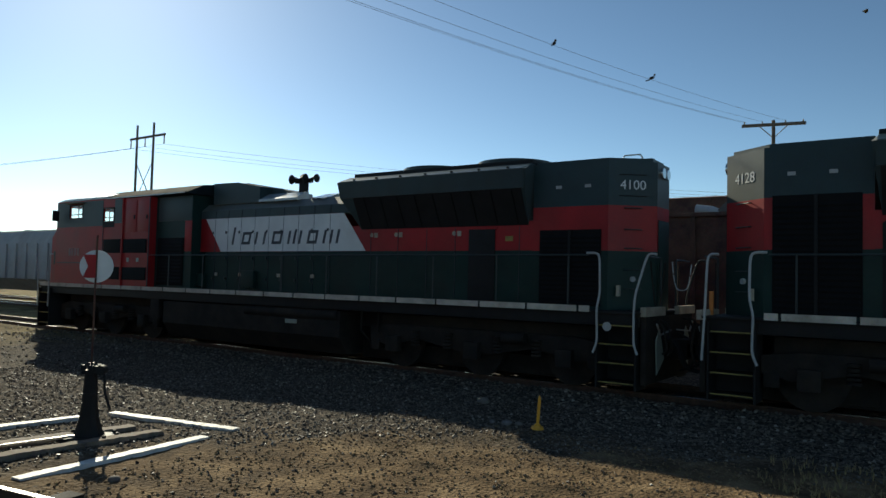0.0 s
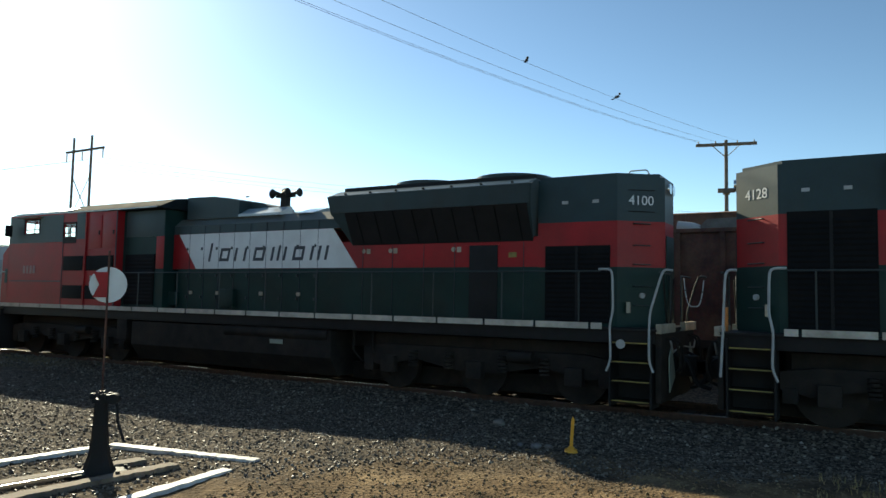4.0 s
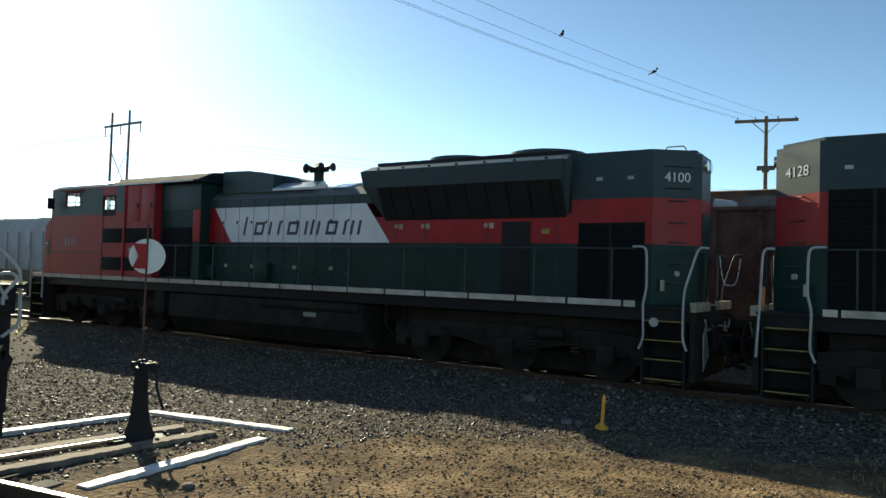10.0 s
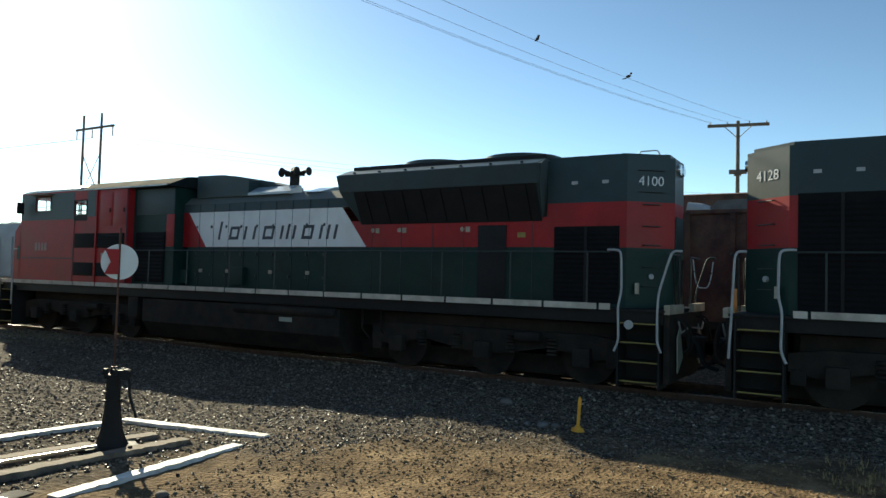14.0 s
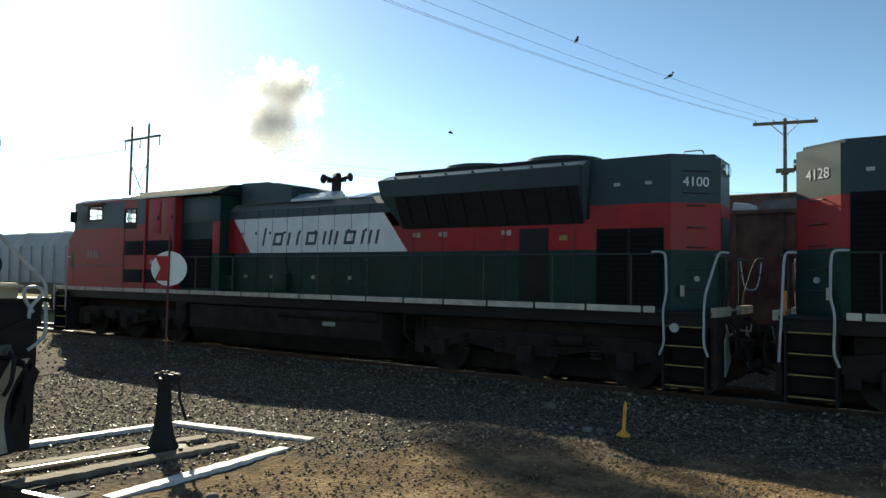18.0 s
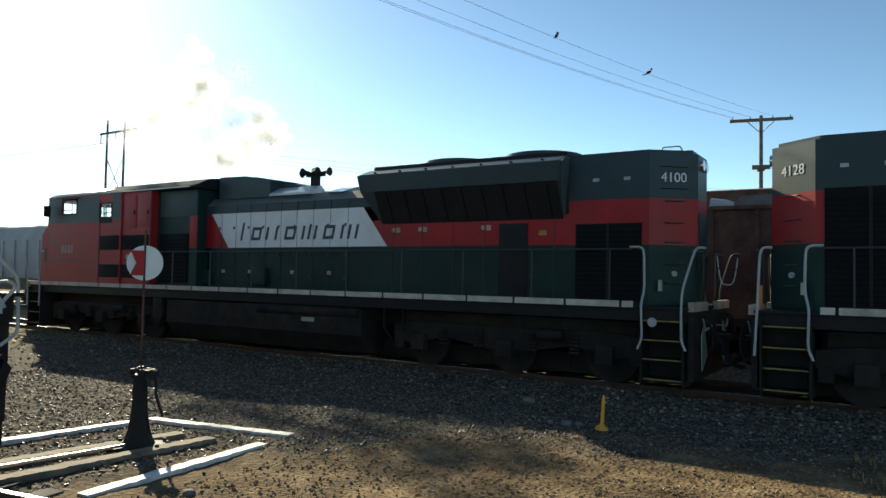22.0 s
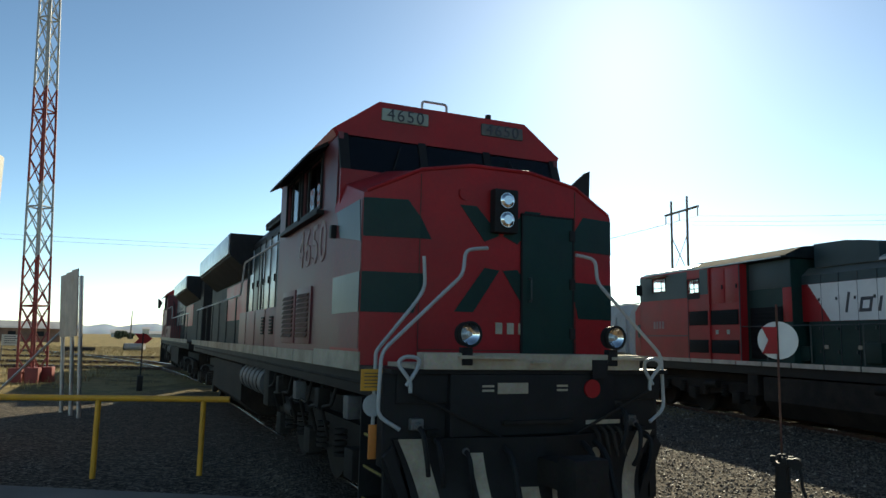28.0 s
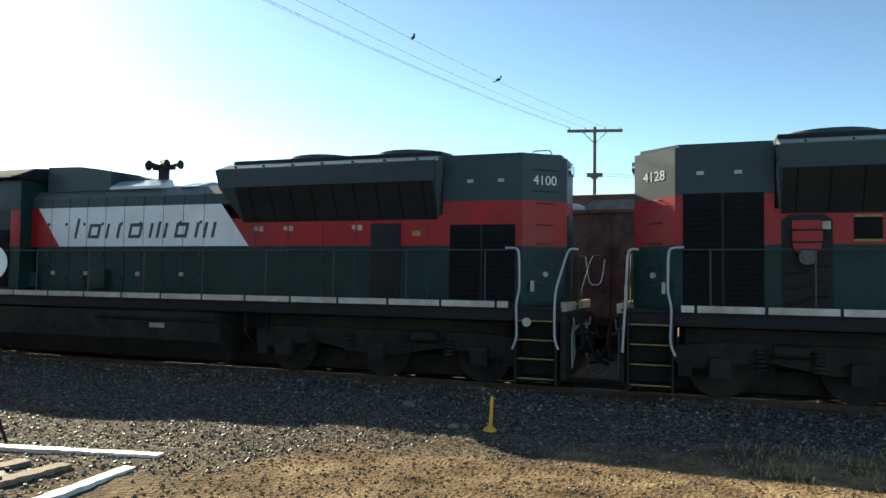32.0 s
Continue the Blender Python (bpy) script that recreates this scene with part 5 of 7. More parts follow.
        part("red_panel", boxes(((-12.4, s * HW, 2.5), (-16.5, s * (HW + 0.012), 3.5))), M_RED, hood, "red painted panel under the radiators")
        part("handrail", tube(bmesh.new(), rounded([(-5.25, s * 1.47, 3.62), (-9.35, s * 1.47, 3.62), (-9.75, s * 1.47, 2.95), (-20.6, s * 1.47, 2.95)], 3, 0.1), 0.02, 6), M_HAND, L, "stepped grey side handrail")
        for k in range(10):
            x = -5.4 - k * 1.65
            part("stanchion", tube(bmesh.new(), [(x, s * 1.47, DK), (x, s * 1.47, 3.62 if x > -9.4 else 2.95)], 0.02, 6), M_HANDDARK, L)
        part("walk_duct", boxes(((-5.22, s * HW, 1.84), (-9.5, s * (HW + 0.55), 2.55), 0.02)), M_REDSHEEN, hood, "red lower casing with painted sky sheen")
        for xa in (-6.3, -7.4, -8.5):
            part("casing_seam", boxes(((xa, s * (HW + 0.55), 1.88), (xa - 0.02, s * (HW + 0.558), 2.52))), M_RUST, hood)
        for xa in (-5.5, -6.3):
            vt = part("vent", boxes(((xa, s * (HW + 0.55), 2.1), (xa - 0.34, s * (HW + 0.565), 2.4), 0.004)), M_UNDER, hood)
            for k in range(5):
                part("louvre", boxes(((xa - 0.02, s * (HW + 0.56), 2.13 + k * 0.055), (xa - 0.32, s * (HW + 0.585), 2.145 + k * 0.055))), M_REDSHEEN, vt)
        part("pipe", tube(bmesh.new(), rounded([(-5.4, s * 1.2, 4.1), (-6.2, s * 1.15, 3.6), (-6.2, s * 1.1, 2.4)], 3, 0.2), 0.03, 6), M_BLACK, hood)
    # radiator wings
    prof = [(-0.95, 3.55), (-1.5, 4.0), (-1.54, 4.56), (1.54, 4.56), (1.5, 4.0), (0.95, 3.55)]
    rad = part("radiator_housing", prism(bmesh.new(), prof, "x", -19.6, -11.6), M_BLACK, L, "flared radiator housing with slate sides")
    for s in (1, -1):
        # reflected sky is painted into the radiator side as a pale tone
        part("radiator_screen", boxes(((-19.5, s * 1.53, 4.05), (-11.7, s * 1.565, 4.54), 0.01)), M_PANEL, rad, "radiator side painted pale for its sky reflection")
        for k in range(12):
            x = -19.4 + k * 0.68
            part("screen_bar", boxes(((x, s * 1.54, 4.05), (x + 0.03, s * 1.562, 4.54))), M_BLACK, rad)
    part("dynamic_brake", boxes(((-10.4, -0.9, 4.5), (-7.9, 0.9, 4.66), 0.03)), M_BLACK, L, "black dynamic brake housing")
    for k in range(10):
        for s in (1, -1):
            part("brake_louvre", boxes(((-10.3 + k * 0.24, s * 0.9, 4.55), (-10.15 + k * 0.24, s * 0.915, 4.64))), M_GRILLE, L)
    horn(L, -7.6, 4.95)
    # underneath
    tank = [(-1.38, 0.7), (-1.38, 1.45), (1.38, 1.45), (1.38, 0.7), (1.0, 0.4), (-1.0, 0.4)]
    part("fuel_tank", prism(bmesh.new(), tank, "x", -15.0, -9.5), M_UNDER, L, "grimy fuel tank under the frame")
    for s in (1, -1):
        for xa in (-6.7, -7.58, -8.46):
            rs = part("air_reservoir", cyl(bmesh.new(), (xa, s * 1.2, 1.25), (xa - 0.75, s * 1.2, 1.25), 0.27, 20), M_TANK, L, "dusty steel air reservoir")
            part("strap", cyl(bmesh.new(), (xa - 0.35, s * 1.2, 1.25), (xa - 0.4, s * 1.2, 1.25), 0.28, 20), M_UNDER, rs)
        for q in range(7):
            xa = -2.0 - 0.62 * q
            part("brake_pipe", tube(bmesh.new(), rounded([(xa, s * 1.36, 1.5), (xa - 0.05, s * 1.4, 1.28 - 0.04 * (q % 3)), (xa - 0.5, s * 1.4, 1.22 - 0.05 * (q % 2)), (xa - 0.55, s * 1.3, 0.85)], 3, 0.06), 0.02 + 0.006 * (q % 2), 6), M_UNDER, L)
        for q in range(4):
            xa = -1.2 - 1.3 * q
            part("sand_valve", boxes(((xa, s * 1.3, 1.2), (xa - 0.2, s * 1.45, 1.45), 0.03)), M_UNDER if q % 2 else M_TANK, L)
        part("air_line", tube(bmesh.new(), [(-0.6, s * 1.44, 1.62), (-20.8, s * 1.44, 1.62)], 0.025, 6), M_UNDER, L)
        part("equipment_box", boxes(((-6.1, s * 1.0, 0.9), (-6.55, s * 1.42, 1.5), 0.03)), M_UNDER, L)
    # the front platform and all that hangs on it sit a little back and towards the right-hand side
    for ob in L.children:
        if ob.type == "MESH" and ob.name.split(".")[0] in ("anticlimber", "pilot", "grab_rail", "uncoupling_loop", "uncoupling_lever", "snowplough", "warning_plate", "warning_line", "round_tag", "orange_strap", "red_tail_light"):
            ob.location = (-0.1, -0.06, 0)
    truck(L, -3.7, "three-axle truck with a grimy cast frame")
    truck(L, -17.8)
    coupler(L, -21.5, -1)
    L.matrix_world = m
    return L


BX, BY, BH = -7.718, 6.492, 9.18
b_pose = pose(BX, BY, 0, 0, 0, BH)
wide_engine("4650", "red wide-nosed diesel locomotive with striped plough facing the platform", b_pose)
# the engine behind it, nose away, on the start of the curve
back = b_pose @ Vector((-22.6, 0, 0))
h2 = BH + 0.4
q2 = pose(0, 0, 0, 0, 0, h2 + 180)
p2 = back - (q2.to_3x3() @ Vector((-22.6, 0, 0)))
wide_engine("", "dark green and red diesel locomotive trailing on the curve", pose(p2.x, p2.y, 0, 0, 0, h2 + 180))

# ---------------------------------------------------------------- ground and tracks
def ground_height(x, y):
    """Gentle unevenness near the tracks, flat far off."""
    d = math.hypot(x + 3, y - 9)
    k = max(0.0, 1 - d / 60)
    h = k * (0.05 * noise.noise((x * 0.22, y * 0.22, 0.3)) + 0.03 * noise.noise((x * 0.9, y * 0.9, 4.1)) + 0.012 * noise.noise((x * 3.1, y * 3.1, 7.7)))
    shoulder = 0.11 * math.exp(-((y - 16.7) / 0.36) ** 2) * (1 + 0.4 * noise.noise((x * 0.6, y, 2.0))) if -40 < x < 25 else 0.0
    # trodden dirt packed against the rails of the near track
    along, off = (x + 7.718) * 0.9872 + (y - 6.492) * 0.1595, abs((y - 6.492) * 0.9872 - (x + 7.718) * 0.1595)
    fill = 0.155 * max(0.0, min(1.0, (1.9 - off) / 0.35)) * max(0.0, min(1.0, (-1.2 - along) / 0.8)) if along > -32 else 0.0
    return h - 0.01 + shoulder + fill


def graded(edges):
    out = []
    for a, b, step in edges:
        n = max(1, round((b - a) / step))
        out += [a + (b - a) * i / n for i in range(n)]
    return out + [edges[-1][1]]


gx = graded([(-4500, -600, 1300), (-600, -60, 60), (-60, -14, 2), (-14, 8, 0.16), (8, 40, 2), (40, 600, 70), (600, 4500, 1300)])
gy = graded([(-4500, -600, 1300), (-600, -40, 60), (-40, 4, 2), (4, 17.5, 0.16), (17.5, 60, 2), (60, 600, 60), (600, 4500, 1300)])
gv = [(x, y, ground_height(x, y)) for y in gy for x in gx]
nx = len(gx)
gf = [(j * nx + i, j * nx + i + 1, (j + 1) * nx + i + 1, (j + 1) * nx + i) for j in range(len(gy) - 1) for i in range(nx - 1)]
gme = bpy.data.meshes.new("ground")
gme.from_pydata(gv, [], gf)
gme.materials.append(M_GROUND)
gme.shade_smooth()
tagged(new("ground", gme), "sandy rail yard ground with dark ballast and dry grass", "ground", kind="structure")


def rail_section(c, d, half=0.0):
    return [(-0.07, 0.0), (0.07, 0.0), (0.07, 0.012), (0.012, 0.03), (0.012, 0.105), (0.036, 0.115), (0.036, 0.14), (-0.036, 0.14), (-0.036, 0.115), (-0.012, 0.105), (-0.012, 0.03), (-0.07, 0.012)]


def sweep(bm, path, prof):
    """A profile (sideways, up) drawn along a path on the plan."""
    rings = []
    for i, p in enumerate(path):
        a, b = Vector(path[max(i - 1, 0)]), Vector(path[min(i + 1, len(path) - 1)])
        d = (b - a).normalized()
        s = Vector((-d.y, d.x, 0))
        rings.append([bm.verts.new(Vector(p) + s * u + Vector((0, 0, v))) for u, v in prof])
    n = len(prof)
    for a, b in zip(rings, rings[1:]):
        for k in range(n):
            bm.faces.new((a[k], a[(k + 1) % n], b[(k + 1) % n], b[k]))
    bm.faces.new(rings[0])
    bm.faces.new(rings[-1][::-1])
    return bm


def track(name, label, path, tie_from=None, tie_to=None):
    """Two rails with bright heads on ties; the ties show where the ballast leaves them bare."""
    T = empty(name, label, "railway track", "yard tracks")
    T["kind"] = "structure"
    vp = [Vector(p) for p in path]
    prof = rail_section(0, 0)
    for s in (1, -1):
        side = []
        for i, p in enumerate(vp):
            d = (vp[min(i + 1, len(vp) - 1)] - vp[max(i - 1, 0)]).normalized()
            side.append(p + Vector((-d.y, d.x, 0)) * s * 0.753)
        r = part("rail", sweep(bmesh.new(), side, prof), M_RAILWEB, T, "rusty steel rail")
        part("rail_head", sweep(bmesh.new(), [p + Vector((0, 0, 0.1405)) for p in side], [(-0.03, 0), (0.03, 0), (0.028, 0.003), (-0.028, 0.003)]), M_RAILHEAD, r, "polished running surface")
    tie = bmesh.new()
    box(tie, (-0.11, -1.3, -0.12), (0.11, 1.3, 0.006), 0.012)
    tie_me = None
    acc, k = 0.0, 0
    for a, b in zip(vp, vp[1:]):
        d = b - a
        ln = d.length
        ang = math.degrees(math.atan2(d.y, d.x))
        while acc < ln:
            p = a + d * (acc / ln)
            if (tie_from is None or p.x >= tie_from) and (tie_to is None or p.x <= tie_to):
                if tie_me is None:
                    first = part("tie", tie, M_TIE, T, "dark creosoted wooden tie")
                    tie_me = first.data
                    first.matrix_local = pose(p.x, p.y, p.z, 0, 0, ang + random.uniform(-1, 1))
                else:
                    ob = new("tie", tie_me)
                    ob.parent = T
                    ob.matrix_local = pose(p.x, p.y, p.z + random.uniform(-0.012, 0.004), 0, 0, ang + random.uniform(-1, 1))
            acc += 0.6
        acc -= ln
    return T


track("track_yard", "railway track under the coupled engines", [(-120, 18.04, 0), (60, 18.04, 0)], -30, 24)
c9, s9 = math.cos(radians(BH)), math.sin(radians(BH))
near_path = []
for d in (22, 14, 8, 4, 0, -6, -12, -18, -24):
    near_path.append((BX + c9 * d, BY + s9 * d, 0))
ang, px_, py_ = BH, near_path[-1][0], near_path[-1][1]
for k in range(22):
    ang += 1.25
    px_ -= 3.0 * math.cos(radians(ang))
    py_ -= 3.0 * math.sin(radians(ang))
    near_path.append((px_, py_, 0))
track("track_near", "railway track curving away under the red engine", near_path[::-1], -40, 16)
for n_, (r_, a0) in enumerate(((46.0, 84), (55.0, 86), (68.0, 88))):
    far_path = [(-r_ * math.sin(radians(a0 + 4 * k)) - 0.12 * k * k, 4 + r_ * math.cos(radians(a0 + 4 * k)), 0) for k in range(12)]
    track("track_far", "distant yard track curving through dry grass", far_path[::-1], -20, -10)
track("track_back", "railway track under the freight cars", [(-140, 25.6, 0), (80, 25.6, 0)], -30, 20)


# ---------------------------------------------------------------- switch stand with its target, timbers and whitewashed border
def timber(name, a, b, w, h, material, z=0.0, label="", cat="timber", group=""):
    a, b = Vector(a), Vector(b)
    d = b - a
    n = max(3, int(d.length / 0.07))
    s = Vector((-d.y, d.x, 0)).normalized()
    bm = bmesh.new()
    rings = []
    for i in range(n + 1):
        p = a.lerp(b, i / n)
        j = [random.uniform(-0.013, 0.013) for _ in range(4)]
        rings.append([bm.verts.new(p + s * u + Vector((0, 0, zz))) for u, zz in ((-w / 2 + j[0], z - 0.06), (w / 2 + j[1], z - 0.06), (w / 2 - 0.01 + j[1], z + h + j[2] * 0.3), (-w / 2 + 0.01 + j[0], z + h + j[3] * 0.3))])
    for q, r in zip(rings, rings[1:]):
        for k in range(4):
            bm.faces.new((q[k], q[(k + 1) % 4], r[(k + 1) % 4], r[k]))
    bm.faces.new(rings[0])
    bm.faces.new(rings[-1][::-1])
    ob = part(name, bm, material, None, "", True)
    tagged(ob, label, cat, group)
    return ob


timber("border_timber", (-9.15, 8.0, 0), (-8.86, 10.2, 0), 0.17, 0.03, M_LIME, 0, "whitewashed timber edging laid on ballast", "edging", "whitewashed edging")
timber("border_timber", (-8.86, 10.42, 0), (-6.62, 10.86, 0), 0.17, 0.03, M_LIME, 0, "whitewashed timber edging laid on ballast", "edging", "whitewashed edging")
timber("border_timber", (-6.36, 7.98, 0), (-6.56, 10.33, 0), 0.17, 0.03, M_LIME, 0, "whitewashed timber edging with a ragged edge", "edging", "whitewashed edging")
timber("head_tie", (-8.05, 7.9, 0), (-7.7, 10.05, 0), 0.2, 0.05, M_WOOD, 0, "long weathered head tie under the switch stand", "tie", "head ties")
timber("head_tie", (-7.42, 7.55, 0), (-7.2, 10.1, 0), 0.2, 0.05, M_WOOD, 0, "long weathered head tie under the switch stand", "tie", "head ties")

SX, SY = -7.585, 9.375
st = empty("switch_stand", "black cast switch stand with red and white disc target", "switch stand")
bm = bmesh.new()
rings = [[bm.verts.new((cx * w, cy * d, z)) for cx, cy in ((-1, -0.6), (-0.6, -1), (0.6, -1), (1, -0.6), (1, 0.6), (0.6, 1), (-0.6, 1), (-1, 0.6))] for w, d, z in ((0.17, 0.15, 0.075), (0.14, 0.12, 0.14), (0.105, 0.092, 0.26), (0.082, 0.075, 0.45), (0.07, 0.064, 0.7), (0.062, 0.058, 0.85))]
for a, b in zip(rings, rings[1:]):
    for k in range(8):
        bm.faces.new((a[k], a[(k + 1) % 8], b[(k + 1) % 8], b[k]))
bm.faces.new(rings[0][::-1])
bm.faces.new(rings[-1])
box(bm, (-0.09, -0.083, 0.58), (0.09, 0.083, 0.6), 0.008)
part("pedestal", bm, M_BLACK, st, "black cast pedestal flaring to its foot")
part("table_top", cyl(boxes(((-0.085, -0.085, 0.84), (0.085, 0.085, 0.885), 0.015)), (0, 0, 0.88), (0, 0, 0.97), 0.045, 12, 0.035), M_BLACK, st)
part("base_plate", boxes(((-0.29, -0.22, 0.045), (0.29, 0.22, 0.075), 0.012)), M_BLACK, st)
for x in (-0.25, 0.25):
    for y in (-0.17, 0.17):
        part("bolt", cyl(bmesh.new(), (x, y, 0.08), (x, y, 0.11), 0.025, 6), M_UNDER, st)
for a in range(4):
    ca, sa = math.cos(a * math.pi / 2 + 0.4), math.sin(a * math.pi / 2 + 0.4)
    part("crown_lug", boxes(((ca * 0.09 - 0.025, sa * 0.09 - 0.025, 0.88), (ca * 0.09 + 0.025, sa * 0.09 + 0.025, 0.95), 0.01)), M_BLACK, st)
part("lever_head", cyl(boxes(((0.06, -0.1, 0.86), (0.17, -0.03, 0.94), 0.02)), (0.15, -0.12, 0.89), (0.15, -0.01, 0.89), 0.06, 12), M_BLACK, st)
part("hand_lever", tube(bmesh.new(), rounded([(0.16, -0.07, 0.9), (0.2, -0.09, 0.78), (0.2, -0.1, 0.66), (0.3, -0.16, 0.42)], 3, 0.05), 0.016, 8), M_BLACK, st)
part("latch_chain", tube(bmesh.new(), [(0.12, 0.1, 0.7), (0.18, 0.12, 0.55), (0.17, 0.14, 0.42)], 0.012, 6), M_STEEL, st)
part("mast", cyl(bmesh.new(), (0, 0, 0.9), (0, 0, 2.56), 0.012, 10), M_RUST, st, "thin dark red mast")
disc = bmesh.new()
cyl(disc, (0, 0.012, 2.17), (0, 0.018, 2.17), 0.205, 40)
dk = part("target_disc", disc, M_WHITE, st, "white disc target with a notched red flag")
part("red_flag", prism(bmesh.new(), [(0.0, 2.025), (-0.155, 2.025), (-0.09, 2.17), (-0.155, 2.315), (0.0, 2.315)], "y", -0.016, 0.008), M_RED, dk)
st.matrix_world = pose(SX, SY, -0.035, 0, 0, 40)
rod = part("throw_rod", sweep(boxes(), [(-7.58, 9.2, 0.05), (-7.83, 7.3, 0.05)], [(-0.016, 0), (0.016, 0), (0.016, 0.03), (-0.016, 0.03)]), M_STEEL)
tagged(rod, "bright worn steel throw rod between the head ties", "rod")
# yellow derail marker
ym = empty("yard_marker", "short yellow post marker on a round foot", "marker")
part("foot", cyl(cyl(bmesh.new(), (0, 0, 0.0), (0, 0, 0.05), 0.11, 20, 0.09), (0, 0, 0.05), (0, 0, 0.09), 0.06, 16, 0.04), M_YELLOW, ym)
part("post", prism(bmesh.new(), [(-0.025, 0.06), (0.025, 0.06), (0.028, 0.5), (0.0, 0.56), (-0.022, 0.5)], "y", -0.012, 0.012), M_YELLOW, ym)
ym.matrix_world = pose(-3.56, 13.6, 0.02, 0, 3, 30) @ Matrix.Scale(0.85, 4)
random.seed(5)
for k, (x, y, r) in enumerate(((-3.95, 13.75, 0.06), (-4.1, 13.7, 0.085), (-4.35, 13.7, 0.05), (-5.3, 15.0, 0.11), (-0.9, 7.9, 0.09), (-2.6, 8.0, 0.07), (-5.7, 8.6, 0.06), (-1.7, 9.6, 0.06), (0.6, 10.2, 0.06))):
    bm = bmesh.new()
    bmesh.ops.create_icosphere(bm, subdivisions=2, radius=r)
    for v in bm.verts:
        v.co = v.co * (1 + 0.35 * noise.noise(v.co * 9 + Vector((k, 0, 0))))
        v.co.z *= 0.6
    ob = part("rock", bm, M_STONE if k % 3 else M_CONCRETE)
    tagged(ob, "loose broken rock lying on the dirt", "rock", "loose rocks")
    ob.location = (x, y, r * 0.3 + ground_height(x, y))


# ballast stones, far too many to count
def stones(n, region, seed, lo, hi, material, label, skip=None):
    rng = np.random.default_rng(seed)
    base = np.array([(1, 0, 0), (-1, 0, 0), (0, 1, 0), (0, -1, 0), (0, 0, 1), (0, 0, -1)], float)
    tri = np.array([(0, 2, 4), (2, 1, 4), (1, 3, 4), (3, 0, 4), (2, 0, 5), (1, 2, 5), (3, 1, 5), (0, 3, 5)])
    vs, fs, count = [], [], 0
    while count < n:
        x, y = rng.uniform(region[0], region[1]), rng.uniform(region[2], region[3])
        if skip and skip(x, y, rng.random()):
            continue
        r = lo + (hi - lo) * rng.random() ** 2.5
        rot = Euler(rng.uniform(0, 6.28, 3)).to_matrix()
        sh = base * rng.uniform(0.55, 1.15, (6, 1)) * r
        p = sh @ np.array(rot).T
        p[:, 2] = p[:, 2] * 0.8 + ground_height(x, y) + r * 0.25
        p[:, 0] += x
        p[:, 1] += y
        vs.append(p)
        fs.append(tri + 6 * count)
        count += 1
    me = bpy.data.meshes.new("ballast_stones")
    me.from_pydata(np.concatenate(vs).tolist(), [], np.concatenate(fs).tolist())
    me.materials.append(material)
    return tagged(new("ballast_stones", me), label, "ballast", kind="stuff")


def stone_mat():
    m = mat("mixed_ballast_stone", (0.15, 0.14, 0.13), 0.5, 0, 0.2, 9, 60, 0.003, spec=0.3)
    nt = m.node_tree
    geo, ramp = nt.nodes.new("ShaderNodeNewGeometry"), nt.nodes.new("ShaderNodeValToRGB")
    ramp.color_ramp.elements[0].color, ramp.color_ramp.elements[1].color = (0.018, 0.015, 0.013, 1), (0.2, 0.165, 0.125, 1)
    ramp.color_ramp.elements[1].position = 0.93
    e = ramp.color_ramp.elements.new(0.985)
    e.color = (0.34, 0.3, 0.24, 1)
    nt.links.new(geo.outputs["Random Per Island"], ramp.inputs[0])
    nt.links.new(ramp.outputs[0], nt.nodes["Principled BSDF"].inputs["Base Color"])
    return m


M_STONES = stone_mat()


def sandy(x, y):
    return ((x - 5.5) / 12.2) ** 2 + ((y - 8.8) / 5.6) ** 2 + 0.3 * noise.noise((x * 0.9, y * 0.9, 0)) < 1.0


stones(38000, (-15, 6, 7.0, 15.5), 3, 0.008, 0.032, M_STONES, "dark broken ballast stones beside the switch", lambda x, y, u: sandy(x, y) and u > 0.03)
M_CLOD = mat("dry_dirt_clod", (0.27, 0.19, 0.105), 0.9, 0, 0.35, 9, 60, 0.004, spec=0.1)
stones(24000, (-6, 8, 6.3, 13.6), 14, 0.006, 0.028, M_CLOD, "dry clods of sandy dirt on the footway", lambda x, y, u: not sandy(x, y) and u > 0.25)
stones(2600, (-6, 8, 6.5, 12.5), 4, 0.006, 0.028, M_STONES, "scattered pebbles on the sandy footway")
stones(9000, (-24, 8, 15.4, 17.1), 9, 0.012, 0.05, M_STONES, "dark ballast shoulder along the engines")
stones(3500, (-34, -15, 4.0, 17.0), 6, 0.02, 0.06, M_STONES, "ballast stones between the tracks")

# ---------------------------------------------------------------- platform slab, yellow railing
bm = bmesh.new()
prism(bm, [(-11.55, -9.0), (9.0, -9.0), (9.0, 5.6 + 1.6), (6.0, 6.6), (-7.2, 4.78), (-10.1, 4.46), (-11.5, 0.8)], "z", -0.2, 0.1)
tagged(part("platform", bm, M_CONCRETE), "worn concrete platform slab beside the track", "platform", kind="structure")
yr = empty("yellow_railing", "yellow tubular safety railing beside the track", "railing")
RX0, RX1 = Vector((-12.56, -0.2, 0)), Vector((-12.1, 3.55, 0))
part("top_rail", tube(bmesh.new(), [RX0 + Vector((0, 0, 1.13)), RX1 + Vector((0, 0, 1.13))], 0.045, 10), M_YELLOW, yr)
for y in (0.2, 1.72, 3.18):
    p = RX0 + (RX1 - RX0) * ((y + 0.2) / 3.75)
    part("post", tube(bmesh.new(), [p + Vector((0, 0, -0.05)), p + Vector((0, 0, 1.13))], 0.04, 10), M_YELLOW, yr)

# pale building whose corner shows beside the platform
bw = empty("platform_building", "two-tone rendered wall end beside the railing", "building")
part("lower_wall", boxes(((-13.6, -7.0, 0), (-12.75, -0.24, 3.47))), M_BRICK, bw, "bare brown lower wall")
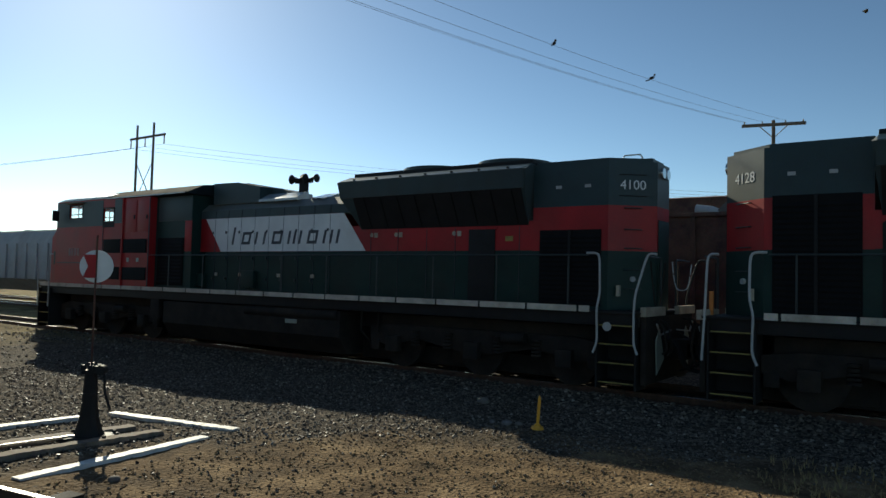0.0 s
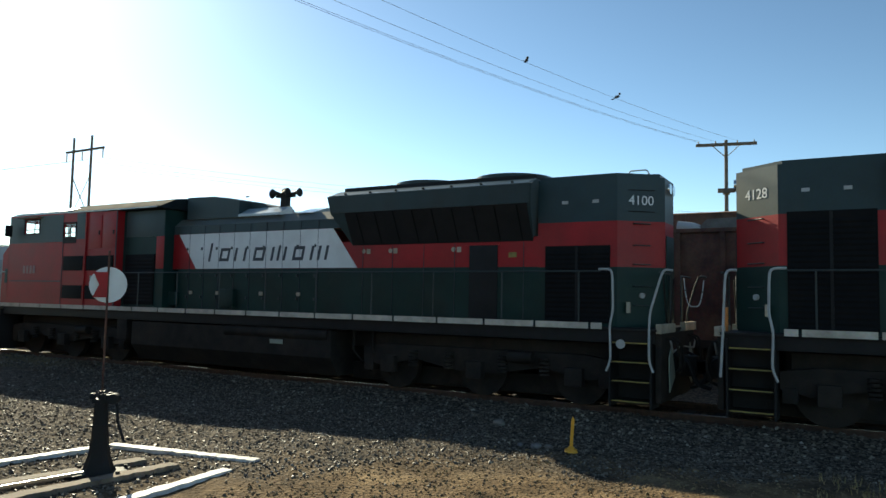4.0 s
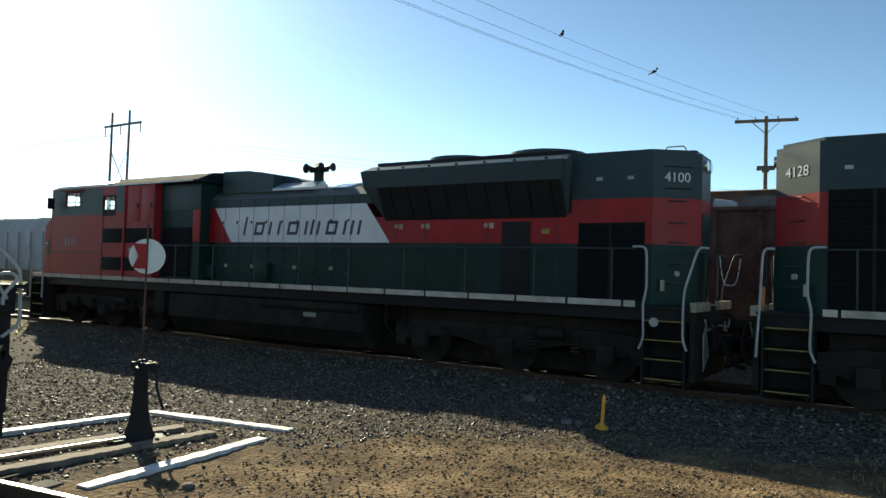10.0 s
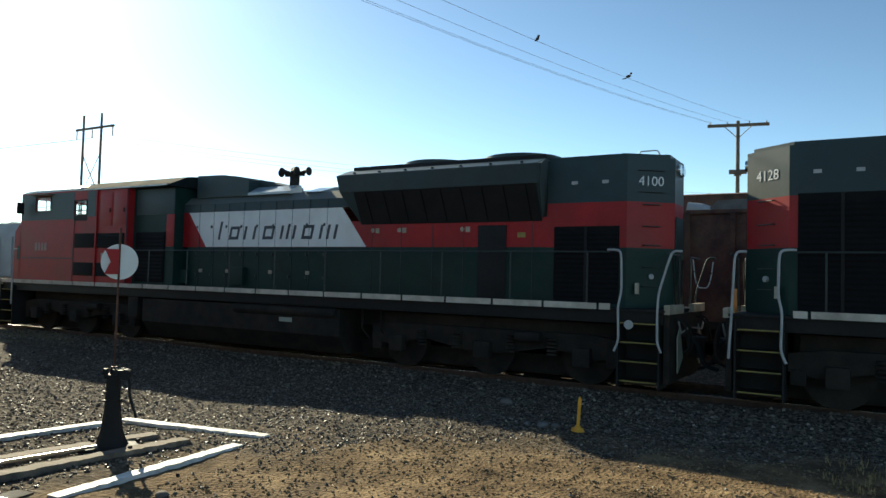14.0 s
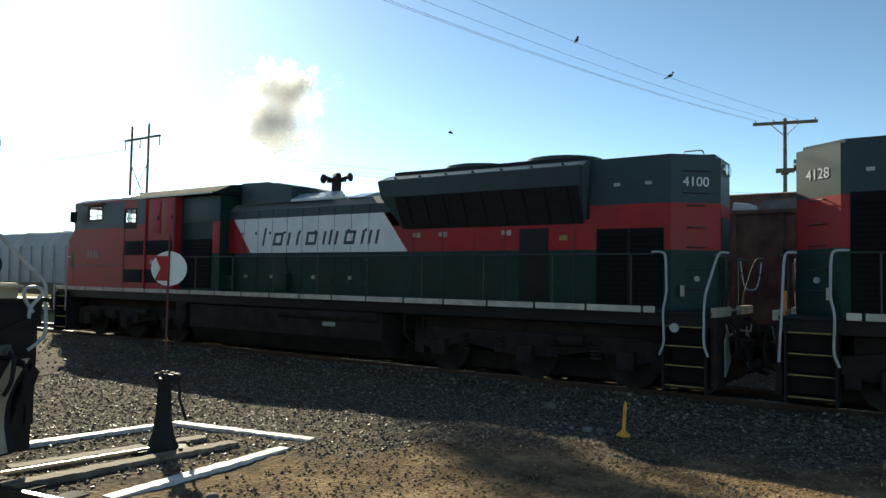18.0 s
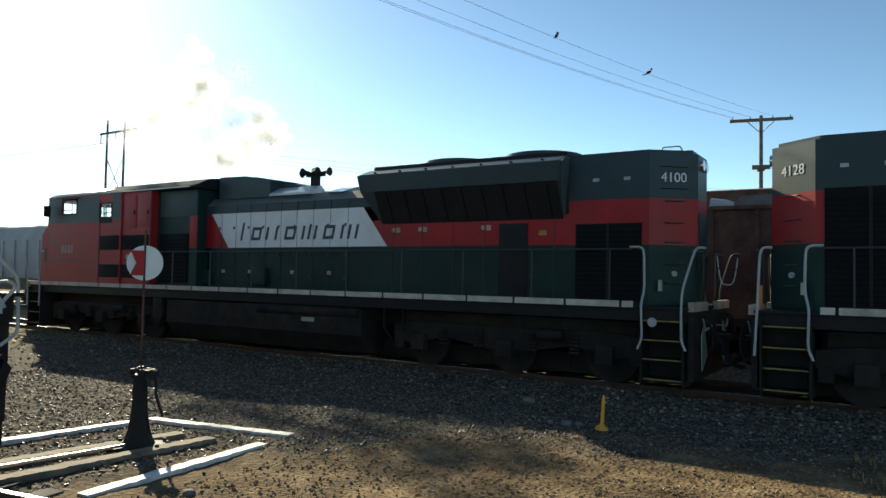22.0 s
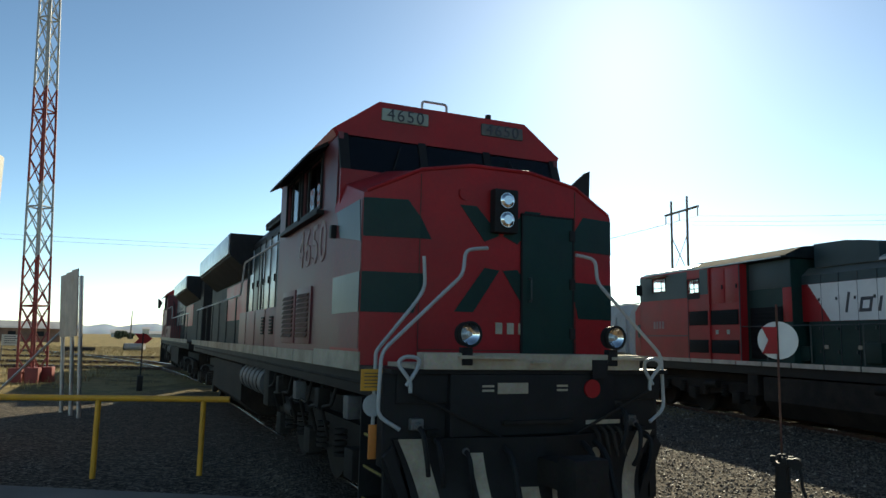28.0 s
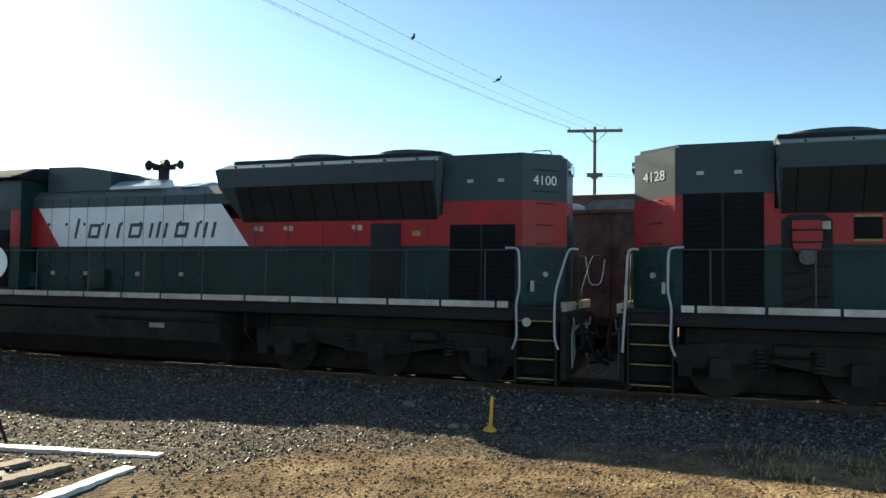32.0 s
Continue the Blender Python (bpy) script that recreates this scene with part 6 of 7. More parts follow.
part("upper_wall", boxes(((-13.62, -7.0, 3.47), (-12.73, -0.22, 4.85), 0.02)), M_WALLPALE, bw, "pale rendered upper wall")

# ---------------------------------------------------------------- lattice mast
TX, TY = -34.2, -5.1
tw = empty("radio_mast", "red and white lattice radio mast on concrete feet", "tower")
hb = 0.55
levels = [k * 1.05 for k in range(30)]


def leg(k, z):
    w = hb * (1 - 0.55 * z / 32)
    a = radians(20 + 90 * k)
    return Vector((w * math.cos(a), w * math.sin(a), z))


def band(z):
    return M_TOWERRED if (z < 4.4 or 8.2 < z < 12.3 or 16.2 < z < 20.4 or z > 24.5) else M_TOWERWHITE


cuts = [levels[0]] + [z for z0, z in zip(levels, levels[1:]) if band(z) is not band(z0)] + [levels[-1]]
for a, b in zip(cuts, cuts[1:]):
    for k in range(4):
        part("leg_section", tube(bmesh.new(), [leg(k, a), leg(k, b)], 0.05, 6), band(a), tw)
for i, (a, b) in enumerate(zip(levels, levels[1:])):
    for k in range(4):
        part("brace", tube(bmesh.new(), [leg(k, a), leg((k + 1) % 4, b)], 0.025, 5), band(a), tw)
        part("brace", tube(bmesh.new(), [leg((k + 1) % 4, a), leg(k, b)], 0.025, 5), band(a), tw)
        if i % 4 == 2:
            part("ring", tube(bmesh.new(), [leg(k, b), leg((k + 1) % 4, b)], 0.04, 5), band(a), tw)
for k in range(4):
    p = leg(k, 0)
    part("footing", boxes(((p.x - 0.25, p.y - 0.25, -0.1), (p.x + 0.25, p.y + 0.25, 0.6), 0.03)), M_TOWERRED, tw)
tw.matrix_world = pose(TX, TY, 0, 2.3, 0, 0)

# sign board seen edge-on from behind
sb = empty("sign_board", "bare metal back of a tall sign board on posts", "sign")
ba, bb = Vector((-21.9, -1.0, 0)), Vector((-20.4, -0.25, 0))
for p in (ba, ba.lerp(bb, 0.55), bb):
    part("post", tube(bmesh.new(), [p, p + Vector((0, 0, 3.5))], 0.05, 8), M_GALV, sb)
dn = (bb - ba).normalized()
nn = Vector((dn.y, -dn.x, 0)) * 0.06
for k in range(3):
    a, b = ba.lerp(bb, k / 3 + 0.01), ba.lerp(bb, (k + 1) / 3)
    bm = bmesh.new()
    q = [a + nn, b + nn, b + nn * 1.5, a + nn * 1.5]
    va = [bm.verts.new(p + Vector((0, 0, 2.0))) for p in q]
    vb = [bm.verts.new(p + Vector((0, 0, 3.62 + 0.03 * k))) for p in q]
    bm.faces.new(va)
    bm.faces.new(vb)
    for i in range(4):
        bm.faces.new((va[i], va[(i + 1) % 4], vb[(i + 1) % 4], vb[i]))
    part("sheet", bm, M_BOARD, sb)
part("stay", tube(bmesh.new(), [ba + Vector((0, 0, 2.2)), ba + Vector((-1.8, -2.6, 0))], 0.03, 6), M_GALV, sb)

sb.matrix_world = pose(0, 0, 0, 3.3, 0, 0)
# second switch stand
s2 = empty("switch_stand", "small dark switch stand with a red arrow target", "switch stand")
part("pedestal", boxes(((-0.1, -0.1, 0.0), (0.1, 0.1, 0.55), 0.03)), M_BLACK, s2)
part("mast", cyl(bmesh.new(), (0, 0, 0.4), (0, 0, 2.1), 0.025, 8), M_BLACK, s2)
part("arrow_target", prism(bmesh.new(), [(-0.3, 1.72), (0.12, 1.72), (0.32, 1.9), (0.12, 2.08), (-0.3, 2.08), (-0.14, 1.9)], "x", -0.01, 0.01), M_RED, s2)
s2.matrix_world = pose(-29.3, -0.2, 0, 0, 0, 10)


# ---------------------------------------------------------------- freight cars behind the yard track
def boxcar(label, x, material, L=16.5, H=4.35, y=25.6):
    C = empty("boxcar", label, "freight car", "parked freight cars")
    part("body", boxes(((-L / 2, -1.5, 1.1), (L / 2, 1.5, H), 0.03)), material, C)
    part("roof", prism(bmesh.new(), [(-1.55, H), (0, H + 0.22), (1.55, H)], "x", -L / 2 - 0.05, L / 2 + 0.05), material, C)
    for s in (1, -1):
        for k in range(12):
            xx = -L / 2 + 0.4 + k * (L - 0.8) / 11
            part("rib", boxes(((xx - 0.06, s * 1.5, 1.2), (xx + 0.06, s * 1.58, H - 0.05))), material, C)
        part("door", boxes(((-1.5, s * 1.5, 1.2), (1.5, s * 1.6, H - 0.2), 0.02)), material, C)
        part("sill", boxes(((-L / 2, s * 1.3, 0.9), (L / 2, s * 1.5, 1.1))), M_UNDER, C)
        for k in range(5):
            part("ladder_rung", boxes(((L / 2 - 0.6, s * 1.58, 1.3 + k * 0.4), (L / 2 - 0.1, s * 1.62, 1.33 + k * 0.4))), M_UNDER, C)
    for xc in (-L / 2 + 2.2, L / 2 - 2.2):
        for k in (-0.9, 0.9):
            wheelset(C, xc + k, 0.42)
        for s in (1, -1):
            part("bogie_side", boxes(((xc - 1.3, s * 1.1, 0.5), (xc + 1.3, s * 0.95, 0.85), 0.05)), M_UNDER, C)
    C.matrix_world = pose(x, y, 0)
    return C


def hopper(label, x, y=25.6):
    C = empty("hopper_car", label, "freight car", "parked freight cars")
    L = 17.5
    part("body", prism(bmesh.new(), [(-1.5, 1.6), (-1.55, 3.6), (-1.2, 4.3), (1.2, 4.3), (1.55, 3.6), (1.5, 1.6), (0.5, 0.9), (-0.5, 0.9)], "x", -L / 2, L / 2), M_HOPPER, C)
    for k in range(15):
        xx = -L / 2 + 0.3 + k * (L - 0.6) / 14
        for s in (1, -1):
            part("rib", boxes(((xx - 0.05, s * 1.5, 1.6), (xx + 0.05, s * 1.62, 3.6))), M_HOPPER, C)
    part("roof_walk", boxes(((-L / 2, -0.9, 4.36), (L / 2, -0.6, 4.4)), ((-L / 2, 0.6, 4.36), (L / 2, 0.9, 4.4))), M_GALV, C)
    for k in range(4):
        part("hatch", cyl(bmesh.new(), (-6 + 4 * k, 0, 4.3), (-6 + 4 * k, 0, 4.5), 0.4, 16), M_HOPPER, C)
    for xc in (-L / 2 + 1.8, L / 2 - 1.8):
        for k in (-0.9, 0.9):
            wheelset(C, xc + k, 0.42)
        for s in (1, -1):
            part("bogie_side", boxes(((xc - 1.3, s * 1.1, 0.5), (xc + 1.3, s * 0.95, 0.85), 0.05)), M_UNDER, C)
    C.matrix_world = pose(x, y, 0)
    return C


def gondola(label, x, y=25.6, L=16.5, H=4.02):
    """An open-topped freight car: floor, ribbed sides, end sheets, top chords, two bogies."""
    C = empty("gondola_car", label, "freight car", "parked freight cars")
    part("floor", boxes(((-L / 2, -1.45, 1.1), (L / 2, 1.45, 1.25))), M_UNDER, C)
    for s in (1, -1):
        part("side_sheet", boxes(((-L / 2, s * 1.42, 1.1), (L / 2, s * 1.48, H), 0.01)), M_RUST, C, "rust-stained side sheet with bare patches")
        part("top_chord", boxes(((-L / 2, s * 1.4, H - 0.06), (L / 2, s * 1.58, H + 0.05), 0.015)), M_RUST, C)
        for k in range(15):
            xx = -L / 2 + 0.25 + k * (L - 0.5) / 14
            part("rib", boxes(((xx - 0.06, s * 1.48, 1.15), (xx + 0.06, s * 1.58, H - 0.06))), M_RUST, C)
        part("sill", boxes(((-L / 2, s * 1.3, 0.9), (L / 2, s * 1.5, 1.1))), M_UNDER, C)
        part("end_sheet", boxes(((s * L / 2, -1.42, 1.1), (s * (L / 2 - 0.06), 1.42, H), 0.01)), M_RUST, C)
        for k in range(5):
            part("ladder_rung", boxes(((-L / 2 + 0.1, s * 1.6, 1.4 + k * 0.4), (-L / 2 + 0.5, s * 1.63, 1.43 + k * 0.4))), M_UNDER, C)
    for xc in (-L / 2 + 2.2, L / 2 - 2.2):
        for k in (-0.9, 0.9):
            wheelset(C, xc + k, 0.42)
        for s in (1, -1):
            part("bogie_side", boxes(((xc - 1.3, s * 1.1, 0.5), (xc + 1.3, s * 0.95, 0.85), 0.05)), M_UNDER, C)
    C.matrix_world = pose(x, y, 0)
    return C


gondola("rust brown open gondola car loaded with scrap", 2.5)
# scrap heaped in it: a pale rolled drum on a grey sheet over a dark heap
heap = bmesh.new()
prism(heap, [(24.3, 1.26), (26.9, 1.26), (26.6, 3.9), (25.6, 4.1), (24.6, 3.95)], "x", -5.4, 10.4)
tagged(part("scrap_heap", heap, M_UNDER), "dark heap of scrap steel in the gondola", "scrap")
drum = part("drum", cyl(cyl(bmesh.new(), (-4.62, 25.3, 4.28), (-4.2, 25.3, 4.22), 0.15, 18), (-4.2, 25.3, 4.22), (-3.75, 25.3, 4.12), 0.15, 18, 0.06), M_HOPPER)
tagged(drum, "pale tapered drum lying on the scrap", "drum")
sheet = part("scrap_sheet", prism(bmesh.new(), [(-4.1, 4.14), (-2.2, 4.2), (-2.2, 4.4), (-2.9, 4.47), (-3.8, 4.44)], "y", 25.2, 25.3), M_TANK)
tagged(sheet, "dull grey steel sheet leaning on the scrap", "sheet")
track("track_outer", "outer railway track under the boxcar", [(-140, 29.9, 0), (80, 29.9, 0)], -10, 8)
boxcar("rust brown boxcar on the outer track", -1.5, M_RUST, H=5.0, y=29.9)
boxcar("rust brown boxcar parked behind the engines", -15.6, M_RUST)
boxcar("rust brown boxcar at the end of the row", 20.6, M_RUST)
for k in range(4):
    hopper("dusty grey covered hopper car parked behind the engines", -46 - 18.6 * k, 25.6)


# ---------------------------------------------------------------- poles and wires
def line(name, a, b, sag, r, label, group, n=24):
    a, b = Vector(a), Vector(b)
    pts = [a.lerp(b, t / n) - Vector((0, 0, sag * 4 * (t / n) * (1 - t / n))) for t in range(n + 1)]
    ob = part(name, tube(bmesh.new(), pts, r, 5), M_CABLE)
    tagged(ob, label, "wire", group)
    return pts


PX, PY, PT = -7.0, 50.3, 11.9
up_ = empty("utility_pole", "weathered wooden utility pole with a crossarm", "utility pole")
part("pole", cyl(bmesh.new(), (0, 0, -0.2), (0, 0, PT + 0.25), 0.15, 12, 0.1), M_POLE, up_)
part("crossarm", boxes(((-1.75, -0.08, PT - 0.1), (1.75, 0.08, PT + 0.08), 0.02)), M_POLE, up_)
for s in (1, -1):
    part("brace", tube(bmesh.new(), [(s * 0.75, 0.1, PT - 0.08), (0, 0.14, PT - 0.8)], 0.03, 5), M_GALV, up_)
for x in (-1.6, -0.6, 0.65, 1.6):
    part("insulator", cyl(bmesh.new(), (x, 0, PT + 0.06), (x, 0, PT + 0.22), 0.05, 10, 0.03), M_CREAM, up_)
part("transformer_bracket", boxes(((-0.5, -0.15, PT - 3.0), (0.5, 0.15, PT - 2.75), 0.03), ((-0.2, -0.3, PT - 3.1), (0.2, 0.3, PT - 2.9), 0.03)), M_POLE, up_)
up_.matrix_world = pose(PX, PY, 0, 0, 0, 12)

WIRES = []
NPX, NPY = -21.5, -14.0
for x, dz in ((-1.6, 0.2), (-1.5, 0.22), (-0.6, 0.2), (0.65, 0.2)):
    a = pose(PX, PY, 0, 0, 0, 12) @ Vector((x, 0, PT + dz))
    WIRES.append(line("overhead_wire", a, (NPX + x * 1.0, NPY, 13.2 + dz), 1.4, 0.007, "thin overhead wire strung from the utility pole", "overhead wires"))
for k, z in enumerate((9.0, 9.15)):
    line("overhead_wire", (PX, PY, z), (PX + 70, PY + 25, z), 0.8, 0.012, "thin lower wire leaving the utility pole", "overhead wires")

# two-post transmission frame
hf = empty("transmission_pole", "two-post wooden transmission structure with cross bracing", "transmission pole")
for y in (0, 4.3):
    part("post", cyl(bmesh.new(), (0, y, 0), (0, y, 24.8), 0.24, 10, 0.16), M_POLE, hf)
part("crossarm", boxes(((-0.12, -1.8, 22.6), (0.12, 7.2, 22.9))), M_POLE, hf)
part("brace", tube(tube(bmesh.new(), [(0, 0, 12.9), (0, 4.3, 19.0)], 0.06, 5), [(0, 4.3, 12.9), (0, 0, 19.0)], 0.08, 5), M_POLE, hf)
for y in (-1.6, 2.15, 7.0):
    part("insulator", cyl(bmesh.new(), (0, y, 21.3), (0, y, 22.6), 0.09, 8), M_CREAM, hf)
hf.matrix_world = pose(-100.0, 66.5, 0, 0, 0, -90)
for y in (-1.6, 2.15, 7.0):
    p = hf.matrix_world @ Vector((0, y, 21.3))
    line("transmission_wire", p, (p.x - 150, p.y - 45, 20.5), 3, 0.018, "slack wire strung from the transmission pole", "transmission wires")
    line("transmission_wire", p, (p.x + 130, p.y + 75, 15.5), 3, 0.018, "slack wire strung from the transmission pole", "transmission wires")
for za, zb in ((19.6, 24.5), (20.7, 25.3)):
    line("transmission_wire", (-150, -110, za), (-190, 60, zb), 0.4, 0.03, "distant wire across the field", "transmission wires")


for x, y in ((-150, -110), (-190, 60)):
    fp = empty("far_pole", "distant pole carrying two wires over the field", "pole", "distant poles")
    part("shaft", cyl(bmesh.new(), (0, 0, 0), (0, 0, 25.6 if y > 0 else 21.0), 0.3, 8, 0.2), M_POLE, fp)
    fp.matrix_world = pose(x, y, 0)


# birds perched on the wires
def bird(at, turn):
    B = empty("bird", "small dark bird perched on the wire", "bird", "perched birds")
    bm = bmesh.new()
    bmesh.ops.create_icosphere(bm, subdivisions=2, radius=0.1)
    for v in bm.verts:
        v.co = Vector((v.co.x * 2.0, v.co.y * 0.8, v.co.z * 0.9 + v.co.x * 0.7))
    part("body", bm, M_BIRD, B)
    bm = bmesh.new()
    bmesh.ops.create_icosphere(bm, subdivisions=2, radius=0.065)
    for v in bm.verts:
        v.co += Vector((0.2, 0, 0.2))
    part("head", bm, M_BIRD, B)
    part("tail", prism(bmesh.new(), [(-0.15, -0.1), (-0.42, -0.2), (-0.42, -0.26), (-0.15, -0.16)], "y", -0.03, 0.03), M_BIRD, B)
    for s in (1, -1):
        part("wing", prism(bmesh.new(), [(0.1, 0.08), (-0.25, -0.1), (-0.1, -0.04)], "y", s * 0.075, s * 0.095), M_BIRD, B)
    B.matrix_world = Matrix.Translation(at) @ pose(0, 0, 0.09, 0, 0, turn) @ Matrix.Scale(0.8, 4)
    return B


bird(WIRES[3][7].lerp(WIRES[3][8], 0.9), 100)
bird(WIRES[3][5].lerp(WIRES[3][6], 0.35), 60)

# ---------------------------------------------------------------- far field
fb = empty("brick_warehouse", "long brown brick warehouse with a sheet roof", "building")
part("wall", boxes(((-6, -24, 0), (6, 24, 2.9))), M_BRICK, fb)
part("roof", prism(bmesh.new(), [(-6.6, 2.8), (0, 4.4), (6.6, 2.8)], "y", -24.5, 24.5), M_ROOF, fb)
for k in range(9):
    part("window", boxes(((5.95, -22 + k * 5.2, 1.2), (6.04, -20.6 + k * 5.2, 2.2))), M_BLACK, fb)
fb.matrix_world = pose(-168.4, -61.7, 0, 0, 0, 16)
for k, (x, y, w, h) in enumerate(((-480, -78, 12, 2.6), (-560, -66, 14, 2.4), (-600, -150, 40, 3), (-520, -48, 8, 2.4), (-760, -104, 6, 7))):
    hb_ = empty("far_shed", "pale low shed on the far edge of the field", "building", "far sheds")
    part("wall", boxes(((-8, -w / 2, 0), (8, w / 2, h))), M_WALLPALE, hb_)
    part("roof", prism(bmesh.new(), [(-8.5, h), (0, h + 2), (8.5, h)], "y", -w / 2 - 0.5, w / 2 + 0.5), M_ROOF, hb_)
    hb_.matrix_world = pose(x, y, 0, 0, 0, 10)
pile = empty("tie_stack", "low stack of old dark sleepers lying in the grass", "sleepers")
for k in range(9):
    z, j = divmod(k, 5)
    part("sleeper", boxes(((-0.12 + j * 0.3 - 0.6, -1.6 + 0.1 * (k % 3), 0.02 + 0.24 * z), (0.12 + j * 0.3 - 0.6, 1.6 + 0.1 * (k % 2), 0.25 + 0.24 * z), 0.015)), M_TIE, pile)
pile.matrix_world = pose(-89.5, -15.6, 0, 0, 0, 12)
fs_ = empty("field_sign", "small white notice board on two thin posts", "sign")
for y in (-0.5, 0.5):
    part("post", cyl(bmesh.new(), (0, y, -0.1), (0, y, 1.9), 0.04, 8), M_POLE, fs_)
part("board", boxes(((0.04, -0.55, 1.1), (0.07, 0.55, 1.85), 0.005)), M_WALLPALE, fs_)
for k in range(4):
    part("text_bar", boxes(((0.07, -0.4, 1.25 + k * 0.15), (0.076, 0.4 - 0.1 * (k % 2), 1.3 + k * 0.15))), M_LETTER, fs_)
fs_.matrix_world = pose(-56.6, -12.7, 0, 0, 0, 15)
tk = empty("storage_tank", "rusty pipe section lying in the grass", "tank")
part("shell", cyl(bmesh.new(), (0, -1.2, 0.45), (0, 1.2, 0.45), 0.45, 24), M_BOARD, tk)
part("end_ring", cyl(bmesh.new(), (0, -1.3, 0.45), (0, -1.2, 0.45), 0.47, 24), M_BLACK, tk)
tk.matrix_world = pose(-99, -11.2, 0, 0, 0, -15)
for k, (x, y, h) in enumerate(((-310, -26, 8), (-330, -14, 8), (-290, -20, 6), (-300, -44, 11))):
    p = empty("far_pole", "distant bare pole on the horizon", "pole", "distant poles")
    part("shaft", cyl(bmesh.new(), (0, 0, 0), (0, 0, h), 0.25, 8, 0.15), M_POLE, p)
    p.matrix_world = pose(x, y, 0)

# hills: a low ridge with an uneven crest
hv, hf_ = [], []
N = 300
for i in range(N + 1):
    a = radians(70 + 70 * i / N)
    r = 2600
    h = 24 + 26 * noise.noise((i * 0.045, 0.2, 0)) + 11 * noise.noise((i * 0.16, 1.7, 0)) + 5 * noise.noise((i * 0.5, 4.7, 0))
    hv += [(-math.sin(a) * r, math.cos(a) * r, -5), (-math.sin(a) * (r + 150), math.cos(a) * (r + 150), max(6, h)), (-math.sin(a) * (r + 600), math.cos(a) * (r + 600), -5)]
for i in range(N):
    for k in range(2):
        hf_.append((i * 3 + k, i * 3 + k + 1, i * 3 + k + 4, i * 3 + k + 3))
me = bpy.data.meshes.new("hills")
me.from_pydata(hv, [], hf_)
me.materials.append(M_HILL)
me.shade_smooth()
tagged(new("hills", me), "low hills on the horizon, painted in blue-grey haze", "hills", kind="structure")


def tree(x, y, h, seed):
    """Tapered trunk, limbs, and a crown of many small leaf clumps."""
    T = empty("tree", "dusty green tree on the far side of the field", "tree", "far trees")
    rng = random.Random(seed)
    bm = cyl(bmesh.new(), (0, 0, 0), (0, 0, h * 0.45), 0.25, 8, 0.14)
    lobes = []
    for k in range(11):
        a, d = rng.uniform(0, 6.28), rng.uniform(0.05, 0.34) * h
        c = Vector((math.cos(a) * d, math.sin(a) * d, h * rng.uniform(0.1, 0.5) - d * 0.1))
        tube(bm, [(0, 0, h * 0.3), c], 0.06, 5)
        lobes.append((c, h * rng.uniform(0.14, 0.26)))
    part("trunk", bm, M_POLE, T)
    vs, fs = [], []
    for c0, r in lobes:
        for k in range(150):
            d = Vector((rng.gauss(0, 1), rng.gauss(0, 1), rng.gauss(0, 0.75))).normalized() * r * rng.uniform(0.3, 1.1)
            c = c0 + d
            c.z = max(0.25, c.z)
            s = rng.uniform(0.15, 0.32)
            e = Euler((rng.uniform(0, 6), rng.uniform(0, 6), rng.uniform(0, 6))).to_matrix()
            i = len(vs)
            vs += [c + e @ Vector(p) * s for p in ((-1, -0.5, 0), (1, -0.5, 0.2), (0.8, 0.6, -0.1), (-0.7, 0.7, 0.1))]
            fs.append((i, i + 1, i + 2, i + 3))
    me = bpy.data.meshes.new("crown")
    me.from_pydata(vs, [], fs)
    me.materials.append(M_LEAF)
    ob = new("crown", me)
    ob.parent = T
    T.matrix_world = pose(x, y, 0)


for k, (x, y, h) in enumerate(((-300, -47.5, 5), (-330, -49, 4), (-420, -30, 4), (-460, -110, 6))):
    tree(x, y, h, k)

# dry grass: tufts along the sandy edge and over the far field
def grass(n, region, seed, h0, h1, label):
    rng = np.random.default_rng(seed)
    vs, fs = [], []
    for k in range(n):
        x, y = rng.uniform(region[0], region[1]), rng.uniform(region[2], region[3])
        z = ground_height(x, y)
        for b in range(5):
            a, h, lean = rng.uniform(0, 6.28), rng.uniform(h0, h1), rng.uniform(0.1, 0.6)
            w = h * 0.05
            ca, sa = math.cos(a), math.sin(a)
            i = len(vs)
            vs += [(x - sa * w, y + ca * w, z), (x + sa * w, y - ca * w, z), (x + ca * h * lean, y + sa * h * lean, z + h)]
            fs.append((i, i + 1, i + 2))
    me = bpy.data.meshes.new("dry_grass")
    me.from_pydata(vs, [], fs)
    me.materials.append(M_STRAW)
    return tagged(new("dry_grass", me), label, "grass", kind="stuff")


grass(700, (-0.6, 6.0, 12.5, 14.2), 1, 0.03, 0.12, "dry straw tufts at the edge of the sand")
grass(14000, (-120, -30, -32, -3), 2, 0.06, 0.3, "dry yellow grass in the open field")
grass(2500, (-120, -32, -6, 2), 3, 0.05, 0.18, "dry yellow grass between the tracks")
grass(500, (-40, -27, 10.5, 16.0), 8, 0.1, 0.3, "sparse green-yellow weeds by the track")


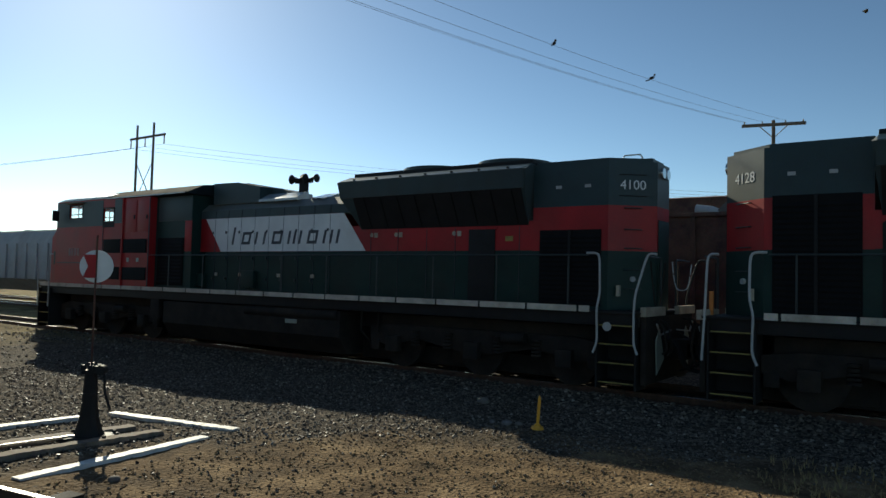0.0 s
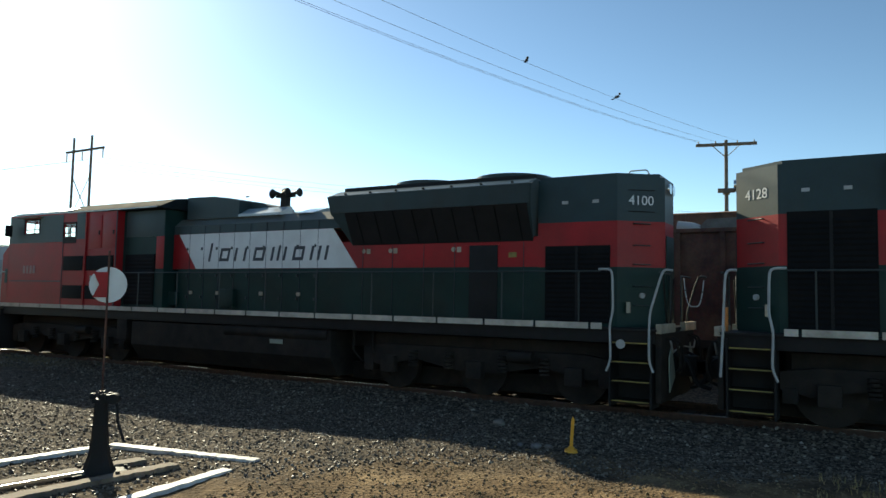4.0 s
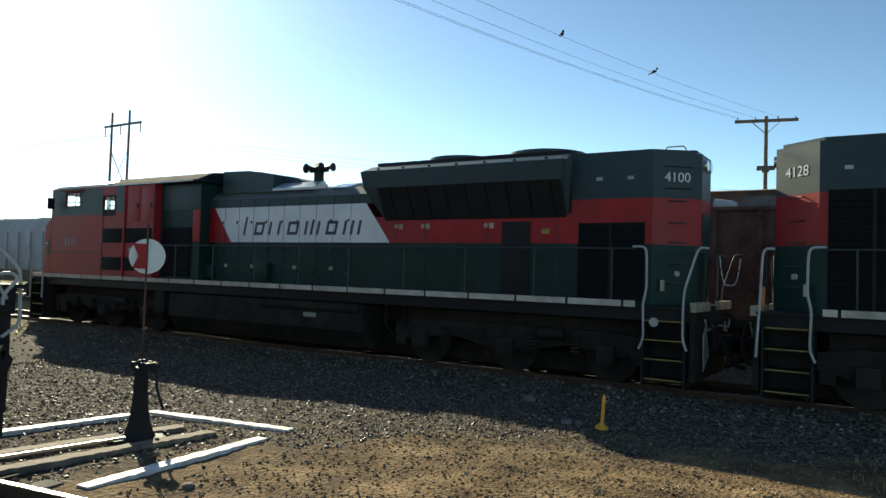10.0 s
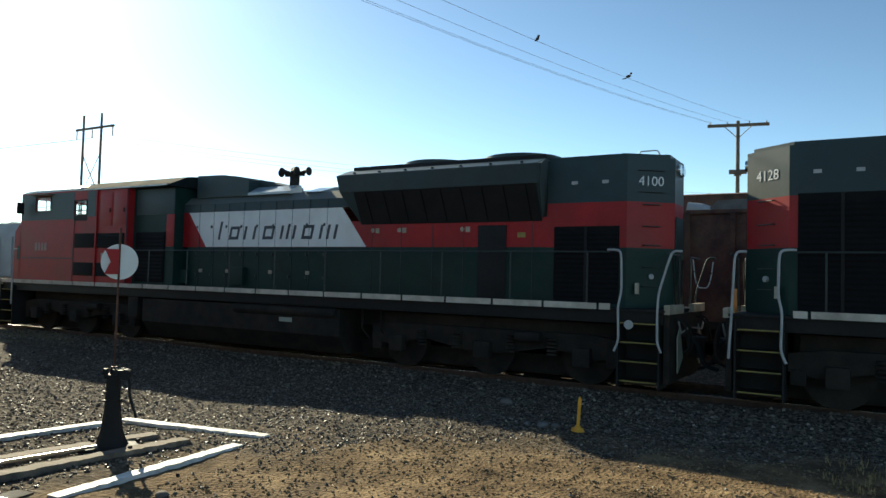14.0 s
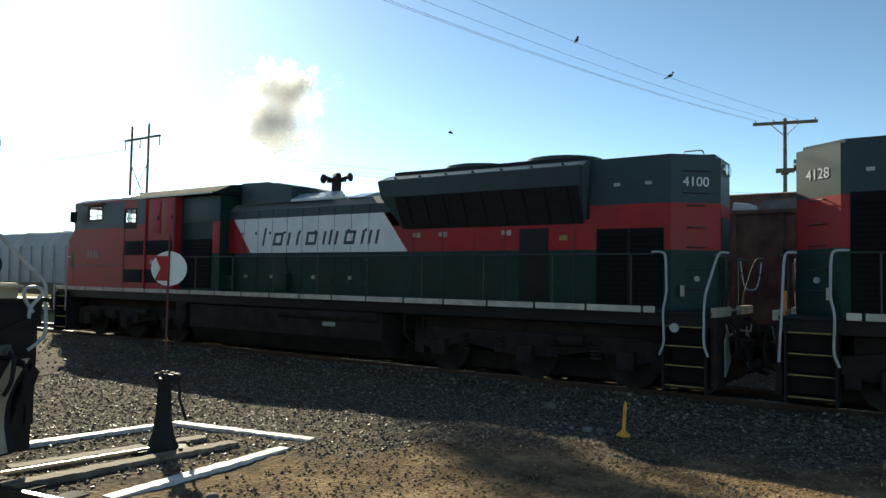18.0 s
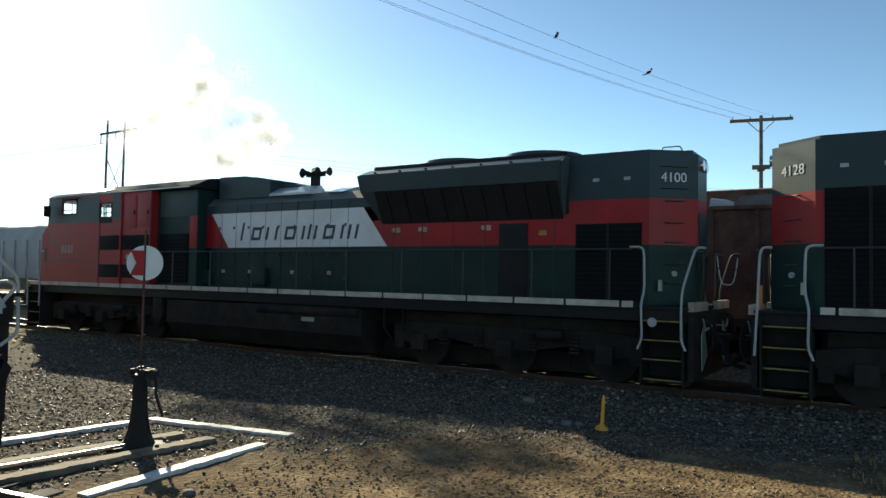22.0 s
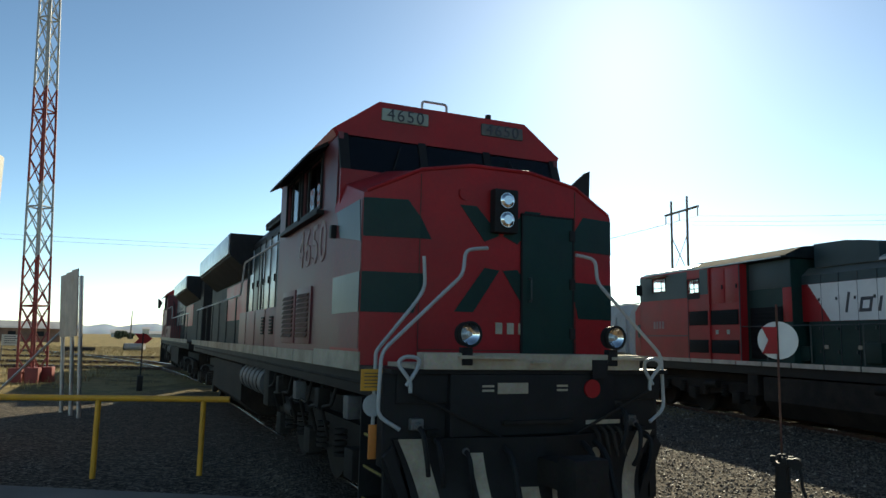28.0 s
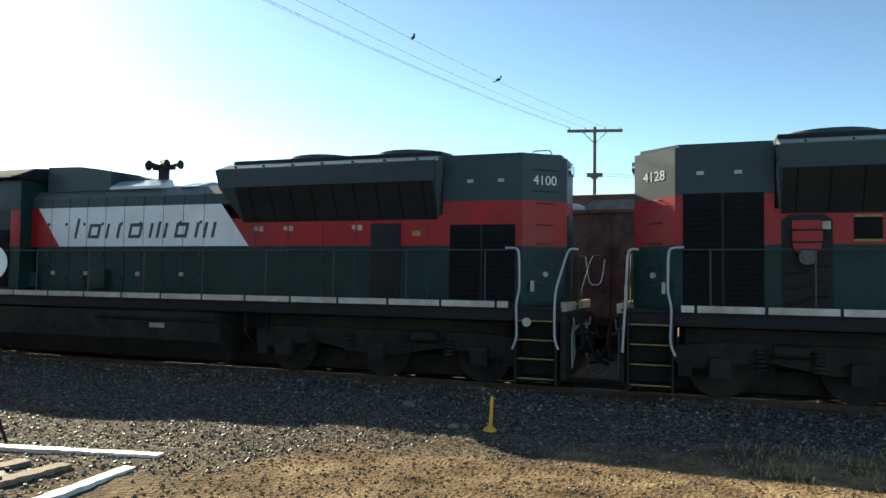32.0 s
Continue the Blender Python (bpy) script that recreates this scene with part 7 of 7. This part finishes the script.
# ---------------------------------------------------------------- exhaust smoke in rigid puffs
def puff(seed, r, dense=1500):
    """One billow: soot flakes packed into overlapping round lobes, thinning out at their rims; few flakes make a bright veil."""
    rng = np.random.default_rng(seed + 40)
    pts = []
    for _ in range(9):
        c0, rl = rng.normal(0, 0.6, 3) * r * np.array([1.1, 1, 0.8]), r * rng.uniform(0.4, 0.8)
        n = int(dense * (rl / r) ** 2)
        d = rng.normal(0, 1, (n, 3))
        d /= np.linalg.norm(d, axis=1, keepdims=True)
        pts.append(c0 + d * rl * rng.random((n, 1)) ** 0.6 * (1 + 0.15 * rng.normal(0, 1, (n, 1))))
    c = np.concatenate(pts)
    c = c[(abs(c[:, 1]) < 0.85) & (c[:, 2] < 0.85) & (c[:, 2] > -1.3) & (abs(c[:, 0]) < 1.25)]
    n = len(c)
    e = rng.normal(0, 1, (n, 3))
    e /= np.linalg.norm(e, axis=1, keepdims=True)
    q = np.cross(e, rng.normal(0, 1, (n, 3)))
    q /= np.linalg.norm(q, axis=1, keepdims=True)
    w = rng.uniform(0.006, 0.014, (n, 1))
    vs = np.stack([c + e * w, c + q * w, c - e * w, c - q * w], 1).reshape(-1, 3).tolist()
    fs = np.arange(4 * n).reshape(-1, 4).tolist()
    me = bpy.data.meshes.new("smoke_puff")
    me.from_pydata(vs, [], fs)
    me.materials.append(M_SMOKE)
    return tagged(new("smoke_puff", me), "drifting billow of pale brownish exhaust smoke", "smoke", "exhaust smoke")


def flying_bird(rows):
    B = empty("bird", "small dark bird flying over the yard", "bird", "flying birds")
    bm = bmesh.new()
    bmesh.ops.create_icosphere(bm, subdivisions=2, radius=0.06)
    for v in bm.verts:
        v.co.x *= 2.2
    part("body", bm, M_BIRD, B)
    for s in (1, -1):
        part("wing", prism(bmesh.new(), [(0.1, 0.0), (-0.08, 0.0), (-0.1, s * 0.26), (0.0, s * 0.24)], "z", -0.01, 0.015), M_BIRD, B)
    walk(B, rows)


def motions():
    """Each billow waits inside the engine hood, is blown out of the stack, rises, spreads and hangs in the air."""
    stack = Vector((X0 - 12.45, Y0, 3.1))
    rng = random.Random(11)
    for k in range(24):
        thin = k > 12
        t0 = 15.95 + 0.08 * (k - 13) if thin else 15.9 + 0.075 * k
        p = puff(k, 0.75 if thin else 0.4 + 0.025 * k + rng.uniform(0, 0.08), 450 if thin else 2500)
        top = 2.9 - 0.13 * (k - 13) if thin else 3.15 - 0.16 * k + rng.uniform(-0.2, 0.25)
        side, deep = (0.4 - 2.2 * ((k * 0.618) % 1)) if thin else 0.15 - 1.05 * ((k * 0.618 + 0.1) % 1), rng.uniform(-0.5, 0.6)
        rows = [(0.0, pose(*stack)), (t0, pose(*stack))]
        for dt in (0.25, 0.5, 0.9, 1.4, 2.2):
            g, sp = 1 - math.exp(-dt / 0.6), min(1, dt / 1.7)
            rows.append((t0 + dt, pose(stack.x + side * sp, stack.y + deep * sp, stack.z + 1.5 * min(1, dt / 0.55) + top * g, 0, 0, 16 * dt * (1 if k % 2 else -1))))
        # the billows then part, thin out to a bright veil and drift away
        u, v = (k * 0.618 + 0.1) % 1, (k * 0.382 + 0.3) % 1
        for t, x, w, z, h in ((20.0, 0.6, 3.6, 1.9, 2.3), (21.0, 0.2, 5.0, 2.0, 2.8), (22.4, -0.5, 7.0, 2.4, 3.4), (23.2, -1.0, 7.6, 5.0, 4.0), (24.0, -1.8, 8.2, 14.0, 6.0), (25.0, -3.0, 9.0, 28.0, 10.0), (32.0, -20.0, 14.0, 90.0, 14.0)):
            rows.append((t, pose(stack.x + x - w * u, stack.y + deep + 0.3 * (t - 20), stack.z + z + h * v)))
        walk(p, rows)
    flying_bird([(0.0, pose(-1.8, 44.1, 15.7, 0, 0, 190)), (0.6, pose(-5.4, 44.2, 14.6, 15, 0, 192)), (1.6, pose(-17.5, 41.0, 12.4, -15, 0, 195)), (2.2, pose(-22.3, 38.8, 11.1, 10, 0, 200)), (2.8, pose(-26.6, 36.1, 9.2, -10, 0, 205)), (6.0, pose(-60, 60, 9, 0, 0, 170)), (32.0, pose(-300, 240, 25, 0, 0, 150))])
    flying_bird([(0.0, pose(170, 60, 40, 0, 0, 190)), (14.0, pose(40, 48, 24, 0, 0, 190)), (16.8, pose(-8.1, 43.1, 15.9, 10, 0, 192)), (17.2, pose(-13.6, 42.0, 14.7, -12, 0, 195)), (17.6, pose(-19.0, 40.1, 13.1, 10, 0, 198)), (19.0, pose(-36, 40, 8, -5, 0, 180)), (32.0, pose(-260, 200, 30, 0, 0, 150))])


motions()
